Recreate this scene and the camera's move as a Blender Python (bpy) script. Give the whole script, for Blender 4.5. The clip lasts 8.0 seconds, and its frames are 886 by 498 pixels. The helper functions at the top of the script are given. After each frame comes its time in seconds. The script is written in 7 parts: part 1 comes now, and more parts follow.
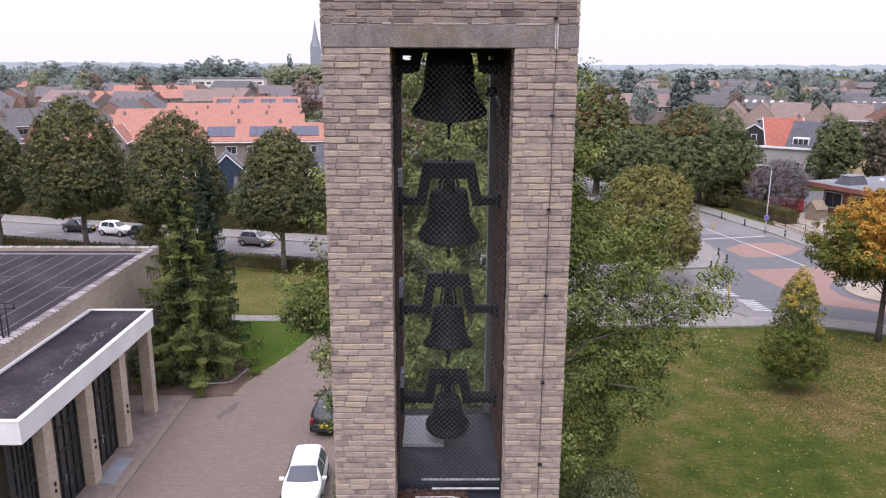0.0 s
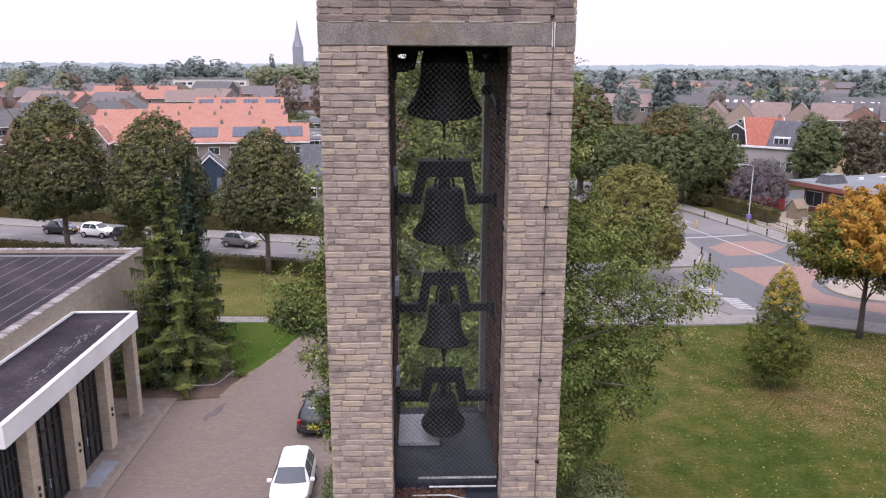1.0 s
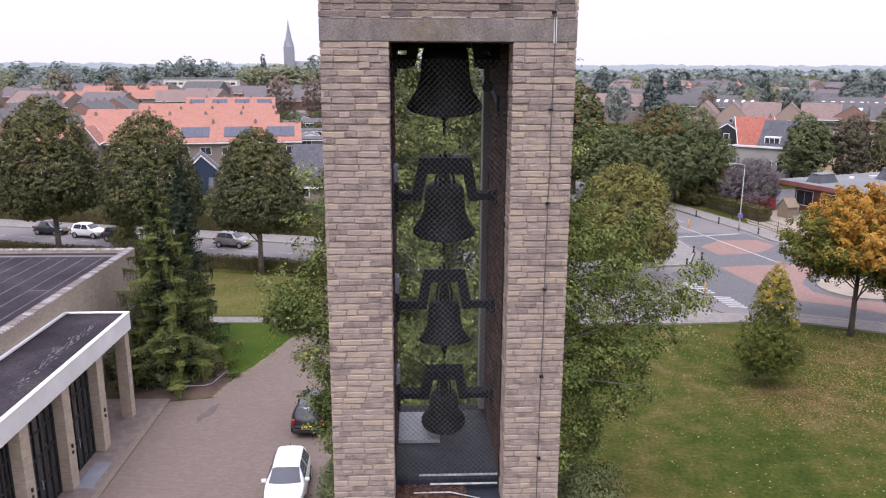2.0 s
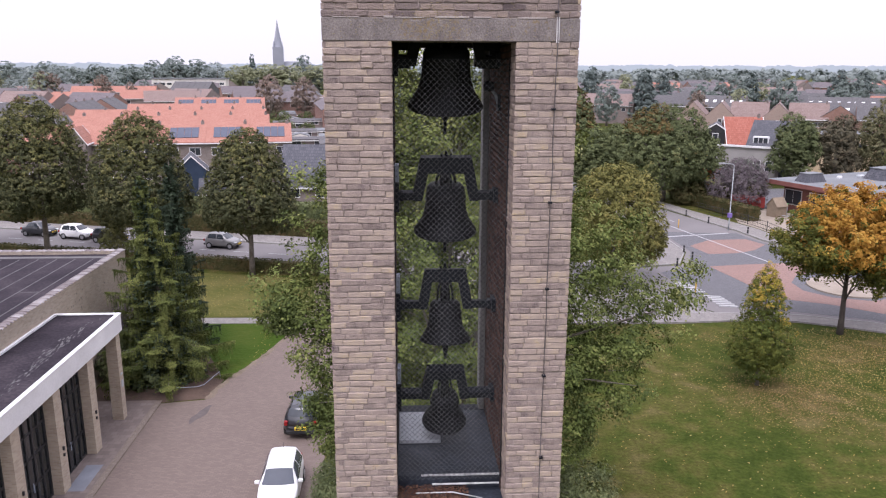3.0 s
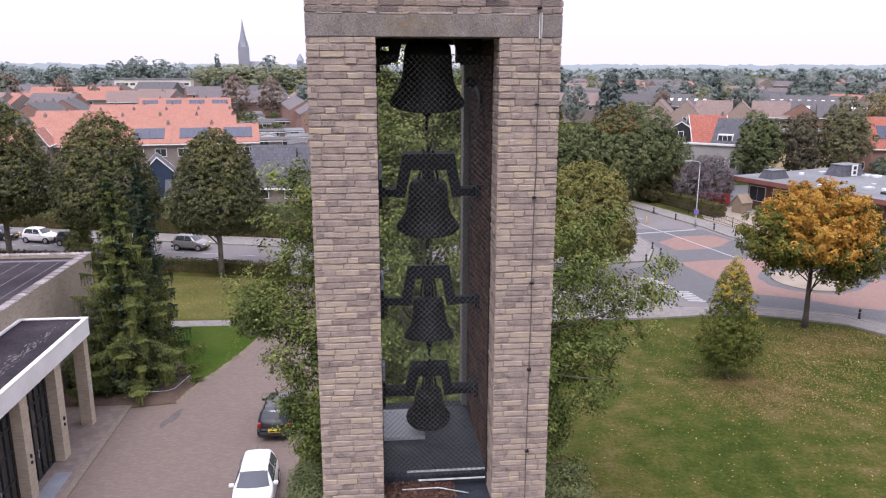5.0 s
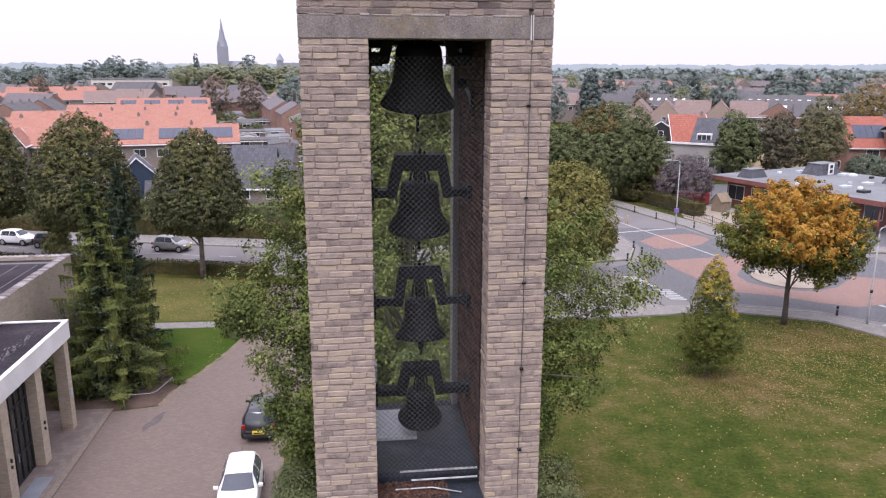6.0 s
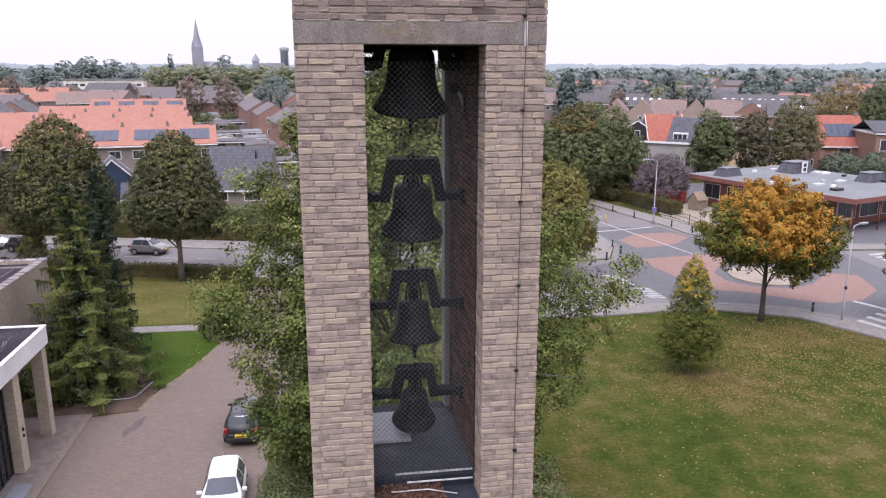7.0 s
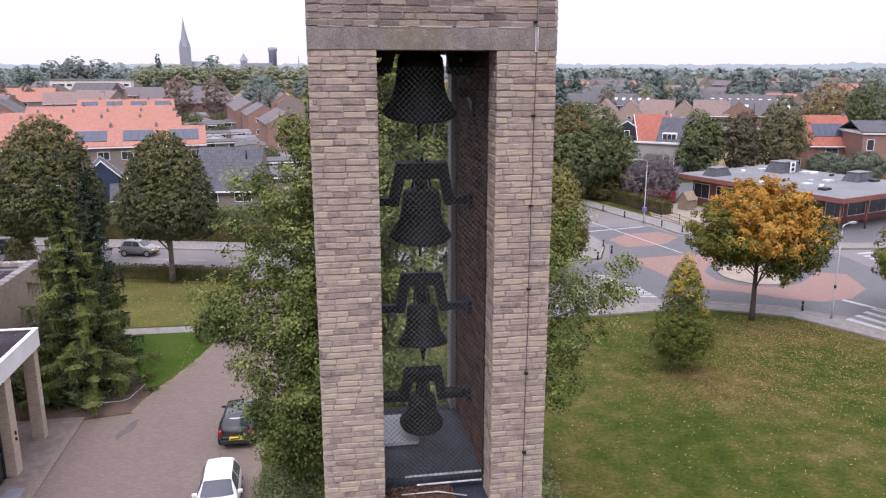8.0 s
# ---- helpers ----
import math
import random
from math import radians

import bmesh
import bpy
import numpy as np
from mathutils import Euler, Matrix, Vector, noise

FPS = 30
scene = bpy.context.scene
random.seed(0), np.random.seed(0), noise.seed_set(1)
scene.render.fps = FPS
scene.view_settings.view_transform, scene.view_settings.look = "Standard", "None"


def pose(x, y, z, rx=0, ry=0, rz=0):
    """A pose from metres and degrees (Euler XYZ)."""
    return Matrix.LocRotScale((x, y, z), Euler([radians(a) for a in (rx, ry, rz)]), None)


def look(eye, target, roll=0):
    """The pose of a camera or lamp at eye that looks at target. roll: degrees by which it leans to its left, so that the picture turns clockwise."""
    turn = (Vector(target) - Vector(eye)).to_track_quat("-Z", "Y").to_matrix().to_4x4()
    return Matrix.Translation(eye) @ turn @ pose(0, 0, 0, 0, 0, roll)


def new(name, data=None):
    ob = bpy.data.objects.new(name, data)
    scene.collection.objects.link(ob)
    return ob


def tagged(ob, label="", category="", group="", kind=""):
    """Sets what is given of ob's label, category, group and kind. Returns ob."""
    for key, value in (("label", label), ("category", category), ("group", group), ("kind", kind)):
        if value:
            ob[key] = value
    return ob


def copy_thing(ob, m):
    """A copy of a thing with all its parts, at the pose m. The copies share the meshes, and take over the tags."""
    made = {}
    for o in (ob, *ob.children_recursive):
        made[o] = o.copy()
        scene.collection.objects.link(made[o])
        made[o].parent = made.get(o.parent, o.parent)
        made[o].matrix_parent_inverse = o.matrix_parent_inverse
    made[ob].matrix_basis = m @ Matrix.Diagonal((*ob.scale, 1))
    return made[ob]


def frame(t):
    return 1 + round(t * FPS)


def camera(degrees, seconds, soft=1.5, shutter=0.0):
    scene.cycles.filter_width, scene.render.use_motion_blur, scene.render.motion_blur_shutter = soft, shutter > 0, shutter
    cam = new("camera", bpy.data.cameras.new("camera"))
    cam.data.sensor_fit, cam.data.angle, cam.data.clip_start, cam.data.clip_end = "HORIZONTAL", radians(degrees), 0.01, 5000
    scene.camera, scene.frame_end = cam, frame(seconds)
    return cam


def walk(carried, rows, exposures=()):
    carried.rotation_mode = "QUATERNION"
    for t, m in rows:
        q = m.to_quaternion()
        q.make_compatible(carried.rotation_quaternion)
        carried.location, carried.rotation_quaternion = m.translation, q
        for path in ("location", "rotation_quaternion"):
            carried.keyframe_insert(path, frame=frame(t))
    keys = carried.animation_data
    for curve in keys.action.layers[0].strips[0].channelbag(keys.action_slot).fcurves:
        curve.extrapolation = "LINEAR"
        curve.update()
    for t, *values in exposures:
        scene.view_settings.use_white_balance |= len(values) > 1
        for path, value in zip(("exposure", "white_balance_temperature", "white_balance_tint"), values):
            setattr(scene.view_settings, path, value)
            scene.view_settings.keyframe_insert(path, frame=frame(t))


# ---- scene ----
cam = camera(61.1, 8.0, soft=1.2)
PATH = [
    (0, (-0.109, -6.932, 16.048), (-0.094, -4.987, 15.582), 0.2),
    (0.5, (-0.178, -6.944, 16.041), (-0.145, -4.999, 15.575), 0.2),
    (1, (-0.238, -6.939, 16.027), (-0.18, -4.994, 15.562), 0.2),
    (1.5, (-0.282, -6.937, 16.001), (-0.211, -4.993, 15.536), 0.2),
    (3, (-0.45, -6.923, 15.986), (-0.344, -4.981, 15.522), 0.2),
    (3.5, (-0.515, -6.922, 15.974), (-0.385, -4.981, 15.509), 0.2),
    (4, (-0.566, -6.932, 15.952), (-0.411, -4.992, 15.487), 0.1),
    (5.5, (-0.638, -6.933, 15.951), (-0.431, -4.999, 15.486), 0.1),
    (6, (-0.713, -6.954, 15.967), (-0.477, -5.024, 15.502), 0.1),
    (6.5, (-0.789, -6.948, 15.997), (-0.525, -5.021, 15.532), 0.1),
    (7, (-0.882, -6.975, 16.013), (-0.589, -5.052, 15.548), 0.0),
    (7.5, (-0.981, -6.992, 16.044), (-0.664, -5.073, 15.580), -0.0),
    (8, (-1.097, -6.98, 16.064), (-0.776, -5.062, 15.599), -0.0),
]
walk(cam, [(t, look(eye, target, roll)) for t, eye, target, roll in PATH], exposures=[(0, 0.87, 6020, 21), (8, 0.87, 6020, 21)])

# ---- light: an overcast autumn day ----
world = bpy.data.worlds.new("overcast_sky")
scene.world = world
world.use_nodes = True
wn, wl = world.node_tree.nodes, world.node_tree.links
wn.clear()
sky = wn.new("ShaderNodeTexSky")
sky.sky_type, sky.sun_disc = "NISHITA", False
sky.sun_elevation, sky.sun_rotation = radians(59), radians(201)
sky.air_density, sky.dust_density, sky.ozone_density = 1.0, 6.0, 1.0
cloud = wn.new("ShaderNodeMix")
cloud.data_type = "RGBA"
cloud.inputs[0].default_value = 0.86
cloud.inputs[7].default_value = (13.1, 12.8, 13.2, 1)
back = wn.new("ShaderNodeBackground")
back.inputs["Strength"].default_value = 0.1
wout = wn.new("ShaderNodeOutputWorld")
wl.new(sky.outputs[0], cloud.inputs[6])
# an overcast sky is brighter overhead than at the horizon
coord, height = wn.new("ShaderNodeTexCoord"), wn.new("ShaderNodeSeparateXYZ")
grade = wn.new("ShaderNodeMapRange")
grade.inputs[3].default_value, grade.inputs[4].default_value = 0.475, 0.98
shade = wn.new("ShaderNodeVectorMath")
shade.operation = "SCALE"
wl.new(coord.outputs["Generated"], height.inputs[0])
wl.new(height.outputs["Z"], grade.inputs[0])
wl.new(cloud.outputs[2], shade.inputs[0])
wl.new(grade.outputs[0], shade.inputs["Scale"])
wl.new(shade.outputs[0], back.inputs["Color"])
wl.new(back.outputs[0], wout.inputs["Surface"])
sun_data = bpy.data.lights.new("sun", "SUN")
sun_data.energy, sun_data.angle, sun_data.color = 1.5, radians(30), (1.0, 0.97, 0.93)
sun = new("sun", sun_data)
sun.matrix_world = look((-18, -46, 82), (0, 0, 0))


# ---- materials ----
def ramp_of(nodes, stops):
    ramp = nodes.new("ShaderNodeValToRGB")
    els = ramp.color_ramp.elements
    for i, (p, c) in enumerate(stops):
        e = els[i] if i < 2 else els.new(p)
        e.position, e.color = p, (*c, 1)
    return ramp


def mat(name, stops, rough=0.8, big=0.7, fine=14.0, bump=0.25, by=None, metal=0.0, thin=0.0, spec=0.35, mixfine=0.4, share=0.72):
    """A surface that varies at two scales. by: 'object' or 'island' also varies it from piece to piece."""
    m = bpy.data.materials.new(name)
    m.use_nodes = True
    nd, lk = m.node_tree.nodes, m.node_tree.links
    bsdf = nd["Principled BSDF"]
    geo = nd.new("ShaderNodeNewGeometry")
    n1, n2 = nd.new("ShaderNodeTexNoise"), nd.new("ShaderNodeTexNoise")
    n1.inputs["Scale"].default_value, n2.inputs["Scale"].default_value = big, fine
    n1.inputs["Detail"].default_value, n2.inputs["Detail"].default_value = 5, 6
    for n in (n1, n2):
        lk.new(geo.outputs["Position"], n.inputs["Vector"])
    mix = nd.new("ShaderNodeMix")
    mix.inputs[0].default_value = mixfine
    lk.new(n1.outputs[0], mix.inputs[2])
    lk.new(n2.outputs[0], mix.inputs[3])
    value = mix.outputs[0]
    if by:
        src = nd.new("ShaderNodeObjectInfo").outputs["Random"] if by == "object" else geo.outputs["Random Per Island"]
        m2 = nd.new("ShaderNodeMix")
        m2.inputs[0].default_value = share
        if share < 0.7:
            wide = nd.new("ShaderNodeMapRange")
            wide.inputs[1].default_value, wide.inputs[2].default_value = 0.28, 0.72
            lk.new(value, wide.inputs[0])
            value = wide.outputs[0]
        lk.new(value, m2.inputs[2])
        lk.new(src, m2.inputs[3])
        value = m2.outputs[0]
        if share < 0.7:
            even = nd.new("ShaderNodeMapRange")
            even.inputs[1].default_value, even.inputs[2].default_value = 0.12, 0.88
            lk.new(value, even.inputs[0])
            value = even.outputs[0]
    else:
        spread = nd.new("ShaderNodeMapRange")
        spread.inputs[1].default_value, spread.inputs[2].default_value = (0.3, 0.7) if share > 0.5 else (0.38, 0.62)
        lk.new(value, spread.inputs[0])
        value = spread.outputs[0]
    ramp = ramp_of(nd, stops)
    lk.new(value, ramp.inputs[0])
    lk.new(ramp.outputs[0], bsdf.inputs["Base Color"])
    bsdf.inputs["Roughness"].default_value, bsdf.inputs["Metallic"].default_value = rough, metal
    bsdf.inputs["Specular IOR Level"].default_value = spec
    if bump:
        bp = nd.new("ShaderNodeBump")
        bp.inputs["Strength"].default_value, bp.inputs["Distance"].default_value = bump, 0.6 / fine
        lk.new(n2.outputs[0], bp.inputs["Height"])
        lk.new(bp.outputs[0], bsdf.inputs["Normal"])
    if thin:
        tr = nd.new("ShaderNodeBsdfTranslucent")
        lk.new(ramp.outputs[0], tr.inputs["Color"])
        ms = nd.new("ShaderNodeMixShader")
        ms.inputs[0].default_value = thin
        lk.new(bsdf.outputs[0], ms.inputs[1])
        lk.new(tr.outputs[0], ms.inputs[2])
        lk.new(ms.outputs[0], nd["Material Output"].inputs["Surface"])
    return m


def brickwork(name, stops, mortar, w=0.21, h=0.0625, rough=0.85, wall=True, joint=0.01, bump=0.5):
    """Coursed masonry for surfaces too far off for single pieces: runs along the wall, course by course up it."""
    m = bpy.data.materials.new(name)
    m.use_nodes = True
    nd, lk = m.node_tree.nodes, m.node_tree.links
    bsdf = nd["Principled BSDF"]
    co = nd.new("ShaderNodeTexCoord")
    sep, comb = nd.new("ShaderNodeSeparateXYZ"), nd.new("ShaderNodeCombineXYZ")
    lk.new(co.outputs["Object"], sep.inputs[0])
    if wall:
        add = nd.new("ShaderNodeMath")
        lk.new(sep.outputs["X"], add.inputs[0])
        lk.new(sep.outputs["Y"], add.inputs[1])
        lk.new(add.outputs[0], comb.inputs["X"])
        lk.new(sep.outputs["Z"], comb.inputs["Y"])
    else:
        lk.new(sep.outputs["X"], comb.inputs["X"])
        lk.new(sep.outputs["Y"], comb.inputs["Y"])
    br = nd.new("ShaderNodeTexBrick")
    br.inputs["Scale"].default_value = 1.0
    br.inputs["Brick Width"].default_value, br.inputs["Row Height"].default_value = w, h
    br.inputs["Mortar Size"].default_value, br.inputs["Mortar Smooth"].default_value = joint, 0.3
    br.inputs["Color1"].default_value, br.inputs["Color2"].default_value = (0, 0, 0, 1), (1, 1, 1, 1)
    br.inputs["Mortar"].default_value = (0.5, 0.5, 0.5, 1)
    lk.new(comb.outputs[0], br.inputs["Vector"])
    noise1 = nd.new("ShaderNodeTexNoise")
    noise1.inputs["Scale"].default_value, noise1.inputs["Detail"].default_value = 0.9, 6
    lk.new(co.outputs["Object"], noise1.inputs["Vector"])
    mv = nd.new("ShaderNodeMix")
    mv.inputs[0].default_value = 0.45
    lk.new(br.outputs["Color"], mv.inputs[2])
    lk.new(noise1.outputs[0], mv.inputs[3])
    ramp = ramp_of(nd, stops)
    lk.new(mv.outputs[0], ramp.inputs[0])
    mc = nd.new("ShaderNodeMix")
    mc.data_type = "RGBA"
    mc.inputs[7].default_value = (*mortar, 1)
    lk.new(br.outputs["Fac"], mc.inputs[0])
    lk.new(ramp.outputs[0], mc.inputs[6])
    lk.new(mc.outputs[2], bsdf.inputs["Base Color"])
    bsdf.inputs["Roughness"].default_value = rough
    bsdf.inputs["Specular IOR Level"].default_value = 0.3
    bp = nd.new("ShaderNodeBump")
    bp.invert = True
    bp.inputs["Strength"].default_value, bp.inputs["Distance"].default_value = bump, 0.02
    lk.new(br.outputs["Fac"], bp.inputs["Height"])
    lk.new(bp.outputs[0], bsdf.inputs["Normal"])
    return m


def streaked(name):
    """Grey concrete with dark algae streaks running down it and pale worn spots."""
    m = mat(name, [(0, (0.095, 0.08, 0.078)), (0.35, (0.16, 0.139, 0.132)), (0.65, (0.215, 0.188, 0.177)), (1, (0.31, 0.276, 0.256))], 0.9, 5.5, 70, 0.6, mixfine=0.65)
    nd, lk = m.node_tree.nodes, m.node_tree.links
    bsdf = nd["Principled BSDF"]
    base = bsdf.inputs["Base Color"].links[0].from_socket
    co, mp, nz = nd.new("ShaderNodeTexCoord"), nd.new("ShaderNodeMapping"), nd.new("ShaderNodeTexNoise")
    mp.inputs["Scale"].default_value = (4.0, 4.0, 1.6)
    nz.inputs["Scale"].default_value, nz.inputs["Detail"].default_value = 1.0, 8
    nz.inputs["Roughness"].default_value = 0.7
    lk.new(co.outputs["Object"], mp.inputs["Vector"])
    lk.new(mp.outputs[0], nz.inputs["Vector"])
    cut = nd.new("ShaderNodeMapRange")
    cut.inputs[1].default_value, cut.inputs[2].default_value, cut.inputs[4].default_value = 0.45, 0.75, 0.6
    lk.new(nz.outputs[0], cut.inputs[0])
    mx = nd.new("ShaderNodeMix")
    mx.data_type = "RGBA"
    mx.inputs[7].default_value = (0.062, 0.052, 0.048, 1)
    lk.new(cut.outputs[0], mx.inputs[0])
    lk.new(base, mx.inputs[6])
    # crusts of ochre lichen that grow in patches
    patch, crumb, keep, both = nd.new("ShaderNodeTexNoise"), nd.new("ShaderNodeTexNoise"), nd.new("ShaderNodeMapRange"), nd.new("ShaderNodeMath")
    patch.inputs["Scale"].default_value, patch.inputs["Detail"].default_value = 1.7, 2
    crumb.inputs["Scale"].default_value, crumb.inputs["Detail"].default_value = 26, 6
    for n in (patch, crumb):
        lk.new(co.outputs["Object"], n.inputs["Vector"])
    both.operation = "MULTIPLY"
    lk.new(patch.outputs[0], both.inputs[0])
    lk.new(crumb.outputs[0], both.inputs[1])
    keep.inputs[1].default_value, keep.inputs[2].default_value, keep.inputs[4].default_value = 0.285, 0.37, 0.85
    lk.new(both.outputs[0], keep.inputs[0])
    crust = nd.new("ShaderNodeMix")
    crust.data_type = "RGBA"
    crust.inputs[7].default_value = (0.21, 0.15, 0.075, 1)
    lk.new(keep.outputs[0], crust.inputs[0])
    lk.new(mx.outputs[2], crust.inputs[6])
    lk.new(crust.outputs[2], bsdf.inputs["Base Color"])
    return m


def turf(name):
    """Mown grass: broad green and straw-coloured areas, tufts and bare specks."""
    m = mat(name, [(0, (0.032, 0.046, 0.008)), (0.32, (0.045, 0.059, 0.011)), (0.58, (0.062, 0.066, 0.015)), (0.82, (0.08, 0.074, 0.022)), (1, (0.1, 0.086, 0.032))], 0.95, 0.17, 0.8, 0.0, mixfine=0.55, spec=0.06, share=0.4)
    nd, lk = m.node_tree.nodes, m.node_tree.links
    bsdf = nd["Principled BSDF"]
    base = bsdf.inputs["Base Color"].links[0].from_socket
    geo, tuft, blade = nd.new("ShaderNodeNewGeometry"), nd.new("ShaderNodeTexNoise"), nd.new("ShaderNodeTexNoise")
    tuft.inputs["Scale"].default_value, tuft.inputs["Detail"].default_value, tuft.inputs["Roughness"].default_value = 5.5, 8, 0.75
    blade.inputs["Scale"].default_value, blade.inputs["Detail"].default_value = 28, 4
    for n in (tuft, blade):
        lk.new(geo.outputs["Position"], n.inputs["Vector"])
    gain = nd.new("ShaderNodeMapRange")
    gain.inputs[1].default_value, gain.inputs[2].default_value, gain.inputs[3].default_value, gain.inputs[4].default_value = 0.38, 0.64, 0.68, 1.34
    lk.new(tuft.outputs[0], gain.inputs[0])
    sc = nd.new("ShaderNodeVectorMath")
    sc.operation = "SCALE"
    lk.new(base, sc.inputs[0])
    lk.new(gain.outputs[0], sc.inputs["Scale"])
    lk.new(sc.outputs[0], bsdf.inputs["Base Color"])
    bp = nd.new("ShaderNodeBump")
    bp.inputs["Strength"].default_value, bp.inputs["Distance"].default_value = 0.8, 0.05
    lk.new(blade.outputs[0], bp.inputs["Height"])
    lk.new(bp.outputs[0], bsdf.inputs["Normal"])
    return m


BRICK_STOPS = [(0.0, (0.09, 0.072, 0.073)), (0.1, (0.17, 0.135, 0.126)), (0.26, (0.235, 0.188, 0.168)), (0.48, (0.295, 0.237, 0.208)), (0.68, (0.345, 0.278, 0.232)), (0.87, (0.38, 0.306, 0.23)), (0.96, (0.405, 0.312, 0.19)), (1.0, (0.29, 0.2, 0.168))]
M = {}
M["brick"] = mat("tower_brick", BRICK_STOPS, 0.95, 10.0, 75, 0.9, by="object", share=0.44, spec=0.15)
# darker copy of the brick colours for the courses above the lintel
HEAD_STOPS = [(0.0, (0.1, 0.079, 0.079)), (0.3, (0.175, 0.141, 0.132)), (0.6, (0.235, 0.187, 0.168)), (0.88, (0.285, 0.226, 0.19)), (1.0, (0.31, 0.245, 0.17))]
M["brick_head"] = mat("darker_tower_brick", HEAD_STOPS, 0.95, 5.0, 60, 1.0, by="object", share=0.6, spec=0.12)
M["brick_head_i"] = mat("darker_tower_brick_joined", HEAD_STOPS, 0.95, 5.0, 60, 1.0, by="island", share=0.6, spec=0.12)
M["brick_i"] = mat("tower_brick_joined", BRICK_STOPS, 0.95, 10.0, 75, 0.9, by="island", share=0.44, spec=0.15)
M["mortar"] = mat("mortar", [(0, (0.17, 0.138, 0.126)), (0.4, (0.25, 0.208, 0.188)), (1, (0.34, 0.288, 0.26))], 0.95, 9, 90, 0.7, spec=0.1)
M["pale_mortar"] = mat("pale_mortar", [(0, (0.26, 0.225, 0.21)), (1, (0.44, 0.4, 0.375))], 0.95, 9, 90, 0.6, spec=0.1)
M["tower_wall"] = brickwork("tower_wall", BRICK_STOPS[1:6], (0.30, 0.265, 0.255))
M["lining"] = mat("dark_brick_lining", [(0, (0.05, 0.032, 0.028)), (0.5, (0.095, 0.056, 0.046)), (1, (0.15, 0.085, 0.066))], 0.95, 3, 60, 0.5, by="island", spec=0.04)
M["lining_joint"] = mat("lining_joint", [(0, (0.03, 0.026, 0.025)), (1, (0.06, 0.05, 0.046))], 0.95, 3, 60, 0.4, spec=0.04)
M["concrete"] = streaked("weathered_concrete")
M["lichen"] = mat("lichen", [(0, (0.13, 0.105, 0.06)), (0.6, (0.25, 0.2, 0.11)), (1, (0.36, 0.33, 0.27))], 0.95, 9, 120, 0.5)
M["bronze"] = mat("dark_bronze", [(0, (0.006, 0.006, 0.0075)), (1, (0.017, 0.017, 0.02))], 0.6, 5, 50, 0.15, spec=0.18)
M["steel_dark"] = mat("dark_painted_steel", [(0, (0.006, 0.007, 0.01)), (1, (0.014, 0.016, 0.022))], 0.6, 4, 50, 0.1, spec=0.16)
M["galv"] = mat("galvanised_steel", [(0, (0.22, 0.25, 0.31)), (1, (0.36, 0.40, 0.46))], 0.5, 6, 60, 0.1, metal=0.3)
M["wire"] = mat("mesh_wire", [(0, (0.07, 0.072, 0.074)), (1, (0.14, 0.142, 0.142))], 0.7, 6, 60, 0, spec=0.2)
M["bitumen"] = mat("grey_roofing_felt", [(0, (0.01, 0.0125, 0.018)), (0.5, (0.024, 0.029, 0.04)), (1, (0.07, 0.08, 0.1))], 0.6, 2.0, 30, 0.3)
M["sheet_light"] = mat("pale_sheet", [(0, (0.34, 0.36, 0.38)), (1, (0.5, 0.52, 0.54))], 0.6, 3, 40, 0.1)
M["white_worn"] = mat("worn_white_strip", [(0, (0.12, 0.12, 0.12)), (0.45, (0.42, 0.42, 0.42)), (1, (0.66, 0.66, 0.66))], 0.6, 9, 60, 0.2)
M["leaf_litter"] = mat("dead_leaves", [(0, (0.041, 0.0195, 0.0137)), (0.5, (0.0936, 0.0455, 0.0307)), (1, (0.158, 0.091, 0.0546))], 0.85, 5, 50, 0.2, by="island")
M["copper"] = mat("conductor_wire", [(0, (0.09, 0.075, 0.075)), (1, (0.17, 0.15, 0.15))], 0.5, 8, 60, 0.1, metal=0.5)
M["white_cover"] = mat("white_cover_strip", [(0, (0.5, 0.48, 0.48)), (1, (0.68, 0.66, 0.66))], 0.6, 8, 60, 0.1)
M["grass"] = turf("lawn_grass")
M["grass_lush"] = mat("lush_grass", [(0, (0.026, 0.052, 0.006)), (0.5, (0.041, 0.07, 0.01)), (1, (0.064, 0.082, 0.016))], 0.95, 0.35, 4, 0.6, spec=0.06)
M["grass_leafy"] = mat("leafy_grass", [(0, (0.055, 0.066, 0.014)), (0.5, (0.09, 0.088, 0.025)), (1, (0.13, 0.11, 0.042))], 0.95, 0.35, 4, 0.6, spec=0.08)
M["asphalt"] = mat("asphalt", [(0, (0.13, 0.12, 0.12)), (1, (0.175, 0.163, 0.163))], 0.85, 0.3, 25, 0.2)
M["grey_pavers"] = brickwork("grey_road_pavers", [(0, (0.096, 0.095, 0.103)), (0.5, (0.12, 0.118, 0.126)), (1, (0.144, 0.141, 0.149))], (0.0871, 0.0854, 0.0919), 0.2, 0.1, wall=False)
M["red_pavers"] = brickwork("red_road_pavers", [(0, (0.2, 0.122, 0.102)), (0.5, (0.238, 0.148, 0.125)), (1, (0.275, 0.178, 0.15))], (0.17, 0.121, 0.109), 0.2, 0.1, wall=False)
M["drive"] = brickwork("brown_clinker_pavers", [(0, (0.128, 0.098, 0.085)), (0.5, (0.152, 0.117, 0.101)), (1, (0.182, 0.142, 0.122))], (0.122, 0.096, 0.083), 0.2, 0.1, wall=False, bump=0.4)
M["porch_pave"] = brickwork("grey_brown_pavers", [(0, (0.135, 0.108, 0.097)), (0.5, (0.175, 0.142, 0.128)), (1, (0.22, 0.18, 0.162))], (0.125, 0.105, 0.095), 0.3, 0.3, wall=False)
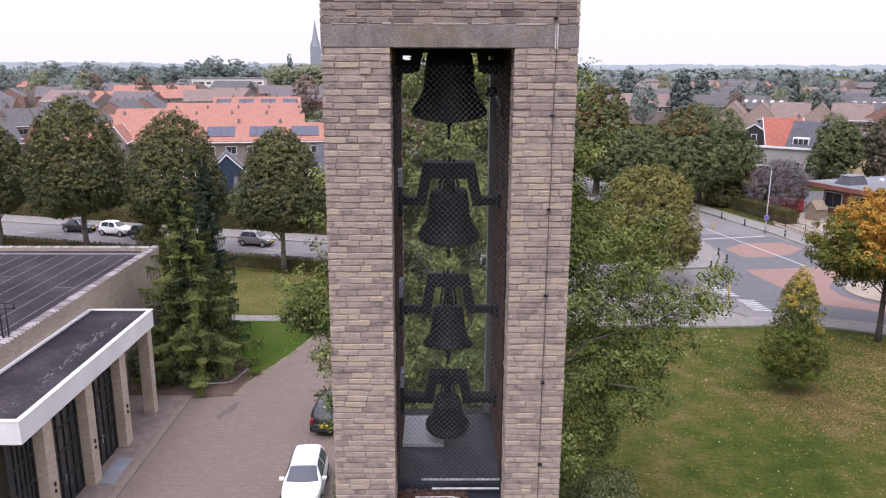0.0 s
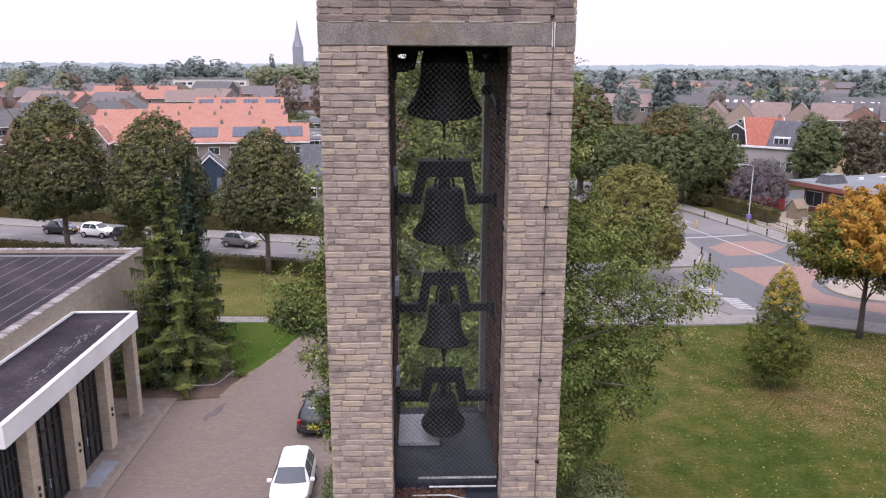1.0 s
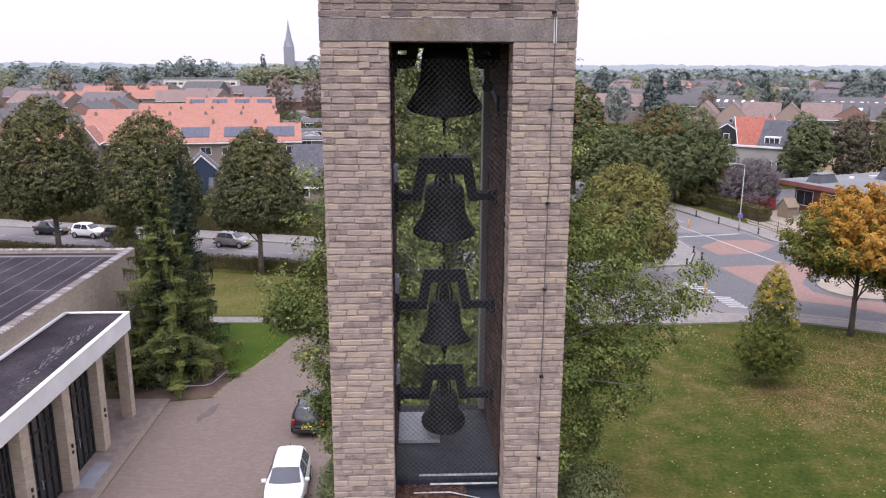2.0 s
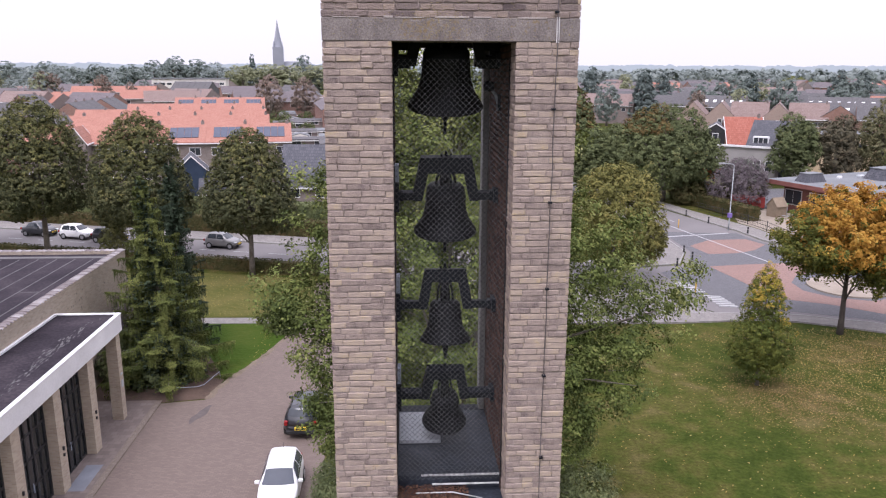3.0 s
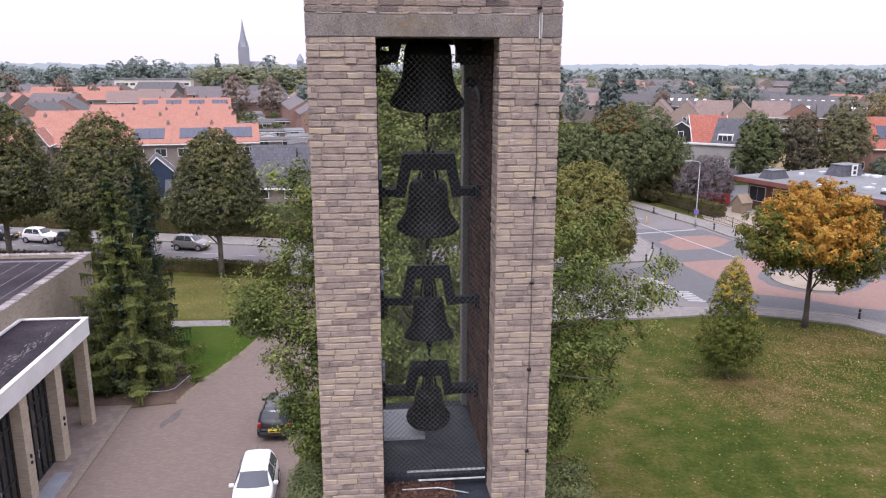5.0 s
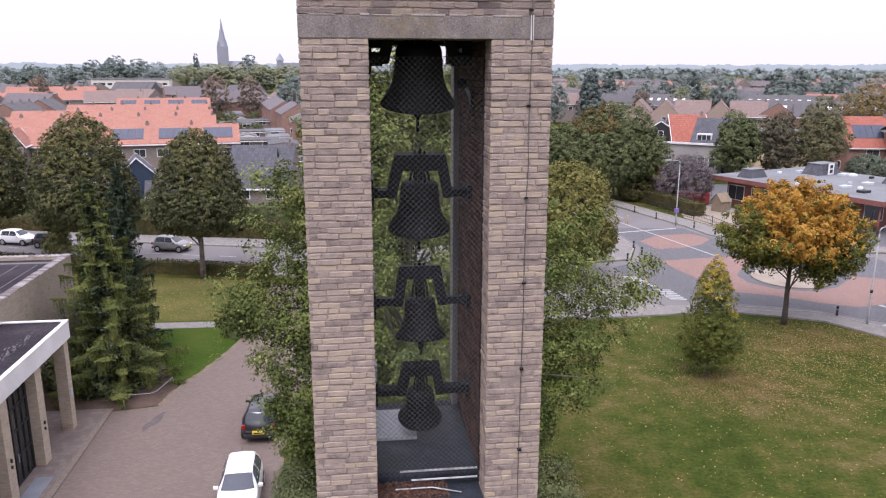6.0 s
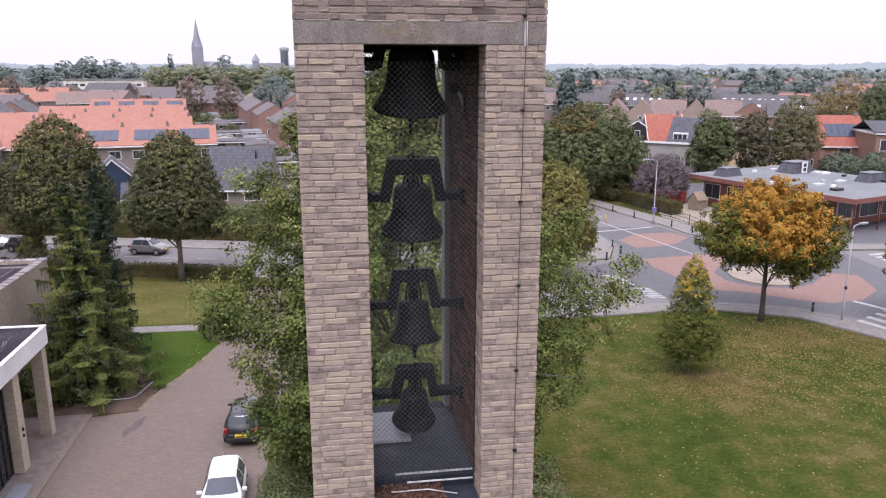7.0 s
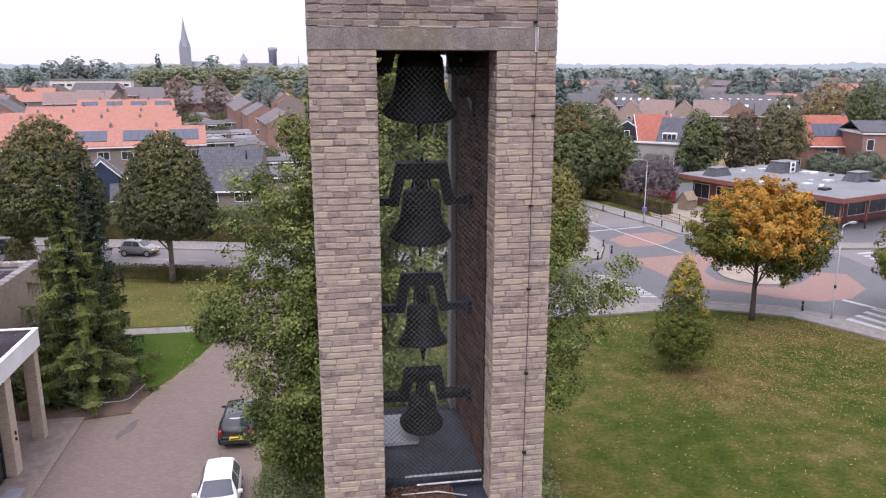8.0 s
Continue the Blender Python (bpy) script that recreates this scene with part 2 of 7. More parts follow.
M["gutter"] = brickwork("cobbled_gutter", [(0, (0.15, 0.12, 0.1)), (0.5, (0.21, 0.17, 0.14)), (1, (0.27, 0.225, 0.185))], (0.12, 0.1, 0.088), 0.1, 0.12, wall=False)
M["slabs"] = brickwork("grey_paving_slabs", [(0, (0.16, 0.149, 0.143)), (0.5, (0.2, 0.186, 0.176)), (1, (0.245, 0.228, 0.212))], (0.14, 0.129, 0.12), 0.3, 0.3, wall=False)
M["slab_blue"] = mat("blue_grey_slab", [(0, (0.15, 0.16, 0.185)), (1, (0.22, 0.235, 0.265))], 0.85, 1.5, 20, 0.2)
M["kerb"] = mat("kerb_concrete", [(0, (0.2, 0.19, 0.185)), (1, (0.3, 0.288, 0.275))], 0.9, 1.5, 20, 0.3)
M["road_white"] = mat("road_paint", [(0, (0.251, 0.251, 0.258)), (1, (0.418, 0.418, 0.418))], 0.8, 2.5, 15, 0.1)
M["worn_edge"] = mat("sandy_paving_edge", [(0, (0.085, 0.07, 0.045)), (0.5, (0.15, 0.118, 0.088)), (1, (0.23, 0.185, 0.142))], 0.95, 1.4, 14, 0.5)
M["stain"] = mat("oily_pavers", [(0, (0.06, 0.052, 0.05)), (1, (0.12, 0.10, 0.094))], 0.8, 2.5, 18, 0.3)
M["soil"] = mat("dark_bed_soil", [(0, (0.048, 0.032, 0.024)), (1, (0.12, 0.08, 0.06))], 0.95, 1.2, 12, 0.7)
M["hall_brick"] = brickwork("yellow_brown_brick", [(0, (0.24, 0.19, 0.145)), (0.5, (0.36, 0.295, 0.225)), (1, (0.46, 0.39, 0.30))], (0.36, 0.32, 0.27), 0.21, 0.0625)
M["pillar_brick"] = brickwork("pillar_brick", [(0, (0.26, 0.205, 0.155)), (0.5, (0.40, 0.325, 0.245)), (1, (0.5, 0.42, 0.32))], (0.40, 0.35, 0.29), 0.21, 0.0625)
M["felt_dark"] = mat("dark_roofing_felt", [(0, (0.0136, 0.0115, 0.0154)), (0.5, (0.0318, 0.0263, 0.0329)), (1, (0.068, 0.0567, 0.0638))], 0.95, 0.45, 9, 0.35, spec=0.12)
M["felt_seam"] = mat("pale_felt_seam", [(0, (0.0675, 0.0638, 0.0675)), (1, (0.15, 0.143, 0.143))], 0.8, 1.5, 20, 0.2)
M["white_trim"] = mat("white_painted_trim", [(0, (0.55, 0.54, 0.54)), (1, (0.76, 0.75, 0.75))], 0.6, 0.8, 20, 0.08)
M["trim_edge"] = mat("pale_metal_edge", [(0, (0.6, 0.6, 0.61)), (1, (0.8, 0.8, 0.81))], 0.4, 2, 20, 0.0)
M["frame_dark"] = mat("dark_window_frame", [(0, (0.012, 0.013, 0.014)), (1, (0.03, 0.03, 0.032))], 0.5, 3, 30, 0)
# porch interior: its dimness is put into this near-black colour
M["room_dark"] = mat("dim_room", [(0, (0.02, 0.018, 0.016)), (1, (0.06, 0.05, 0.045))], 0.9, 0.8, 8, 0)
M["coping"] = mat("weathered_coping_tile", [(0, (0.114, 0.09, 0.0927)), (0.5, (0.235, 0.21, 0.209)), (1, (0.356, 0.338, 0.34))], 0.85, 3, 30, 0.3, by="object")
M["bark"] = mat("grey_bark", [(0, (0.06, 0.05, 0.04)), (1, (0.19, 0.165, 0.14))], 0.95, 2, 22, 0.8)
M["bark_dark"] = mat("dark_bark", [(0, (0.035, 0.028, 0.024)), (1, (0.1, 0.085, 0.072))], 0.95, 2, 22, 0.8)
M["twig"] = mat("pale_twig", [(0, (0.1, 0.088, 0.07)), (1, (0.22, 0.195, 0.16))], 0.9, 3, 30, 0.4)


def leafy(name, stops, thin=0.1):
    return mat(name, stops, 0.8, 0.85, 3, 0, by="island", thin=thin, spec=0.15, share=0.3)


M["leaf_poplar"] = leafy("poplar_leaf", [(0, (0.032, 0.047, 0.016)), (0.35, (0.07, 0.093, 0.026)), (0.6, (0.122, 0.152, 0.04)), (0.82, (0.2, 0.222, 0.07)), (0.93, (0.255, 0.262, 0.1)), (1, (0.34, 0.34, 0.2))])
M["leaf_poplar_tip"] = leafy("pale_poplar_leaf", [(0, (0.06, 0.078, 0.022)), (0.4, (0.125, 0.15, 0.042)), (0.75, (0.21, 0.225, 0.07)), (1, (0.34, 0.33, 0.16))])
M["leaf_linden"] = leafy("linden_leaf", [(0, (0.03, 0.036, 0.018)), (0.5, (0.064, 0.07, 0.032)), (0.85, (0.118, 0.116, 0.05)), (1, (0.18, 0.15, 0.068))])
M["leaf_round"] = leafy("round_tree_leaf", [(0, (0.06, 0.066, 0.02)), (0.5, (0.145, 0.14, 0.042)), (0.85, (0.25, 0.218, 0.068)), (1, (0.33, 0.255, 0.085))])
M["leaf_beam"] = leafy("hornbeam_leaf", [(0, (0.034, 0.05, 0.012)), (0.5, (0.08, 0.098, 0.02)), (0.85, (0.15, 0.148, 0.03)), (1, (0.28, 0.21, 0.042))])
M["leaf_orange"] = leafy("orange_leaf", [(0, (0.26, 0.13, 0.03)), (0.4, (0.42, 0.225, 0.042)), (0.75, (0.5, 0.3, 0.06)), (1, (0.52, 0.4, 0.12))], 0.35)
M["leaf_turning"] = leafy("turning_leaf", [(0, (0.0351, 0.0527, 0.014)), (0.5, (0.0878, 0.0999, 0.0211)), (0.8, (0.176, 0.152, 0.0293)), (1, (0.421, 0.257, 0.0351))])
M["leaf_green"] = leafy("green_leaf", [(0, (0.05, 0.064, 0.03)), (0.5, (0.096, 0.115, 0.05)), (0.88, (0.155, 0.168, 0.072)), (1, (0.24, 0.2, 0.085))])
M["leaf_grey"] = leafy("grey_green_leaf", [(0, (0.0585, 0.078, 0.052)), (0.5, (0.111, 0.137, 0.0975)), (1, (0.169, 0.189, 0.13))])
M["leaf_yellow"] = leafy("yellow_green_leaf", [(0, (0.075, 0.08, 0.045)), (0.5, (0.138, 0.136, 0.07)), (1, (0.22, 0.185, 0.09))])
M["leaf_brown"] = leafy("brown_leaf", [(0, (0.06, 0.058, 0.042)), (0.5, (0.105, 0.096, 0.062)), (1, (0.165, 0.13, 0.08))])
M["leaf_amber"] = leafy("amber_leaf", [(0, (0.13, 0.105, 0.05)), (0.5, (0.215, 0.165, 0.07)), (1, (0.31, 0.22, 0.095))])
M["leaf_purple"] = leafy("purple_leaf", [(0, (0.0756, 0.0624, 0.0709)), (0.5, (0.132, 0.109, 0.118)), (1, (0.189, 0.161, 0.166))])
M["leaf_olive"] = leafy("olive_leaf", [(0, (0.05, 0.056, 0.022)), (0.5, (0.108, 0.112, 0.04)), (0.85, (0.185, 0.168, 0.066)), (1, (0.245, 0.19, 0.08))])
M["leaf_rusty"] = leafy("rusty_green_leaf", [(0, (0.07, 0.058, 0.024)), (0.5, (0.13, 0.095, 0.036)), (1, (0.2, 0.12, 0.048))])
M["leaf_gold"] = leafy("golden_leaf", [(0, (0.138, 0.127, 0.023)), (0.5, (0.276, 0.218, 0.0345)), (1, (0.46, 0.31, 0.0517))])
M["leaf_red"] = leafy("rust_red_leaf", [(0, (0.16, 0.05, 0.02)), (1, (0.38, 0.13, 0.05))])
M["leaf_hedge"] = leafy("hedge_leaf", [(0, (0.0275, 0.033, 0.0132)), (0.5, (0.0605, 0.0605, 0.022)), (1, (0.121, 0.0825, 0.0385))])
M["needle"] = leafy("spruce_needle", [(0, (0.045, 0.062, 0.018)), (0.5, (0.108, 0.128, 0.036)), (0.85, (0.192, 0.204, 0.06)), (1, (0.245, 0.228, 0.085))], 0.1)
# the dark conifer's own colour; also paints the shade inside both spruces
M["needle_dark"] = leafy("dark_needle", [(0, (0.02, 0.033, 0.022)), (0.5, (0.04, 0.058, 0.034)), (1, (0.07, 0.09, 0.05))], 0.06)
# distant foliage: aerial haze is put into these pale colours
M["leaf_hazy"] = leafy("hazy_green_leaf", [(0, (0.175, 0.21, 0.195)), (0.5, (0.22, 0.26, 0.235)), (1, (0.27, 0.31, 0.272))], 0.5)
M["leaf_hazier"] = leafy("hazy_grey_leaf", [(0, (0.24, 0.28, 0.275)), (0.5, (0.31, 0.35, 0.335)), (1, (0.38, 0.415, 0.385))], 0.5)
M["hazy_needle"] = leafy("hazy_conifer_needle", [(0, (0.09, 0.115, 0.11)), (0.5, (0.13, 0.16, 0.15)), (1, (0.18, 0.21, 0.185))], 0.3)
M["leaf_hazy_gold"] = leafy("hazy_gold_leaf", [(0, (0.26, 0.28, 0.18)), (0.5, (0.31, 0.325, 0.205)), (1, (0.37, 0.375, 0.24))], 0.5)
M["leaf_hazy_brown"] = leafy("hazy_brown_leaf", [(0, (0.18, 0.145, 0.125)), (0.5, (0.25, 0.2, 0.165)), (1, (0.33, 0.25, 0.19))], 0.45)
M["litter_tan"] = leafy("tan_fallen_leaf", [(0, (0.11, 0.065, 0.03)), (0.5, (0.20, 0.13, 0.06)), (1, (0.32, 0.22, 0.10))])
M["litter"] = leafy("fallen_leaf", [(0, (0.19, 0.125, 0.035)), (0.55, (0.3, 0.215, 0.07)), (1, (0.44, 0.37, 0.19))])


# backdrop strip: the mist is put in as a pale emission
mist = bpy.data.materials.new("glowing_mist_line")
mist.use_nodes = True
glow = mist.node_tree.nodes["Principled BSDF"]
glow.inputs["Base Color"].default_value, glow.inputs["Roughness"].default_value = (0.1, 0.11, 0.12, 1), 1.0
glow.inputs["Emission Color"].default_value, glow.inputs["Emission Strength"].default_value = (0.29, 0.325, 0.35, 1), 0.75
M["mist_glow"] = mist


def roof_mat(name, a, b, c):
    return brickwork(name, [(0, a), (0.5, b), (1, c)], tuple(v * 0.72 for v in a), 0.26, 0.32, 0.8, wall=False, joint=0.014, bump=0.25)


M["roof_orange"] = roof_mat("orange_roof_tile", (0.27, 0.118, 0.086), (0.32, 0.152, 0.115), (0.37, 0.195, 0.15))
M["roof_red"] = roof_mat("red_roof_tile", (0.24, 0.075, 0.052), (0.29, 0.1, 0.07), (0.34, 0.135, 0.1))
M["roof_grey"] = roof_mat("grey_roof_tile", (0.076, 0.0731, 0.0772), (0.0998, 0.096, 0.0992), (0.129, 0.121, 0.124))
M["roof_brown"] = roof_mat("brown_roof_tile", (0.158, 0.112, 0.101), (0.202, 0.148, 0.133), (0.245, 0.187, 0.169))
M["roof_mauve"] = roof_mat("faded_roof_tile", (0.104, 0.089, 0.094), (0.132, 0.114, 0.12), (0.165, 0.146, 0.153))
M["roof_slate"] = roof_mat("slate_roof", (0.055, 0.056, 0.066), (0.078, 0.079, 0.092), (0.108, 0.108, 0.122))
M["roof_flat"] = mat("flat_grey_roof", [(0, (0.128, 0.136, 0.145)), (1, (0.204, 0.212, 0.221))], 0.9, 0.25, 4, 0.2, spec=0.2)
M["wall_red"] = brickwork("red_house_brick", [(0, (0.17, 0.0842, 0.0636)), (0.5, (0.23, 0.122, 0.0935)), (1, (0.289, 0.161, 0.127))], (0.255, 0.191, 0.165))
M["wall_brown"] = brickwork("brown_house_brick", [(0, (0.147, 0.114, 0.103)), (0.5, (0.191, 0.155, 0.144)), (1, (0.243, 0.202, 0.188))], (0.236, 0.206, 0.184))
M["wall_terrace"] = brickwork("pinkish_house_brick", [(0, (0.235, 0.165, 0.135)), (0.5, (0.29, 0.215, 0.18)), (1, (0.345, 0.265, 0.225))], (0.3, 0.25, 0.22))
M["wall_pale"] = mat("pale_render", [(0, (0.5, 0.47, 0.43)), (1, (0.68, 0.65, 0.6))], 0.9, 0.4, 12, 0.15)
M["wall_tan"] = mat("tan_render", [(0, (0.42, 0.32, 0.2)), (1, (0.55, 0.44, 0.3))], 0.9, 0.4, 12, 0.15)
M["wall_grey"] = mat("grey_stone_wall", [(0, (0.24, 0.23, 0.22)), (1, (0.36, 0.34, 0.33))], 0.9, 0.4, 12, 0.2)
M["wall_rust"] = mat("rust_red_boards", [(0, (0.13, 0.05, 0.042)), (1, (0.21, 0.085, 0.07))], 0.8, 0.6, 12, 0.1)
M["blue_boards"] = mat("dark_blue_boards", [(0, (0.013, 0.0247, 0.0497)), (1, (0.0292, 0.0463, 0.0774))], 0.6, 0.7, 12, 0.1)
M["stone_dark"] = mat("old_church_stone", [(0, (0.2, 0.21, 0.245)), (1, (0.27, 0.28, 0.315))], 0.9, 0.05, 2, 0.1)
M["solar"] = mat("solar_panel", [(0, (0.026, 0.034, 0.06)), (1, (0.05, 0.06, 0.095))], 0.18, 1.5, 10, 0, spec=0.6)
M["pole"] = mat("galvanised_pole", [(0, (0.25, 0.26, 0.27)), (1, (0.38, 0.4, 0.41))], 0.5, 2, 20, 0.05, metal=0.2)
M["black"] = mat("black_bollard", [(0, (0.012, 0.012, 0.013)), (1, (0.03, 0.03, 0.032))], 0.6, 3, 30, 0.05)
M["yellow_post"] = mat("yellow_post", [(0, (0.55, 0.32, 0.06)), (1, (0.68, 0.45, 0.12))], 0.6, 3, 30, 0)
M["tyre"] = mat("tyre_rubber", [(0, (0.012, 0.012, 0.012)), (1, (0.028, 0.028, 0.028))], 0.85, 4, 40, 0.1)
M["rim"] = mat("alloy_rim", [(0, (0.35, 0.35, 0.36)), (1, (0.5, 0.5, 0.51))], 0.35, 4, 40, 0, metal=0.8)
M["tail_light"] = mat("red_tail_light", [(0, (0.2, 0.01, 0.01)), (1, (0.28, 0.016, 0.016))], 0.25, 3, 30, 0)
M["head_light"] = mat("clear_headlight", [(0, (0.5, 0.52, 0.54)), (1, (0.7, 0.72, 0.74))], 0.15, 3, 30, 0, spec=0.6)
M["plate"] = mat("yellow_plate", [(0, (0.6, 0.42, 0.04)), (1, (0.7, 0.5, 0.06))], 0.5, 3, 30, 0)
M["purple_sign"] = mat("violet_banner", [(0, (0.12, 0.08, 0.25)), (1, (0.2, 0.14, 0.36))], 0.6, 3, 30, 0)
M["timber"] = mat("pale_timber", [(0, (0.15, 0.115, 0.08)), (1, (0.25, 0.195, 0.14))], 0.8, 2, 20, 0.2)
M["play_green"] = mat("green_plastic", [(0, (0.05, 0.34, 0.06)), (1, (0.1, 0.46, 0.1))], 0.5, 2, 20, 0)
M["play_red"] = mat("red_painted_metal", [(0, (0.15, 0.015, 0.015)), (1, (0.21, 0.03, 0.025))], 0.5, 2, 20, 0)
M["sand"] = mat("pale_sand", [(0, (0.21, 0.174, 0.138)), (1, (0.3, 0.258, 0.21))], 0.95, 0.8, 10, 0.3)


def paint(name, a, b):
    m = mat(name, [(0, a), (1, b)], 0.3, 1.5, 25, 0, spec=0.55)
    m.node_tree.nodes["Principled BSDF"].inputs["Coat Weight"].default_value = 0.6
    return m


def glazing(name, tint, rough=0.06):
    m = mat(name, [(0, tuple(v * 0.8 for v in tint)), (1, tint)], rough, 0.6, 6, 0, spec=0.7)
    return m


M["car_glass"] = glazing("dark_car_glass", (0.035, 0.042, 0.05))
# base colour lifted to stand in for sky mirrored in the panes
M["car_glass_sky"] = glazing("sky_toned_car_glass", (0.06, 0.07, 0.09), 0.08)
M["window_glass"] = glazing("window_glass", (0.045, 0.05, 0.058))
M["door_glass"] = glazing("dark_door_glass", (0.018, 0.022, 0.025))


# ---- building helpers ----
def part(name, bm, material, parent=None, label=""):
    """Links a bmesh as one mesh object, under a thing or a part."""
    me = bpy.data.meshes.new(name)
    bm.to_mesh(me)
    bm.free()
    me.materials.append(material)
    ob = new(name, me)
    ob.parent = parent
    if label:
        ob["label"] = label
    return ob


def thing(name, x, y, z, turn, label, category, group="", kind=""):
    ob = new(name)
    ob.empty_display_size = 0.2
    ob.matrix_world = pose(x, y, z, 0, 0, turn)
    return tagged(ob, label, category, group, kind)


def box(bm, x0, x1, y0, y1, z0, z1, bevel=0.0):
    r = bmesh.ops.create_cube(bm, size=1.0)
    vs = r["verts"]
    for v in vs:
        v.co = (x0 if v.co.x < 0 else x1, y0 if v.co.y < 0 else y1, z0 if v.co.z < 0 else z1)
    if bevel:
        es = list({e for v in vs for e in v.link_edges})
        bmesh.ops.bevel(bm, geom=es, offset=bevel, segments=2, affect="EDGES", profile=0.6)
    return bm


def boxed(*args, **kw):
    return box(bmesh.new(), *args, **kw)


def tube(bm, pts, radii, sides=8):
    """A tapered round bar along a line of points."""
    rings, side = [], None
    for i, p in enumerate(pts):
        p = Vector(p)
        d = (Vector(pts[min(i + 1, len(pts) - 1)]) - Vector(pts[max(i - 1, 0)])).normalized()
        if side is None:
            side = Vector((1, 0, 0)) if abs(d.x) < 0.8 else Vector((0, 1, 0))
        side = (side - d * side.dot(d)).normalized()
        other = d.cross(side)
        r = radii[i] if hasattr(radii, "__len__") else radii
        rings.append([bm.verts.new(p + (side * math.cos(t) + other * math.sin(t)) * r) for t in (k * math.tau / sides for k in range(sides))])
    for lo, hi in zip(rings, rings[1:]):
        for k in range(sides):
            f = bm.faces.new((lo[k], lo[(k + 1) % sides], hi[(k + 1) % sides], hi[k]))
            f.smooth = True
    bm.faces.new(rings[0][::-1])
    bm.faces.new(rings[-1])
    return bm


def lathe(bm, profile, sides=40, centre=(0, 0, 0)):
    """Turns (radius, height) pairs about the upright axis."""
    cx, cy, cz = centre
    rings = [[bm.verts.new((cx + r * math.cos(k * math.tau / sides), cy + r * math.sin(k * math.tau / sides), cz + h)) for k in range(sides)] for r, h in profile]
    for lo, hi in zip(rings, rings[1:]):
        for k in range(sides):
            f = bm.faces.new((lo[k], lo[(k + 1) % sides], hi[(k + 1) % sides], hi[k]))
            f.smooth = True
    return bm


def plate(bm, pts, z0, z1):
    """A flat slab with the outline pts."""
    lo, hi = [bm.verts.new((x, y, z0)) for x, y in pts], [bm.verts.new((x, y, z1)) for x, y in pts]
    bm.faces.new(hi)
    bm.faces.new(lo[::-1])
    n = len(pts)
    for i in range(n):
        bm.faces.new((lo[i], lo[(i + 1) % n], hi[(i + 1) % n], hi[i]))
    bm.normal_update()
    bmesh.ops.triangulate(bm, faces=[f for f in bm.faces if len(f.verts) > 4])
    bmesh.ops.recalc_face_normals(bm, faces=bm.faces)
    return bm


def slab(name, pts, z0, z1, material, label, category, parent=None):
    ob = part(name, plate(bmesh.new(), pts, z0, z1), material, parent)
    return tagged(ob, label, category, kind="structure") if parent is None else ob


def line_slab(bm, a, b, width, z0, z1):
    a, b = Vector((*a, 0)), Vector((*b, 0))
    s = (b - a).normalized().cross(Vector((0, 0, 1))) * width / 2
    return plate(bm, [((a + s).x, (a + s).y), ((b + s).x, (b + s).y), ((b - s).x, (b - s).y), ((a - s).x, (a - s).y)], z0, z1)


# ---- leaves ----
def leaf_mesh(name, centres, normals, size, rng, material, aspect=0.6, hang=0.0):
    """One small leaf at each centre, facing roughly along its normal."""
    n = len(centres)
    nr = normals + rng.normal(0, 0.42, (n, 3))
    nr /= np.linalg.norm(nr, axis=1)[:, None] + 1e-9
    t = rng.normal(0, 1, (n, 3))
    t[:, 2] -= hang
    t -= nr * np.sum(t * nr, axis=1)[:, None]
    t /= np.linalg.norm(t, axis=1)[:, None] + 1e-9
    b = np.cross(nr, t)
    s = size * rng.uniform(0.6, 1.35, (n, 1))
    fold = nr * s * 0.22
    v = np.stack([centres + t * s, centres + b * s * aspect + fold, centres - t * s, centres - b * s * aspect + fold], axis=1).reshape(-1, 3)
    me = bpy.data.meshes.new(name)
    me.vertices.add(n * 4)
    me.vertices.foreach_set("co", v.astype(np.float32).ravel())
    me.loops.add(n * 4)
    me.loops.foreach_set("vertex_index", np.arange(n * 4, dtype=np.int32))
    me.polygons.add(n)
    me.polygons.foreach_set("loop_start", np.arange(0, n * 4, 4, dtype=np.int32))
    me.polygons.foreach_set("loop_total", np.full(n, 4, dtype=np.int32))
    me.update(calc_edges=True)
    me.materials.append(material)
    return me


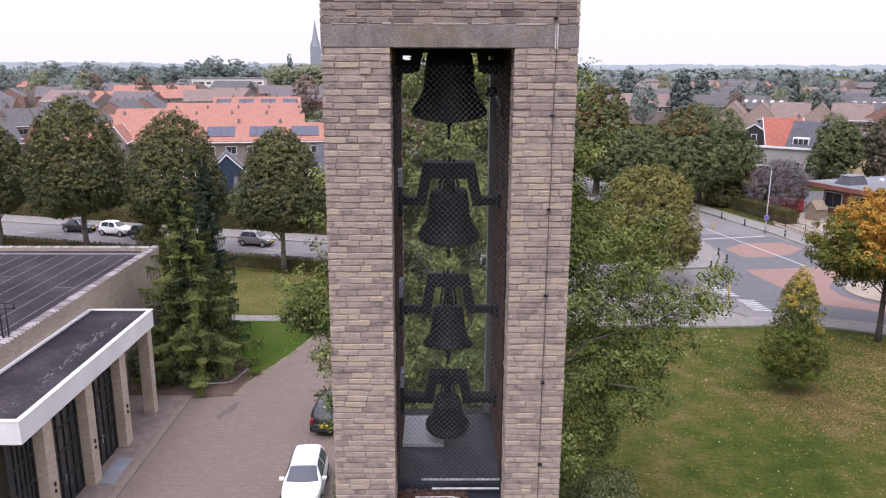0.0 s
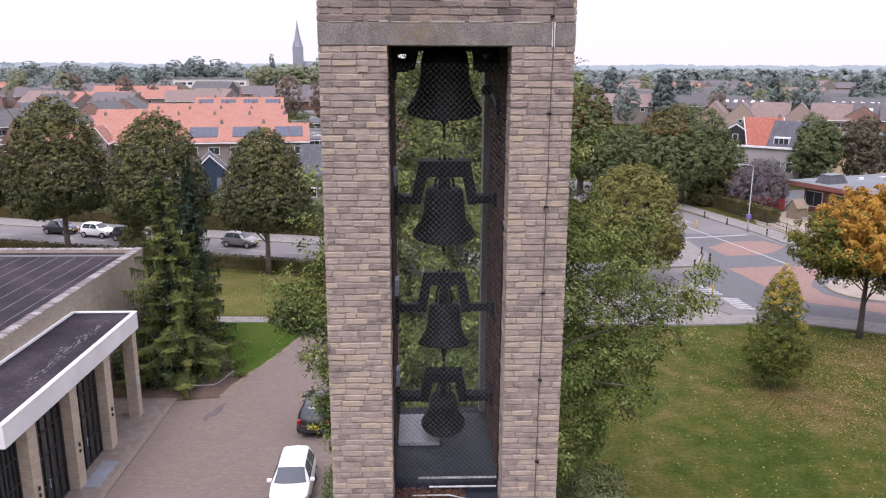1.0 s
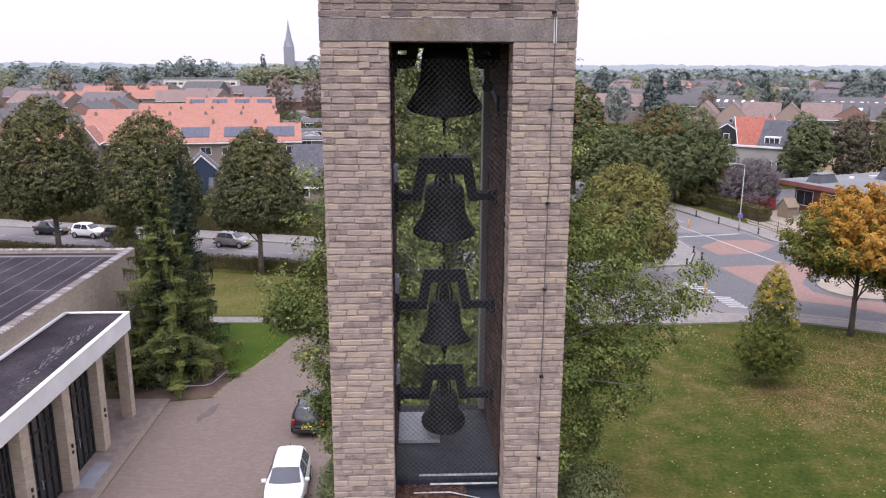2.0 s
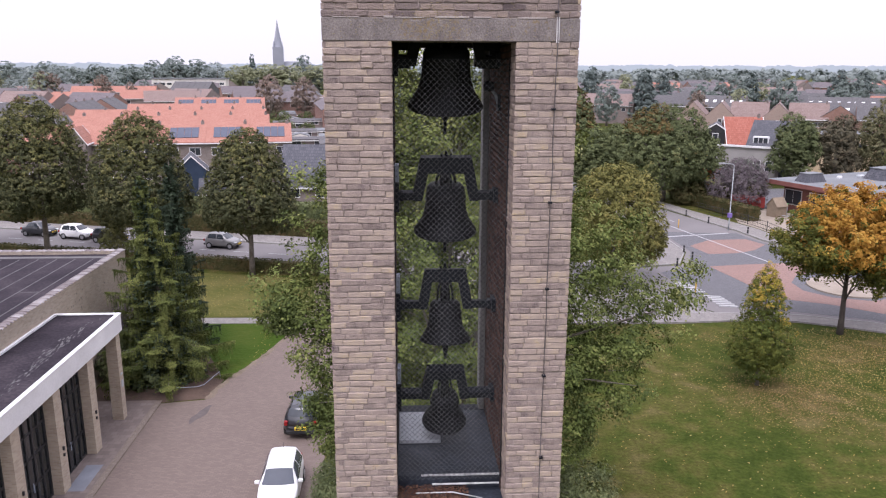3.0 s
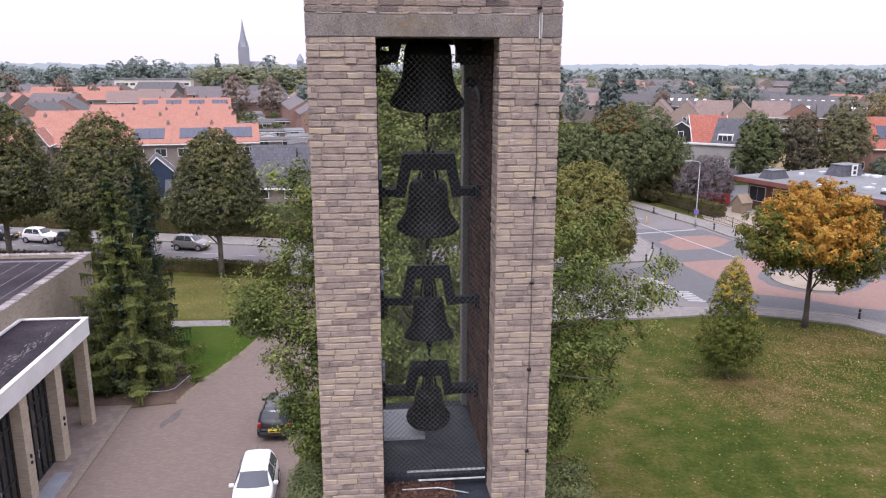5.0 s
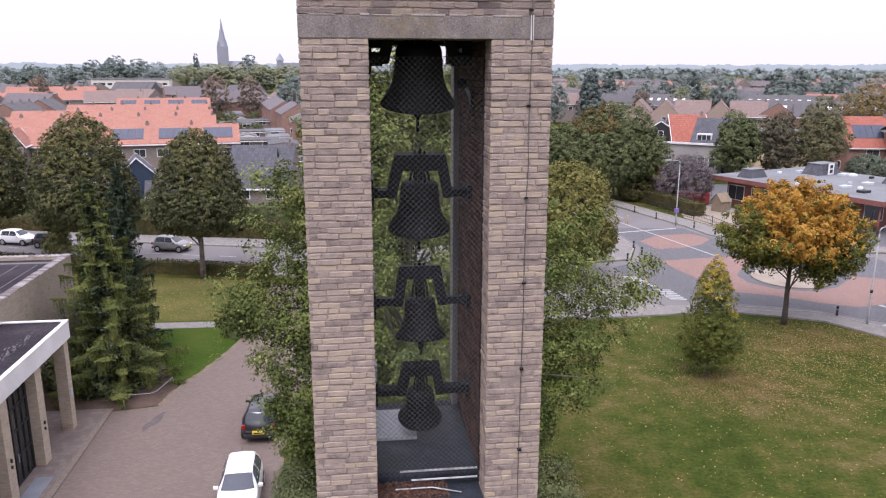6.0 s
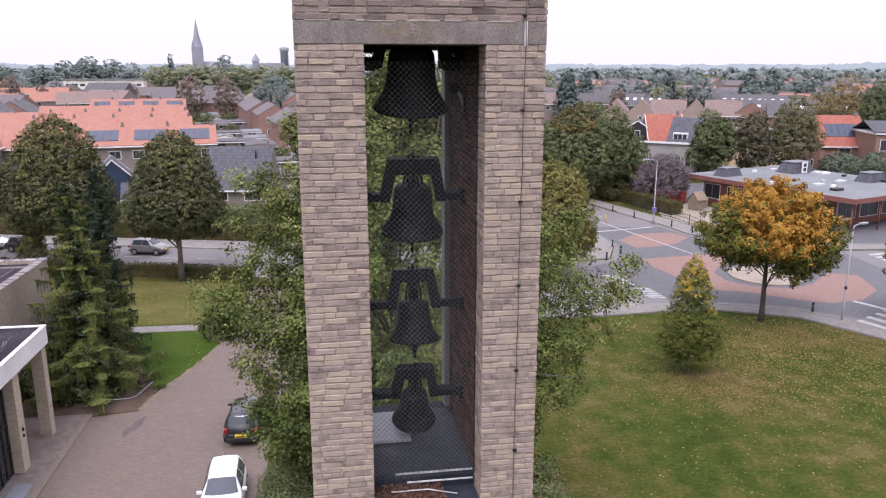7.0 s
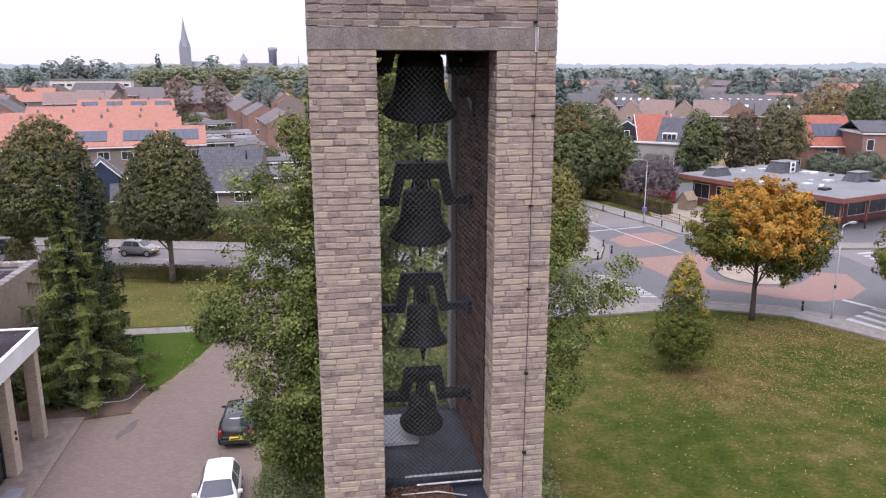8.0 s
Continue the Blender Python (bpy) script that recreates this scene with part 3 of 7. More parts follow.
def crown_cloud(rng, lobes, clumps, per, clump_r, shell=0.62, branches=0):
    """Centres and outward normals of leaves, in clumps over the skin of egg-shaped lobes."""
    w = np.array([(l[3] * l[4] + l[4] * l[5] + l[3] * l[5]) for l in lobes])
    pick = rng.choice(len(lobes), clumps, p=w / w.sum())
    L = np.array(lobes)[pick]
    d = rng.normal(0, 1, (clumps, 3))
    d /= np.linalg.norm(d, axis=1)[:, None]
    r = shell + (1.04 - shell) * rng.uniform(0, 1, (clumps, 1)) ** 0.55
    c = L[:, :3] + d * L[:, 3:6] * r
    up = d / L[:, 3:6]
    up /= np.linalg.norm(up, axis=1)[:, None]
    if branches:
        # clumps strung along boughs that run from near the trunk to tips on the skin of the lobes
        own = rng.integers(0, branches, clumps)
        tip = c[own]
        reach = np.hypot(tip[:, 0], tip[:, 1])[:, None]
        foot = tip * np.array((0.4, 0.4, 1.0)) - np.concatenate([np.zeros((clumps, 2)), 0.26 * reach + 0.3], axis=1)
        u = rng.uniform(0.0, 1.0, (clumps, 1)) ** 0.5 * 1.04
        c = np.where((np.arange(clumps) < branches)[:, None], c, foot + (tip - foot) * u + rng.normal(0, 0.2, (clumps, 3)) * (1.35 - u) - np.array((0, 0, 0.25)) * rng.uniform(0, 1, (clumps, 1)))
        up = 0.6 * up + 0.6 * (tip - foot) / np.linalg.norm(tip - foot, axis=1)[:, None]
    k = rng.uniform(0.55, 1.25, (clumps, 1, 1)) * clump_r
    # every clump is a small dome of leaves that turns outwards and up, with a few leaves inside it
    axis = up + rng.normal(0, 0.25, up.shape) + np.array((0, 0, 0.45))
    axis /= np.linalg.norm(axis, axis=1)[:, None]
    e = rng.normal(0, 0.75, (clumps, per, 3)) + axis[:, None, :] * 0.75
    e /= np.linalg.norm(e, axis=2)[:, :, None] + 1e-6
    deep = 1.0 - 0.75 * rng.uniform(0, 1, (clumps, per, 1)) ** 2.2
    off = e * k * deep * 1.05
    off[:, :, 2] *= 0.8
    pts = (c[:, None, :] + off).reshape(-1, 3)
    out = e * 0.75 + axis[:, None, :] * 0.75
    out[:, :, 2] += 0.25
    return pts, out.reshape(-1, 3), c


def limbs(bm, base, height, r0, tips, rng, sides=7):
    """A tapered trunk with limbs bending towards the tips."""
    bx, by, bz = base
    trunk = [(bx + rng.normal(0, 0.012 * height * k), by + rng.normal(0, 0.012 * height * k), bz + height * k) for k in (0, 0.15, 0.35, 0.6, 0.8, 1.0)]
    tube(bm, trunk, [r0 * 1.25, r0, r0 * 0.85, r0 * 0.62, r0 * 0.42, r0 * 0.2], sides + 2)
    for x, y, z in tips:
        k = rng.uniform(0.22, 0.75)
        z0 = bz + height * k
        if z < z0 + 0.3:
            z0 = max(bz + 0.2 * height, z - rng.uniform(0.5, 1.5))
        s = Vector((bx, by, z0))
        e = Vector((x, y, z))
        m = s.lerp(e, 0.5) + Vector((0, 0, 0.12 * (e - s).length))
        rr = r0 * 0.36 * (1.1 - k)
        tube(bm, [s, s.lerp(m, 0.6), m, m.lerp(e, 0.6), e], [rr, rr * 0.85, rr * 0.6, rr * 0.38, rr * 0.15], 5)
    return bm


def tree(name, x, y, lobes, clumps, per, clump_r, leaf, material, height, r0, label, group="", seed=1, second=None, limbs_n=16, bark="bark", hang=0.3, shell=0.62, branches=0):
    """lobes are given about the foot of the trunk. second: (material, test) for clumps of another colour."""
    rng = np.random.default_rng(seed)
    ob = thing(name, x, y, 0, 0, label, "tree", group)
    pts, nrm, cen = crown_cloud(rng, lobes, clumps, per, clump_r, shell, branches)
    tips = cen[rng.choice(branches or len(cen), limbs_n, replace=False)]
    part("trunk", limbs(bmesh.new(), (0, 0, -0.05), height, r0, tips, rng), M[bark], ob)
    keep = np.ones(len(pts), bool)
    if second:
        for tint, test in (second if isinstance(second, list) else [second]):
            other = np.repeat(test(cen, rng), per) & keep
            me = leaf_mesh("crown_patch", pts[other], nrm[other], leaf, rng, M[tint], hang=hang)
            new("crown_patch", me).parent = ob
            keep &= ~other
    me = leaf_mesh("crown", pts[keep], nrm[keep], leaf, rng, M[material], hang=hang)
    new("crown", me).parent = ob
    return ob


def egg(h0, h1, r, lean=0.0):
    """One egg-shaped crown from height h0 to h1 in stacked lobes."""
    h = h1 - h0
    return [(0, 0, h0 + 0.36 * h, r, r, 0.36 * h), (lean, 0, h0 + 0.58 * h, r * 0.82, r * 0.82, 0.36 * h), (lean, 0.1, h0 + 0.76 * h, r * 0.5, r * 0.5, 0.24 * h)]


# ---- ground ----
bm = bmesh.new()
box(bm, -3000, 3000, -1500, 4300, -0.4, 0.0)
tagged(part("ground", bm, M["grass"]), "mown green lawn with worn and yellowed patches", "ground", kind="structure")

# the street behind the lawn: it runs at a slant to the tower
SU, SN, SO = Vector((0.963, -0.27)), Vector((0.27, 0.963)), Vector((-12.5, 52.6))


def street(u, n):
    """A place along the street (u) and across it (n)."""
    p = SO + SU * u + SN * n
    return (p.x, p.y)


JX, JY = 31.0, 48.0
slab("road", [street(-160, 2.0), street(24, 2.0), (18.5, 44.0), (20.8, 40.6), (26, 39.8), (30.5, 37.9), (33.2, 34.2), (35.5, 28.5), (37, 20), (44, 20), (42, 29), (41.5, 36), (44.5, 41), (52, 43.5), (75, 47), (130, 55), (130, 63), (75, 54.5), (52, 52), (42, 53.5), (36.5, 57), (34.2, 62), (33.6, 66.5), (31.6, 74), (27, 92), (12, 150), (5, 150), (20, 90), (24.2, 74), (25.4, 66), (25.2, 58), (23.0, 53.2), (18, 52.4), street(24, 9.5), street(-160, 9.5)], -0.3, 0.02, M["asphalt"], "grey asphalt road leading to a raised junction", "road")
slab("junction_paving", [(20.5, 45.8), (22.8, 41.5), (26, 40.6), (30.5, 38.6), (33.4, 35.5), (40.6, 36.5), (43.5, 41.8), (44.5, 51.8), (40, 53.5), (35.5, 56.8), (33.8, 61.5), (33.2, 65.5), (25.8, 66.5), (25.6, 58), (23.5, 52.8), (20.5, 51)], -0.2, 0.028, M["grey_pavers"], "blue-grey clinker paving of the junction", "paving")
for pts in ([(26.4, 60.2), (26.9, 57.0), (29.5, 57.2), (31.6, 58.2), (33.7, 60.4), (32.9, 62.8), (29.2, 62.6)],
            [(25.2, 52.7), (28.7, 53.2), (31.8, 53.5), (34.6, 52.6), (34.0, 50.8), (31.2, 49.8), (29.6, 47.6), (29.4, 45.4), (30.6, 43.6), (33.0, 42.6), (35.5, 43.5), (38.6, 46.2), (40.6, 45.2), (39.2, 41.2), (36.5, 39.2), (33.8, 38.8), (32.0, 39.8), (29.5, 42.0), (27.0, 43.3), (26.0, 47.0)]):
    slab("red_paving", pts, -0.1, 0.034, M["red_pavers"], "red clinker patch set in the grey junction", "paving")

PAVE = 0.11
slab("pavement_near", [(8, 40.3), (14, 40.2), (18.3, 40.4), (20.8, 40.2), (26, 39.5), (30.2, 37.7), (32.9, 33.9), (35.2, 28.3), (36.7, 20), (35.0, 20), (33.6, 28), (32.3, 31.3), (30.9, 33.8), (29.6, 36.1), (27.4, 37.3), (25.2, 38.35), (20.8, 38.7), (17.5, 38.5), (8, 38.7)], -0.3, PAVE, M["slabs"], "pale grey slab footpath curving round the lawn", "pavement")
slab("pavement_crossing", [(8, 40.34), (18.3, 40.5), (20.5, 40.36), (18.3, 43.9), (11.0, 47.8), (8, 48.6)], -0.3, PAVE - 0.004, M["slabs"], "pinkish grey slab paving before the crossing", "pavement")
slab("pavement_corner", [(14, 53.2), (17.8, 52.8), (22.8, 53.5), (24.9, 58), (25.1, 66), (23.9, 74), (19.7, 90), (18.5, 90), (21.4, 74), (22, 66), (21, 58), (17, 56.5)], -0.3, PAVE, M["slabs"], "pale grey footpath on the rounded street corner", "pavement")
slab("pavement_east", [(27.3, 92), (31.9, 74.1), (33.9, 66.6), (34.5, 62.2), (36.8, 57.3), (42.2, 53.8), (52, 52.3), (75, 54.8), (75, 56.6), (52, 54.4), (43.2, 55.9), (38.4, 59), (36.6, 63), (36.2, 67.2), (34.0, 75), (29.5, 92)], -0.3, PAVE, M["slabs"], "grey footpath along the school side of the road", "pavement")
slab("pavement_far", [street(-160, 9.8), street(22, 9.8), street(22, 12.7), street(-160, 12.7)], -0.3, PAVE, M["slabs"], "pale slab footpath along the far side of the street", "pavement")
slab("pavement_hedge", [street(-160, 0.6), street(20, 0.6), street(20, 1.8), street(-160, 1.8)], -0.3, PAVE, M["slabs"], "narrow slab footpath along the hedge", "pavement")
isl = [(33.2 + 2.85 * math.cos(a), 46.1 + 2.9 * math.sin(a)) for a in (k * math.tau / 24 for k in range(24))]
slab("traffic_island", isl, -0.2, 0.13, M["sand"], "round pale concrete island in the junction", "island")

# kerbs along the near footpath and corner
bm = bmesh.new()
for line in ([(8, 40.36), (18.3, 40.46), (20.85, 40.28), (26.05, 39.6), (30.3, 37.8), (33.0, 33.95), (35.3, 28.3)], [(17.8, 52.72), (22.85, 53.42), (25.0, 57.95), (25.2, 66), (24.0, 74)], [(31.8, 74.05), (33.8, 66.55), (34.4, 62.1), (36.7, 57.2), (42.1, 53.7)], [street(-160, 9.72), street(22, 9.72)]):
    for a, b in zip(line, line[1:]):
        line_slab(bm, a, b, 0.14, -0.3, PAVE + 0.012)
tagged(part("kerb", bm, M["kerb"]), "pale concrete kerb stones edging the footpaths", "kerb", kind="structure")

# road markings
bm = bmesh.new()
for k in range(6):
    line_slab(bm, (21.3 + 0.04 * k, 44.2 - 0.46 * k), (22.5 + 0.04 * k, 43.95 - 0.46 * k), 0.24, 0.0, 0.115)
    line_slab(bm, (20.2 + 0.08 * k, 47.9 - 0.5 * k), (21.4 + 0.08 * k, 47.65 - 0.5 * k), 0.26, 0.0, 0.115)
for k in range(4):
    line_slab(bm, (33.1 + 1.07 * k, 35.15 + 0.55 * k), (34.35 + 1.07 * k, 31.6 + 0.55 * k), 0.5, 0.0, 0.041)
line_slab(bm, (35.6, 39.0), (37.2, 35.4), 0.4, 0.0, 0.041)
line_slab(bm, (25.7, 64.2), (32.4, 65.6), 0.28, 0.0, 0.041)
line_slab(bm, (27.7, 69.5), (30.9, 54.0), 0.16, 0.0, 0.041)
for k in range(5):
    line_slab(bm, (29.0 - k * 1.3, 71.5 + k * 4), (28.6 - k * 1.3, 73.2 + k * 4), 0.13, 0.0, 0.026)
for k in range(34):
    line_slab(bm, street(-90 + k * 3.4, 6.0), street(-88.4 + k * 3.4, 6.0), 0.12, 0.0, 0.026)
for k in range(8):
    line_slab(bm, (45.6 + k * 0.1, 44.6 + k * 0.95), (48.2 + k * 0.1, 45.0 + k * 0.95), 0.45, 0.0, 0.026)
tagged(part("road_marking", bm, M["road_white"]), "worn white crossing stripes and lines on the road", "marking", kind="structure")

# the church's forecourt
slab("driveway", [(-40, -12), (-12.4, -12), (-12.4, 27.85), (-10.3, 28.2), (-9.8, 30.5), (-9.1, 32.3), (-8.35, 34.4), (-7.3, 38.3), (-6.7, 42), (-7.2, 49.4), (-2.4, 48), (-2.2, 40), (-2.6, 33), (-3.85, 27), (-3.85, 4), (-3.0, 0), (-3.0, -12)], -0.3, 0.012, M["drive"], "brown clinker-paved forecourt with worn joints", "driveway")
slab("porch_paving", [(-19, 10), (-12.7, 10), (-12.7, 28.2), (-19, 28.2)], -0.3, 0.03, M["porch_pave"], "brown-grey clinker paving under the church porch", "paving")
slab("gutter_strip", [(-12.69, 6), (-12.42, 6), (-12.42, 28.15), (-12.69, 28.15)], -0.3, 0.036, M["gutter"], "pale stone gutter strip beside the forecourt", "paving")
slab("door_mat_paving", [(-13.6, 19.95), (-12.92, 19.95), (-12.92, 21.95), (-13.6, 21.95)], -0.1, 0.037, M["slab_blue"], "blue-grey slab inlay before the church doors", "paving")
# the worn edge of the paving, where grass and leaves creep over it
EDGE = [(-10.36, 28.25), (-9.86, 30.55), (-9.16, 32.3), (-8.41, 34.4), (-7.36, 38.3), (-6.8, 42)]
rims = random.Random(17)
near_side, far_side = [], []
for (xa, ya), (xb, yb) in zip(EDGE, EDGE[1:]):
    for k in range(8):
        q = k / 8
        near_side.append((xa + (xb - xa) * q + 0.2 + rims.uniform(-0.12, 0.14), ya + (yb - ya) * q))
        far_side.append((xa + (xb - xa) * q - 0.06 + rims.uniform(-0.09, 0.05), ya + (yb - ya) * q))
slab("worn_edge", near_side + far_side[::-1], -0.2, 0.0165, M["worn_edge"], "sandy leaf-strewn edge of the forecourt paving", "paving")
slab("footpath", [(-40, 41.6), (-8.6, 40.85), (-7.1, 40.8), (-7.0, 39.75), (-8.6, 39.7), (-40, 40.4)], -0.3, 0.015, M["slabs"], "narrow grey footpath across the grass", "footpath")
slab("lush_lawn", [(-16.2, 40.2), (-7.3, 39.5), (-7.42, 38.3), (-8.47, 34.4), (-9.22, 32.3), (-9.8, 30.8), (-16.2, 30.8)], -0.3, 0.008, M["grass_lush"], "deep green strip of grass beside the forecourt", "lawn")
slab("leafy_lawn", [(-40, 58.5), street(6, -1.0), (-6.6, 43), (-7.0, 41.1), (-40, 41.8)], -0.3, 0.008, M["grass_leafy"], "yellow-green grass strewn with fallen leaves", "lawn")
slab("flower_bed", [(-16.2, 27.95), (-12.4, 27.95), (-10.42, 28.3), (-9.95, 30.6), (-11.5, 34), (-16.2, 36)], -0.3, 0.014, M["soil"], "dark soil bed under the spruce", "bed")
rst = random.Random(6)
stain = [(-10.15 + 0.25 * rst.uniform(0.6, 1.2) * math.cos(a) + 0.25 * math.sin(a), 26.55 + 1.0 * rst.uniform(0.7, 1.1) * math.sin(a)) for a in (k * math.tau / 16 for k in range(16))]
slab("oil_stain", stain, -0.1, 0.0165, M["stain"], "dark oily stain on the clinker forecourt", "stain")


# ---- the bell tower ----
TW, TD, OP = 1.15, 2.28, 0.565          # half width, depth, half opening inside
EDGE_L, EDGE_R = -0.535, 0.58           # the opening sits a little off the middle
LZ0, LZ1, TOP, FLOOR = 16.235, 16.435, 18.2, 11.72
COURSE = 0.061
tower = thing("bell_tower", 0, 0, 0, 0, "tall brown brick bell tower with an open belfry", "tower")
INSET = 0.0078
for side, name in ((-1, "pier"), (1, "pier")):
    xs = sorted(((EDGE_L if side < 0 else EDGE_R) + side * INSET, side * (TW - INSET)))
    bm = boxed(xs[0], xs[1], INSET, TD - INSET, 10.9, LZ0)
    pier = part(name, bm, M["mortar"], tower)
    if side < 0:
        pier_l = pier
    else:
        pier_r = pier
part("shaft", boxed(-TW, TW, 0, TD, -0.2, 10.9), M["tower_wall"], tower)
part("head_wall", boxed(-TW + INSET, TW - INSET, INSET, TD - INSET, LZ1, TOP), M["mortar"], tower)
head = tower.children[-1]
lint = bmesh.new()
box(lint, -TW - 0.002, TW + 0.002, -0.004, 0.34, LZ0, LZ1, bevel=0.008)
lintel = part("lintel", lint, M["concrete"], tower, "grey weathered concrete lintel with yellow lichen")
part("back_lintel", boxed(-TW, TW, TD - 0.32, TD + 0.004, LZ0, LZ1), M["concrete"], tower)
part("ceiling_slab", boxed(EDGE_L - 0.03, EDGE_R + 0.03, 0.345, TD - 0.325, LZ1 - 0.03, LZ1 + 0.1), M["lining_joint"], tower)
for s in (-1, 1):
    part("side_band", boxed(*sorted((s * (TW + 0.002), (EDGE_L if s < 0 else EDGE_R) + s * 0.01)), 0.344, TD - 0.324, LZ0, LZ1), M["concrete"], tower)
cap = bmesh.new()
box(cap, -TW - 0.05, TW + 0.05, -0.05, TD + 0.05, TOP, TOP + 0.12, bevel=0.01)
part("coping", cap, M["concrete"], tower)
# pale run-out mortar on top of the lintel
rm = random.Random(9)
bm = bmesh.new()
x = -1.05
while x < 1.0:
    l = rm.uniform(0.08, 0.4)
    box(bm, x, min(x + l, 1.1), -0.0085, 0.01, LZ1 - rm.uniform(0.0, 0.006), LZ1 + rm.uniform(0.006, 0.016), bevel=0.002)
    x += l + rm.uniform(0.0, 0.25)
tagged(part("mortar_bed", bm, M["pale_mortar"], lintel), kind="stuff")
# lichen on the lintel
rl = random.Random(4)
bm = bmesh.new()
for k in range(900):
    # a thick patch over the opening, thin scatter elsewhere; a third of it on the courses above
    cx = rl.gauss(-0.12, 0.13) if k < 420 else rl.uniform(-1.1, 1.1)
    cz, r = (rl.uniform(LZ0 + 0.01, LZ1 + 0.004) if k % 3 else LZ1 + abs(rl.gauss(0, 0.09))), rl.uniform(0.0015, 0.0065)
    face = -0.0065 if cz < LZ1 else -0.0085
    vs = [bm.verts.new((cx + r * rl.uniform(0.4, 1.3) * math.cos(a), face - rl.uniform(0, 0.001), cz + r * rl.uniform(0.4, 1.2) * math.sin(a))) for a in (j * math.tau / 7 for j in range(7))]
    bm.faces.new(vs[::-1])
tagged(part("lichen", bm, M["lichen"], lintel), kind="stuff")

# bricks: wild bond of whole, three-quarter and half bricks
rb = random.Random(11)


def brick_mesh(length, depth, seed):
    """A hand-moulded brick lying along x, its face at y = 0 wavy and its edges rounded."""
    r = random.Random(seed)
    h = COURSE - 0.0108
    bm = bmesh.new()
    nx = 5 if length > 0.12 else 3
    def grid(y, inset, wob):
        rows = []
        for j in range(3):
            row = []
            for i in range(nx):
                x = inset + (length - 2 * inset) * i / (nx - 1)
                z = inset + (h - 2 * inset) * j / 2
                row.append(bm.verts.new((x + r.uniform(-wob, wob), y + r.uniform(-wob, wob) * 0.22, z + r.uniform(-wob, wob))))
            rows.append(row)
        return rows
    f = grid(0.0, 0.004, 0.0046)
    b = grid(0.0065, 0.0, 0.0036)
    for j in range(2):
        for i in range(nx - 1):
            bm.faces.new((f[j][i], f[j][i + 1], f[j + 1][i + 1], f[j + 1][i]))
    rim_f = f[0] + [f[1][-1]] + f[2][::-1] + [f[1][0]]
    rim_b = b[0] + [b[1][-1]] + b[2][::-1] + [b[1][0]]
    bmesh.ops.delete(bm, geom=[v for v in b[1][1:-1]], context="VERTS")
    n = len(rim_f)
    back = [bm.verts.new((v.co.x, depth, v.co.z)) for v in rim_b]
    for k in range(n):
        k2 = (k + 1) % n
        bm.faces.new((rim_b[k], rim_b[k2], rim_f[k2], rim_f[k]))
        bm.faces.new((back[k], back[k2], rim_b[k2], rim_b[k]))
    me = bpy.data.meshes.new("brick")
    bmesh.ops.recalc_face_normals(bm, faces=bm.faces)
    bm.to_mesh(me)
    bm.free()
    return me


LENS = (0.205, 0.16, 0.1)
BRICKS = {l: [brick_mesh(l, 0.03, 31 * i + k) for k in range(14)] for i, l in enumerate(LENS)}
for l in LENS:
    for me in BRICKS[l]:
        me.materials.append(M["brick"])


def course(width):
    """Lengths of the bricks of one course: it starts on a cut brick and breaks the joints of the one below."""
    lengths, run = [rb.uniform(0.06, 0.2)], 0.0
    run = lengths[0] + 0.0065
    while run < width - 0.02:
        l = rb.gauss(0.1, 0.006) if rb.random() < 0.17 else rb.gauss(0.207, 0.009)
        left = width - run
        if left < 0.27:
            l = left if left < 0.22 else left - rb.uniform(0.075, 0.12)
        lengths.append(l)
        run += l + 0.0065
    k = (width - 0.0065 * (len(lengths) - 1)) / sum(lengths)
    return [l * k for l in lengths]


def lay(x0, width, z0, z1, place):
    z = z0
    while z < z1 - 0.04:
        x = x0
        for l in course(width):
            kind = min(LENS, key=lambda n: abs(n - l))
            place(kind, x, z + 0.0055 + rb.gauss(0, 0.0024), l / kind)
            x += l + 0.0065
        z += COURSE


def joined_bricks(name, parent, material, jobs):
    """Many bricks as one mesh. jobs: (mesh, matrix)."""
    vs, fs, sm = [], [], 0
    for me, m in jobs:
        base = len(vs)
        vs.extend((m @ v.co)[:] for v in me.vertices)
        fs.extend([base + i for i in p.vertices] for p in me.polygons)
    me = bpy.data.meshes.new(name)
    me.from_pydata(vs, [], fs)
    me.materials.append(material)
    ob = new(name, me)
    ob.parent = parent
    return tagged(ob, kind="stuff")


single_bricks = []          # laid as objects at the end of the file
rest = {"l": [], "r": [], "h": []}


def place_on(key, parent, z_single):
    def put(l, x, z, k):
        m = Matrix.Translation((x, rb.gauss(-0.001, 0.0032), z)) @ pose(0, 0, 0, 0, rb.gauss(0, 0.55), 0) @ Matrix.Diagonal((k, 1, 1, 1))
        me = rb.choice(BRICKS[l])
        if z_single[0] <= z < z_single[1]:
            single_bricks.append((parent, me, m))
        else:
            rest[key].append((me, m))
    return put


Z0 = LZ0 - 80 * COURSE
lay(-TW, TW + EDGE_L, Z0, LZ0, place_on("l", pier_l, (13.7, 16.3)))
lay(EDGE_R, TW - EDGE_R, Z0, LZ0, place_on("r", pier_r, (13.7, 16.3)))
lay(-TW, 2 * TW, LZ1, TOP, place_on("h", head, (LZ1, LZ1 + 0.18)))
# outer sides, reveals and back as joined bricks
turn_r, turn_l = pose(0, 0, 0, 0, 0, 90), pose(0, 0, 0, 0, 0, -90)


def place_m(m0, jobs):
    def put(l, x, z, k):
        jobs.append((rb.choice(BRICKS[l]), m0 @ Matrix.Translation((x, rb.gauss(0, 0.002), z)) @ Matrix.Diagonal((k, 1, 1, 1))))
    return put


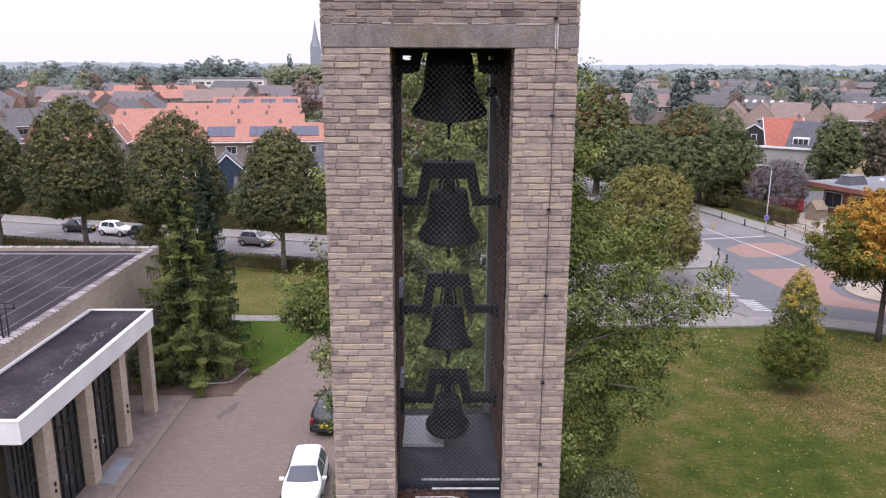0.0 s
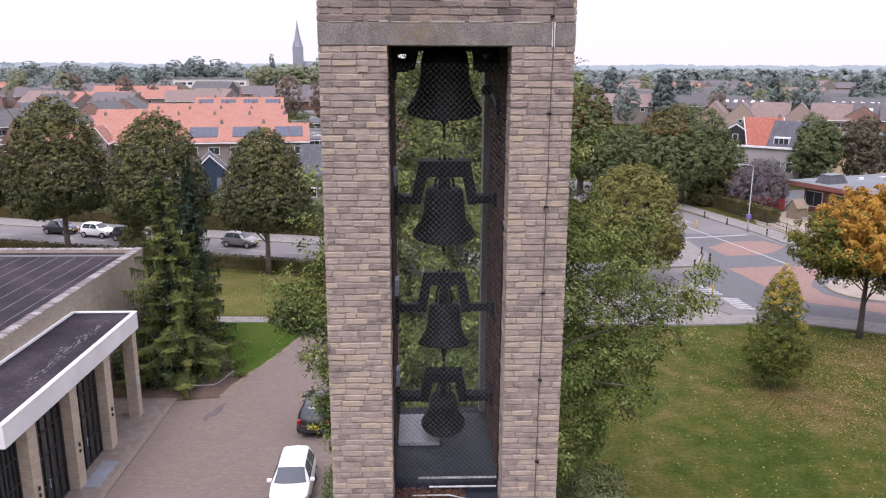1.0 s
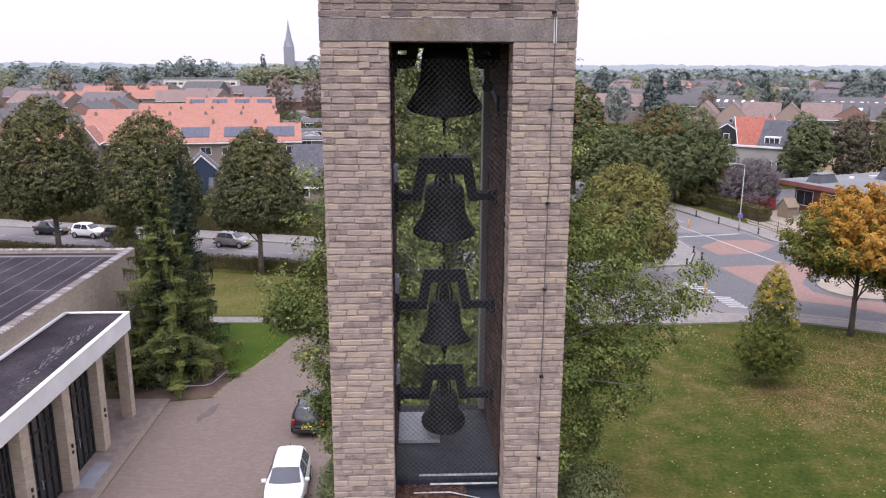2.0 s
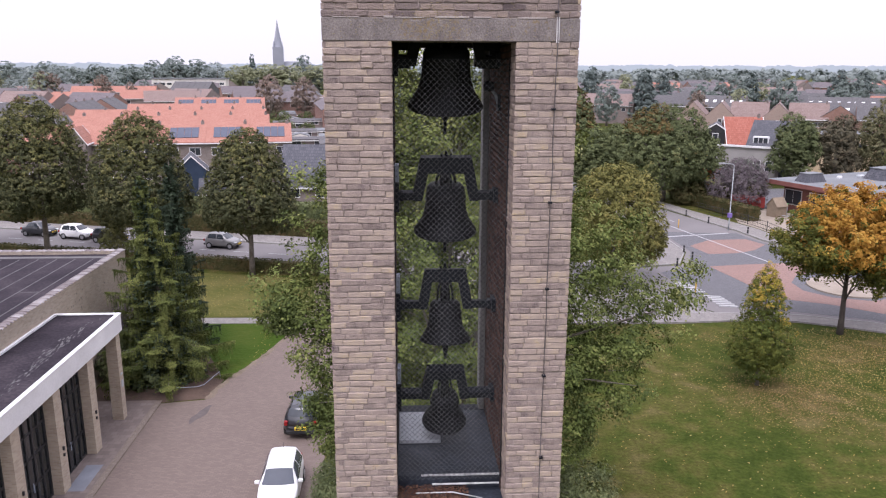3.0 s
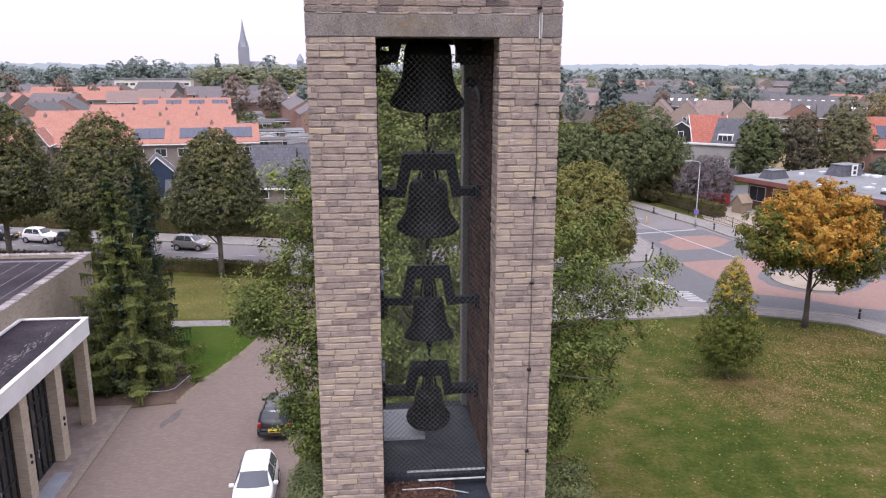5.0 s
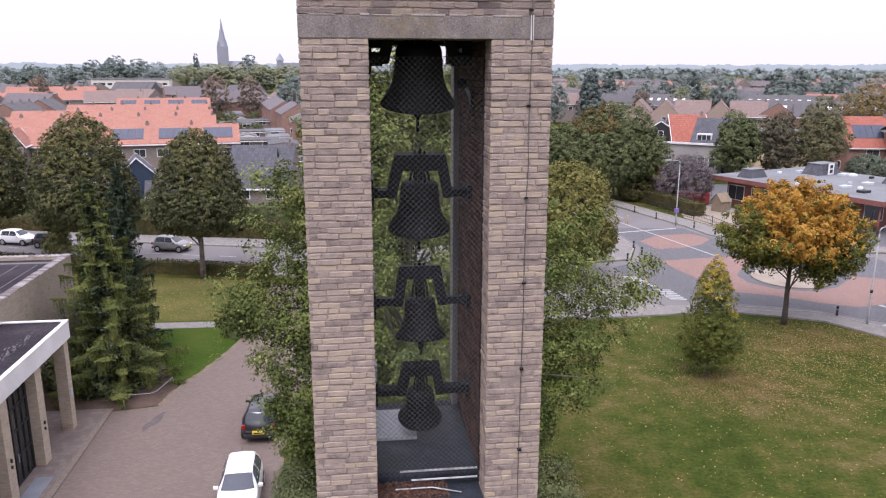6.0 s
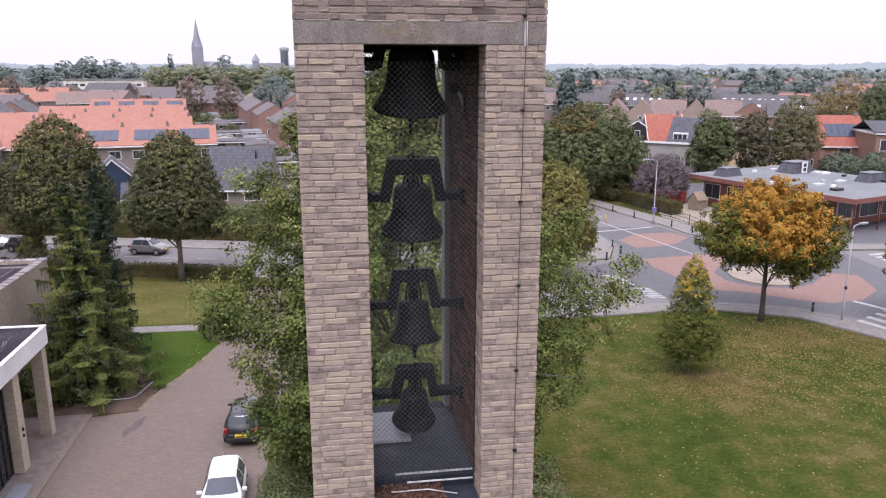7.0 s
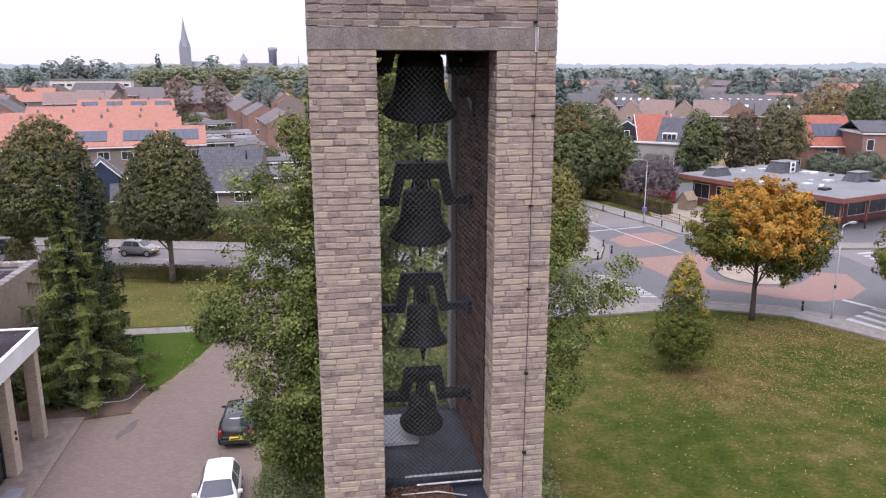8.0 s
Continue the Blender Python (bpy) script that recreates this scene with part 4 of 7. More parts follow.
side_r, side_l, rev_r, rev_l = [], [], [], []
lay(0, TD, Z0, LZ0, place_m(Matrix.Translation((TW, 0, 0)) @ turn_r, side_r))
lay(0, TD, Z0, LZ0, place_m(Matrix.Translation((-TW, TD, 0)) @ turn_l, side_l))
lay(0, TD, LZ1, TOP, place_m(Matrix.Translation((TW, 0, 0)) @ turn_r, side_r))
lay(0, TD, LZ1, TOP, place_m(Matrix.Translation((-TW, TD, 0)) @ turn_l, side_l))
for y0, w in ((0.0, 0.34), (TD - 0.27, 0.27)):
    lay(y0, w, Z0, LZ0, place_m(Matrix.Translation((EDGE_L, 0, 0)) @ turn_r, rev_l))
    lay(TD - y0 - w, w, Z0, LZ0, place_m(Matrix.Translation((EDGE_R, TD, 0)) @ turn_l, rev_r))
joined_bricks("brick_field", pier_l, M["brick_i"], rest["l"] + rev_l)
joined_bricks("brick_field", pier_r, M["brick_i"], rest["r"] + rev_r)
joined_bricks("brick_field", head, M["brick_head_i"], rest["h"])
joined_bricks("brick_field", tower, M["brick_i"], side_r + side_l)
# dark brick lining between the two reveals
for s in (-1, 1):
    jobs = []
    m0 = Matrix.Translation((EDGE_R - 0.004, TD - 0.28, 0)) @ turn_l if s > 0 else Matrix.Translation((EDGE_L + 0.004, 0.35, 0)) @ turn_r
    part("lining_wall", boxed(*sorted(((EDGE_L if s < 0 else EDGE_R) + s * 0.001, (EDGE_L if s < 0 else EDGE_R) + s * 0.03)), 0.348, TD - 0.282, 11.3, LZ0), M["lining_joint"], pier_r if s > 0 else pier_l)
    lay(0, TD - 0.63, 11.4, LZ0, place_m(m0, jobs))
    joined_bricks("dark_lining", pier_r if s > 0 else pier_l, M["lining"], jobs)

# ---- belfry ----
part("back_post", boxed(0.505, EDGE_R - 0.008, 2.0, 2.24, FLOOR + 0.002, LZ0 - 0.003, bevel=0.006), M["kerb"], tower, "pale upright post at the back of the belfry")
floor_slab = bmesh.new()
box(floor_slab, EDGE_L - 0.012, EDGE_R + 0.012, 0.41, 1.98, 10.9, FLOOR)
part("belfry_floor", floor_slab, M["bitumen"], tower, "blue-grey felted belfry floor")
part("floor_ledge", boxed(EDGE_L - 0.012, EDGE_R + 0.012, 0.0, 0.40, 10.9, FLOOR - 0.16), M["bitumen"], tower)
part("back_kerb", boxed(EDGE_L - 0.012, EDGE_R + 0.012, 1.984, TD, 10.9, FLOOR - 0.06), M["steel_dark"], tower)
edge = bmesh.new()
box(edge, -0.28, EDGE_R - 0.01, 0.4, 0.42, FLOOR - 0.012, FLOOR + 0.006, bevel=0.003)
box(edge, -0.16, EDGE_R - 0.02, 0.325, 0.345, FLOOR - 0.075, FLOOR - 0.06, bevel=0.005)
tube(edge, [(-0.34, 0.22, FLOOR - 0.10), (0.05, 0.20, FLOOR - 0.085), (0.36, 0.16, FLOOR - 0.14)], 0.007, 6)
part("floor_edge_strip", edge, M["white_worn"], tower, "worn white metal edge strip")
sheet = bmesh.new()
box(sheet, EDGE_L + 0.02, -0.03, 1.12, 1.86, FLOOR + 0.0, FLOOR + 0.045, bevel=0.006)
tagged(part("cover_sheet", sheet, M["sheet_light"]), "pale grey metal sheet lying on the belfry floor", "sheet")
# dead leaves and twigs caught on the ledge
rng = np.random.default_rng(8)
n = 1600
cen = np.column_stack([rng.uniform(-0.53, 0.22, n), rng.uniform(0.03, 0.38, n), FLOOR - 0.155 + rng.uniform(0.0, 0.07, n)])
tagged(new("leaf_litter", leaf_mesh("leaf_litter", cen, np.tile((0, -0.3, 1.0), (n, 1)), 0.018, rng, M["leaf_litter"], aspect=0.3)), "heap of rust-brown dead leaves on the belfry ledge", "leaves", kind="stuff")


def bell(x, y, z_axle, mouth_z, mouth_w, yoke_top, arm_half, tilt, label, plates=True):
    """A bronze bell under a cranked steel yoke whose axle spans the belfry; it hangs from the piers."""
    ob = thing("church_bell", x, y, z_axle, 0, label, "bell", "bells of the tower")
    ob.matrix_world = pose(x, y, z_axle, tilt)
    R = mouth_w / 2
    w, t = 0.062, 0.16 * R / 0.33
    H = R * 1.58
    m = mouth_z - z_axle
    prof = [(0.86, 0.03), (0.93, 0.0), (1.0, 0.012), (1.0, 0.035), (0.955, 0.085), (0.86, 0.17), (0.765, 0.27), (0.70, 0.38), (0.655, 0.5), (0.63, 0.64), (0.612, 0.78), (0.60, 0.88), (0.575, 0.945), (0.51, 0.99), (0.38, 1.015), (0.2, 1.03), (0.001, 1.035)]
    inner = [(0.001, 0.97), (0.42, 0.94), (0.5, 0.8), (0.56, 0.5), (0.70, 0.25), (0.86, 0.03)]
    bm = lathe(bmesh.new(), [(r * R, m + h * H) for r, h in inner + prof[1:]], 48)
    body = part("bell_body", bm, M["bronze"], ob, "near-black bronze bell")
    # raised bands
    bm = bmesh.new()
    for r, h in ((0.845, 0.185), (0.622, 0.70), (0.616, 0.76)):
        lathe(bm, [(r * R, m + (h - 0.012) * H), (r * R + 0.008, m + h * H), (r * R - 0.002, m + (h + 0.014) * H)], 40)
    part("moulding", bm, M["bronze"], body)
    # crown loops
    top = m + 1.03 * H
    yt = yoke_top - z_axle
    bm = bmesh.new()
    for k in range(6):
        a = k * math.tau / 6
        tube(bm, [(0.3 * R * math.cos(a), 0.3 * R * math.sin(a), top - 0.012), (0.27 * R * math.cos(a), 0.26 * R * math.sin(a), (top + yt - t) / 2), (0.17 * R * math.cos(a), 0.15 * R * math.sin(a), yt - t + 0.012)], 0.045 * R, 6)
    tube(bm, [(0, 0, top - 0.02), (0, 0, yt - t + 0.01)], 0.1 * R, 10)
    part("crown_loop", bm, M["bronze"], ob)
    # cranked yoke
    ux, lx = R * 0.75, R * 0.96
    bm = bmesh.new()
    box(bm, -ux, ux, -w, w, yt - t * 1.05, yt, bevel=0.008)
    for s in (-1, 1):
        pts = [(s * (ux - 0.02), yt - 0.01), (s * ux, yt - t), (s * lx, 0.06), (s * lx, -0.045)]
        a = bm.verts
        outer = [(s * (ux - 0.03), yt), (s * (ux + 0.012), yt), (s * (lx + 0.02), 0.045), (s * (lx + 0.02), -0.05), (s * (lx - 0.075), -0.05), (s * (ux - 0.07), yt - t)]
        lo = [bm.verts.new((px, -w * 0.9, pz)) for px, pz in outer]
        hi = [bm.verts.new((px, w * 0.9, pz)) for px, pz in outer]
        bm.faces.new(lo)
        bm.faces.new(hi[::-1])
        for k in range(6):
            bm.faces.new((lo[k], hi[k], hi[(k + 1) % 6], lo[(k + 1) % 6]))
        box(bm, *sorted((s * (lx - 0.04), s * arm_half)), -w * 0.9, w * 0.9, -0.04, 0.042, bevel=0.006)
    bmesh.ops.recalc_face_normals(bm, faces=bm.faces)
    part("yoke", bm, M["steel_dark"], ob, "dark painted cranked steel yoke")
    bm = bmesh.new()
    tube(bm, [(0, 0, yt + 0.005), (0, 0, yt + 0.06)], [0.022, 0.012], 8)
    for k in (-1, 1):
        tube(bm, [(k * 0.05, 0, yt), (k * 0.05, 0, yt + 0.03)], 0.012, 6)
    part("yoke_bolt", bm, M["steel_dark"], ob)
    # clapper
    bm = bmesh.new()
    tube(bm, [(0, 0, top - 0.12), (0, 0, m + 0.05), (0, 0, m - 0.03)], [0.014, 0.016, 0.02], 8)
    lathe(bm, [(0.001, m - 0.01), (0.03, m - 0.03), (0.042 * R / 0.33, m - 0.075), (0.034 * R / 0.33, m - 0.12), (0.018, m - 0.15), (0.016, m - 0.24 * R / 0.33), (0.001, m - 0.25 * R / 0.33)], 14)
    part("clapper", bm, M["steel_dark"], ob)
    return ob


BELLS = ((16.09, 15.585, 0.81, 16.62, 13.0, "large near-black bronze bell hanging highest in the belfry"),
         (14.665, 14.245, 0.69, 15.10, 10.0, "dark bronze bell second from the top under a cranked yoke"),
         (13.43, 13.015, 0.575, 13.83, -7.0, "dark bronze bell third from the top under a cranked yoke"),
         (12.355, 11.935, 0.52, 12.725, 16.0, "smallest dark bronze bell hanging just over the floor"))
for axle, mouth, width, top, tilt, label in BELLS:
    bell(0.015, 1.12, axle, mouth, width, top, OP + 0.0, tilt, label)
    for s in (-1, 1):
        bh = thing("bearing", (EDGE_L if s < 0 else EDGE_R) - s * 0.02, 1.12, axle, 0, "dark steel bearing bracket bolted to the belfry wall", "bearing", "bearings of the bells")
        bm = bmesh.new()
        box(bm, *sorted((-s * 0.03, s * 0.034)), -0.10, 0.10, *((-0.17, 0.14) if s < 0 else (-0.075, 0.075)), bevel=0.006)
        part("bracket_plate", bm, M["steel_dark"], bh)
        bm = bmesh.new()
        box(bm, *sorted((-s * 0.032, -s * 0.075)), -0.055, 0.055, -0.055, 0.055, bevel=0.012)
        part("bearing_block", bm, M["steel_dark"], bh)
        if s < 0 and axle < 16:
            bm = bmesh.new()
            box(bm, -0.02, 0.028, -0.09, 0.09, 0.155, 0.34, bevel=0.006)
            part("motor_cover", bm, M["galv"], bh, "pale blue-grey metal cover")
# steel beam with brackets high in the belfry, with small square openings
beam = thing("support_beam", 0, 1.2, 16.10, 0, "black steel support beam under the belfry ceiling", "beam")
for s in (-1, 1):
    bm = bmesh.new()
    x0, x1 = OP, 0.345
    for a, b, c, d in ((x0 + 0.02, x0 - 0.09, -0.10, 0.16), (x1 + 0.02, x1 - 0.03, -0.08, 0.16), (x0 - 0.09, x1 + 0.02, -0.10, 0.02), (x0 - 0.09, x1 + 0.02, 0.085, 0.16)):
        box(bm, *sorted((s * a, s * b)), -0.05, 0.05, c, d)
    bmesh.ops.remove_doubles(bm, verts=bm.verts, dist=0.0005)
    part("bracket", bm, M["steel_dark"], beam)
part("cross_beam", boxed(EDGE_L - 0.01, EDGE_R + 0.01, -0.06, 0.06, 0.165, 0.30), M["steel_dark"], beam)
# striking hammer beside the large bell
ham = thing("striking_hammer", 0.50, 0.98, 15.72, 0, "black striking hammer on a pale arm beside the large bell", "hammer")
bm = tube(bmesh.new(), [(0.07, 0.05, -0.10), (0.02, 0.0, 0.02), (-0.04, -0.04, 0.10)], [0.017, 0.017, 0.017], 8)
part("hammer_arm", bm, M["galv"], ham)
bm = lathe(bmesh.new(), [(0.001, -0.055), (0.045, -0.045), (0.06, 0.0), (0.045, 0.045), (0.001, 0.055)], 16, (-0.055, -0.05, 0.105))
part("hammer_head", bm, M["steel_dark"], ham)
part("hammer_base", boxed(0.045, 0.075, -0.03, 0.12, -0.15, 0.02), M["steel_dark"], ham)


def wire_panel(name, y, z0, z1, parent, pitch=0.056, r=0.0013):
    """Diamond wire netting across the opening."""
    bm = bmesh.new()
    half, mid = (EDGE_R - EDGE_L) / 2, (EDGE_R + EDGE_L) / 2
    def strand(a, b):
        a, b = Vector(a), Vector(b)
        d = (b - a).normalized()
        s = Vector((d.z, 0, -d.x)) * r
        q = Vector((0, r, 0))
        ring = [(s, q), (-s, q), (-s, -q), (s, -q)]
        va, vb = [bm.verts.new(a + u + w) for u, w in ring], [bm.verts.new(b + u + w) for u, w in ring]
        for k in range(4):
            bm.faces.new((va[k], va[(k + 1) % 4], vb[(k + 1) % 4], vb[k]))
    H = z1 - z0
    n = int((2 * half + H) / pitch) + 1
    for k in range(n):
        c = k * pitch
        x0, zz0 = (c, 0.0) if c <= 2 * half else (2 * half, c - 2 * half)
        x1, zz1 = (0.0, c) if c <= H else (c - H, H)
        if zz1 > zz0:
            strand((mid + x0 - half, y, z0 + zz0), (mid + x1 - half, y, z0 + zz1))
            strand((mid + half - x0, y + 0.003, z0 + zz0), (mid + half - x1, y + 0.003, z0 + zz1))
    return part(name, bm, M["wire"], parent)


net = thing("wire_netting", 0, 0, 0, 0, "grey diamond wire netting closing the front of the belfry", "netting")
wire_panel("netting", 0.345, FLOOR - 0.02, LZ0 - 0.15, net)
bm = bmesh.new()
tube(bm, [(EDGE_L, 0.352, LZ0 - 0.15), (EDGE_R, 0.352, LZ0 - 0.15)], 0.003, 6)
for s in (-1, 1):
    tube(bm, [((EDGE_L if s < 0 else EDGE_R) - s * 0.006, 0.352, FLOOR - 0.02), ((EDGE_L if s < 0 else EDGE_R) - s * 0.006, 0.352, LZ0 - 0.15)], 0.005, 6)
part("netting_frame", bm, M["steel_dark"], net)

# lightning conductor with its clips
cond = thing("lightning_conductor", 0.935, -0.012, 0, 0, "thin dark lightning conductor clipped to the brickwork", "conductor")
bm = bmesh.new()
rc = random.Random(3)
tube(bm, [(rc.gauss(0, 0.0025) + 0.018 * (z - 14) / 4, -0.018, z) for z in [k * 0.29 for k in range(63)]], 0.005, 6)
part("wire", bm, M["copper"], cond)
for z in (17.4, 16.49, 15.64, 14.775, 13.93, 13.03, 12.135, 11.2):
    bm = bmesh.new()
    box(bm, -0.018, 0.018, -0.024, 0.013, z - 0.009, z + 0.009, bevel=0.003)
    tube(bm, [(-0.009, -0.024, z), (-0.009, -0.032, z)], 0.005, 6)
    part("clip", bm, M["steel_dark"], cond)
part("cover_strip", boxed(0.000, 0.026, -0.016, 0.004, LZ0 - 0.01, LZ1 + 0.01), M["white_cover"], cond, "whitish cover strip over the lintel")


# ---- the church hall and its porch ----
HX, HY0, HY1, HZ = -16.3, -14.0, 35.6, 6.0
hall = thing("church_hall", HX, HY1, 0, 0, "yellow-brown brick church hall with a flat dark roof", "building")
part("wall", boxed(-34, 0, HY0 - HY1, 0, -0.2, HZ - 0.25), M["hall_brick"], hall)
part("roof", boxed(-33.6, -0.4, HY0 - HY1 + 0.4, -0.4, HZ - 0.246, HZ - 0.2), M["felt_dark"], hall, "black felted flat roof")
bm = bmesh.new()
box(bm, -0.36, 0, HY0 - HY1, 0, HZ - 0.246, HZ - 0.02)
box(bm, -34, -0.364, -0.36, 0, HZ - 0.246, HZ - 0.02)
part("parapet", bm, M["hall_brick"], hall)
seams = bmesh.new()
rs = random.Random(5)
for k in range(34):
    x = -1.2 - k * 0.98
    box(seams, x, x + 0.05, HY0 - HY1 + 0.6, -1.5, HZ - 0.21, HZ - 0.19)
for k in range(60):
    x, y = -1.2 - rs.randrange(33) * 0.98, -rs.uniform(2, 30)
    box(seams, x - 0.98, x, y, y + 0.035, HZ - 0.21, HZ - 0.193)
box(seams, -33, -0.5, -1.35, -1.0, HZ - 0.21, HZ - 0.17)
part("roof_seam", seams, M["felt_seam"], hall, "pale seams across the roofing felt")
holes = bmesh.new()
for k in range(70):
    y, z = -rs.uniform(0.6, 22), rs.choice((4.1, 4.5, 4.9, 5.3)) + rs.uniform(-0.06, 0.06)
    box(holes, -0.01, 0.004, y, y + 0.03, z, z + 0.07)
tagged(part("weep_hole", holes, M["black"], hall), kind="stuff")
# half-round coping tiles along the two visible edges
for_tile = bmesh.new()
prof = [(0.21 * math.cos(a), 0.055 * math.sin(a)) for a in (k * math.pi / 7 for k in range(8))]
for y0, y1, s in ((0, 0.19, 0.86), (0.19, 0.262, 1.25)):
    lo = [for_tile.verts.new((px * s, y0, pz * s)) for px, pz in prof]
    hi = [for_tile.verts.new((px * s, y1, pz * s)) for px, pz in prof]
    for k in range(7):
        for_tile.faces.new((lo[k], lo[k + 1], hi[k + 1], hi[k]))
    for_tile.faces.new(lo[::-1])
    for_tile.faces.new(hi)
tile_mesh = bpy.data.meshes.new("coping_tile")
bmesh.ops.recalc_face_normals(for_tile, faces=for_tile.faces)
for_tile.to_mesh(tile_mesh)
for_tile.free()
tile_mesh.materials.append(M["coping"])
coping_jobs = [(hall, tile_mesh, pose(-0.19, -0.3 - 0.27 * k, HZ - 0.03, 0, rs.gauss(0, 1.5), rs.gauss(0, 1.5))) for k in range(92)]
coping_jobs += [(hall, tile_mesh, pose(-0.45 - 0.27 * k, -0.18, HZ - 0.03, 0, rs.gauss(0, 1.5), 90 + rs.gauss(0, 1.5))) for k in range(78)]

PX0, PX1, PY0, PY1, PZ = -16.3, -13.42, 15.1, 26.6, 5.1
porch = thing("church_porch", PX1, PY1, 0, 0, "flat-roofed brick porch with white fascia and dark glazed doors", "porch")
part("roof", boxed(PX0 - PX1 + 0.004, -0.12, PY0 - PY1 + 0.12, -0.12, PZ - 0.5, PZ - 0.06), M["felt_dark"], porch, "dark felted porch roof")
streak = bmesh.new()
for k in range(170):
    y = -4.6 + rs.gauss(0, 1.5) if k < 120 else -rs.uniform(0.6, 10.8)
    x = -0.95 - 0.05 * math.sin(y) + rs.gauss(0, 0.12)
    w, l = rs.uniform(0.008, 0.04), rs.uniform(0.02, 0.16)
    vs = [streak.verts.new((x + w * math.cos(a) * rs.uniform(0.5, 1.2), y + l * math.sin(a) * rs.uniform(0.5, 1.2), PZ - 0.0565 + 0.00003 * k)) for a in (j * math.tau / 9 for j in range(9))]
    streak.faces.new(vs)
tagged(part("weathered_streak", streak, M["felt_seam"], porch), kind="stuff")
fas = bmesh.new()
box(fas, -0.12, 0, PY0 - PY1, 0, PZ - 0.82, PZ - 0.03, bevel=0.006)
box(fas, PX0 - PX1 + 0.004, -0.124, -0.12, 0, PZ - 0.82, PZ - 0.03)
box(fas, PX0 - PX1 + 0.004, -0.124, PY0 - PY1, PY0 - PY1 + 0.12, PZ - 0.82, PZ - 0.03)
part("fascia", fas, M["white_trim"], porch, "white painted fascia board")
rim_bm = bmesh.new()
box(rim_bm, -0.16, 0.02, PY0 - PY1 - 0.02, 0.02, PZ - 0.028, PZ + 0.012, bevel=0.004)
box(rim_bm, PX0 - PX1 + 0.004, -0.164, -0.16, 0.02, PZ - 0.028, PZ + 0.012)
box(rim_bm, PX0 - PX1 + 0.004, -0.164, PY0 - PY1 - 0.02, PY0 - PY1 + 0.16, PZ - 0.028, PZ + 0.012)
box(rim_bm, PX0 - PX1 + 0.002, PX0 - PX1 + 0.12, PY0 - PY1 + 0.17, -0.17, PZ - 0.028, PZ + 0.06)
part("roof_edge", rim_bm, M["trim_edge"], porch, "pale metal roof edge")
part("soffit", boxed(PX0 - PX1 + 0.004, -0.124, PY0 - PY1 + 0.124, -0.124, PZ - 0.80, PZ - 0.504), M["white_trim"], porch)
PIL = (26.15, 22.95, 19.8, 16.65)
for yp in PIL:
    bm = bmesh.new()
    box(bm, -0.63, -0.13, yp - PY1 - 0.05, yp - PY1 + 0.55 if yp < 26 else yp - PY1 + 0.4, -0.05, PZ - 0.824, bevel=0.006)
    part("pillar", bm, M["pillar_brick"], porch, "yellow-brown brick pillar")
# small signs and lamps on the pillars
for z0, z1 in ((1.6, 1.95), (2.2, 2.3)):
    part("notice_plate", boxed(-0.126, -0.10, 26.22 - PY1, 26.42 - PY1, z0, z1), M["sheet_light"], porch)
for yp in (22.95, 19.8, 16.65):
    for z0, z1 in ((1.75, 1.9), (1.5, 1.62)):
        part("wall_lamp", boxed(-0.126, -0.06, yp - PY1 + 0.2, yp - PY1 + 0.27, z0, z1, bevel=0.01), M["black"], porch)
# glazed fronts between pillars
part("inner_wall", boxed(-2.86, -2.7, PY0 - PY1, -0.2, 0, PZ - 0.83), M["hall_brick"], porch)
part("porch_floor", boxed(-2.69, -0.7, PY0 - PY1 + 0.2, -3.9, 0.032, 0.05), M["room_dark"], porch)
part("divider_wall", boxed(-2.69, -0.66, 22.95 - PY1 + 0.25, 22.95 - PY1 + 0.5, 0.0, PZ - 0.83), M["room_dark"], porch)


def glazed_front(y0, y1):
    g = new("glazed_door")
    g.parent = porch
    h = PZ - 0.85
    bm = bmesh.new()
    n = 5
    for k in range(n + 1):
        y = y0 + (y1 - y0) * k / n
        w = 0.045 if k not in (0, n) else 0.08
        box(bm, -0.62, -0.53, y - w, y + w, 0.04, h)
    for z in (0.06, 1.15, 2.25, 3.2, h - 0.06):
        box(bm, -0.60, -0.55, y0, y1, z - 0.05, z + 0.05)
    part("frame", bm, M["frame_dark"], g, "dark metal door frame")
    for k in range(n):
        ya, yb = y0 + (y1 - y0) * k / n + 0.05, y0 + (y1 - y0) * (k + 1) / n - 0.05
        part("pane", boxed(-0.582, -0.572, ya, yb, 0.1, h - 0.1), M["door_glass"], g)
    part("handle", boxed(-0.53, -0.50, (y0 + y1) / 2 - 0.1, (y0 + y1) / 2 - 0.06, 0.95, 1.3), M["galv"], g)


for ya, yb in ((20.35, 22.88), (17.2, 19.73), (15.2, 16.6)):
    glazed_front(ya - PY1, yb - PY1)
bm = bmesh.new()
for y in (23.5, 24.4):
    box(bm, -0.62, -0.54, y - PY1 - 0.05, y - PY1 + 0.05, 0.04, PZ - 0.85)
part("side_frame", bm, M["frame_dark"], porch)
part("side_pane", boxed(-0.59, -0.58, 23.55 - PY1, 24.35 - PY1, 0.06, PZ - 0.85), M["door_glass"], porch)

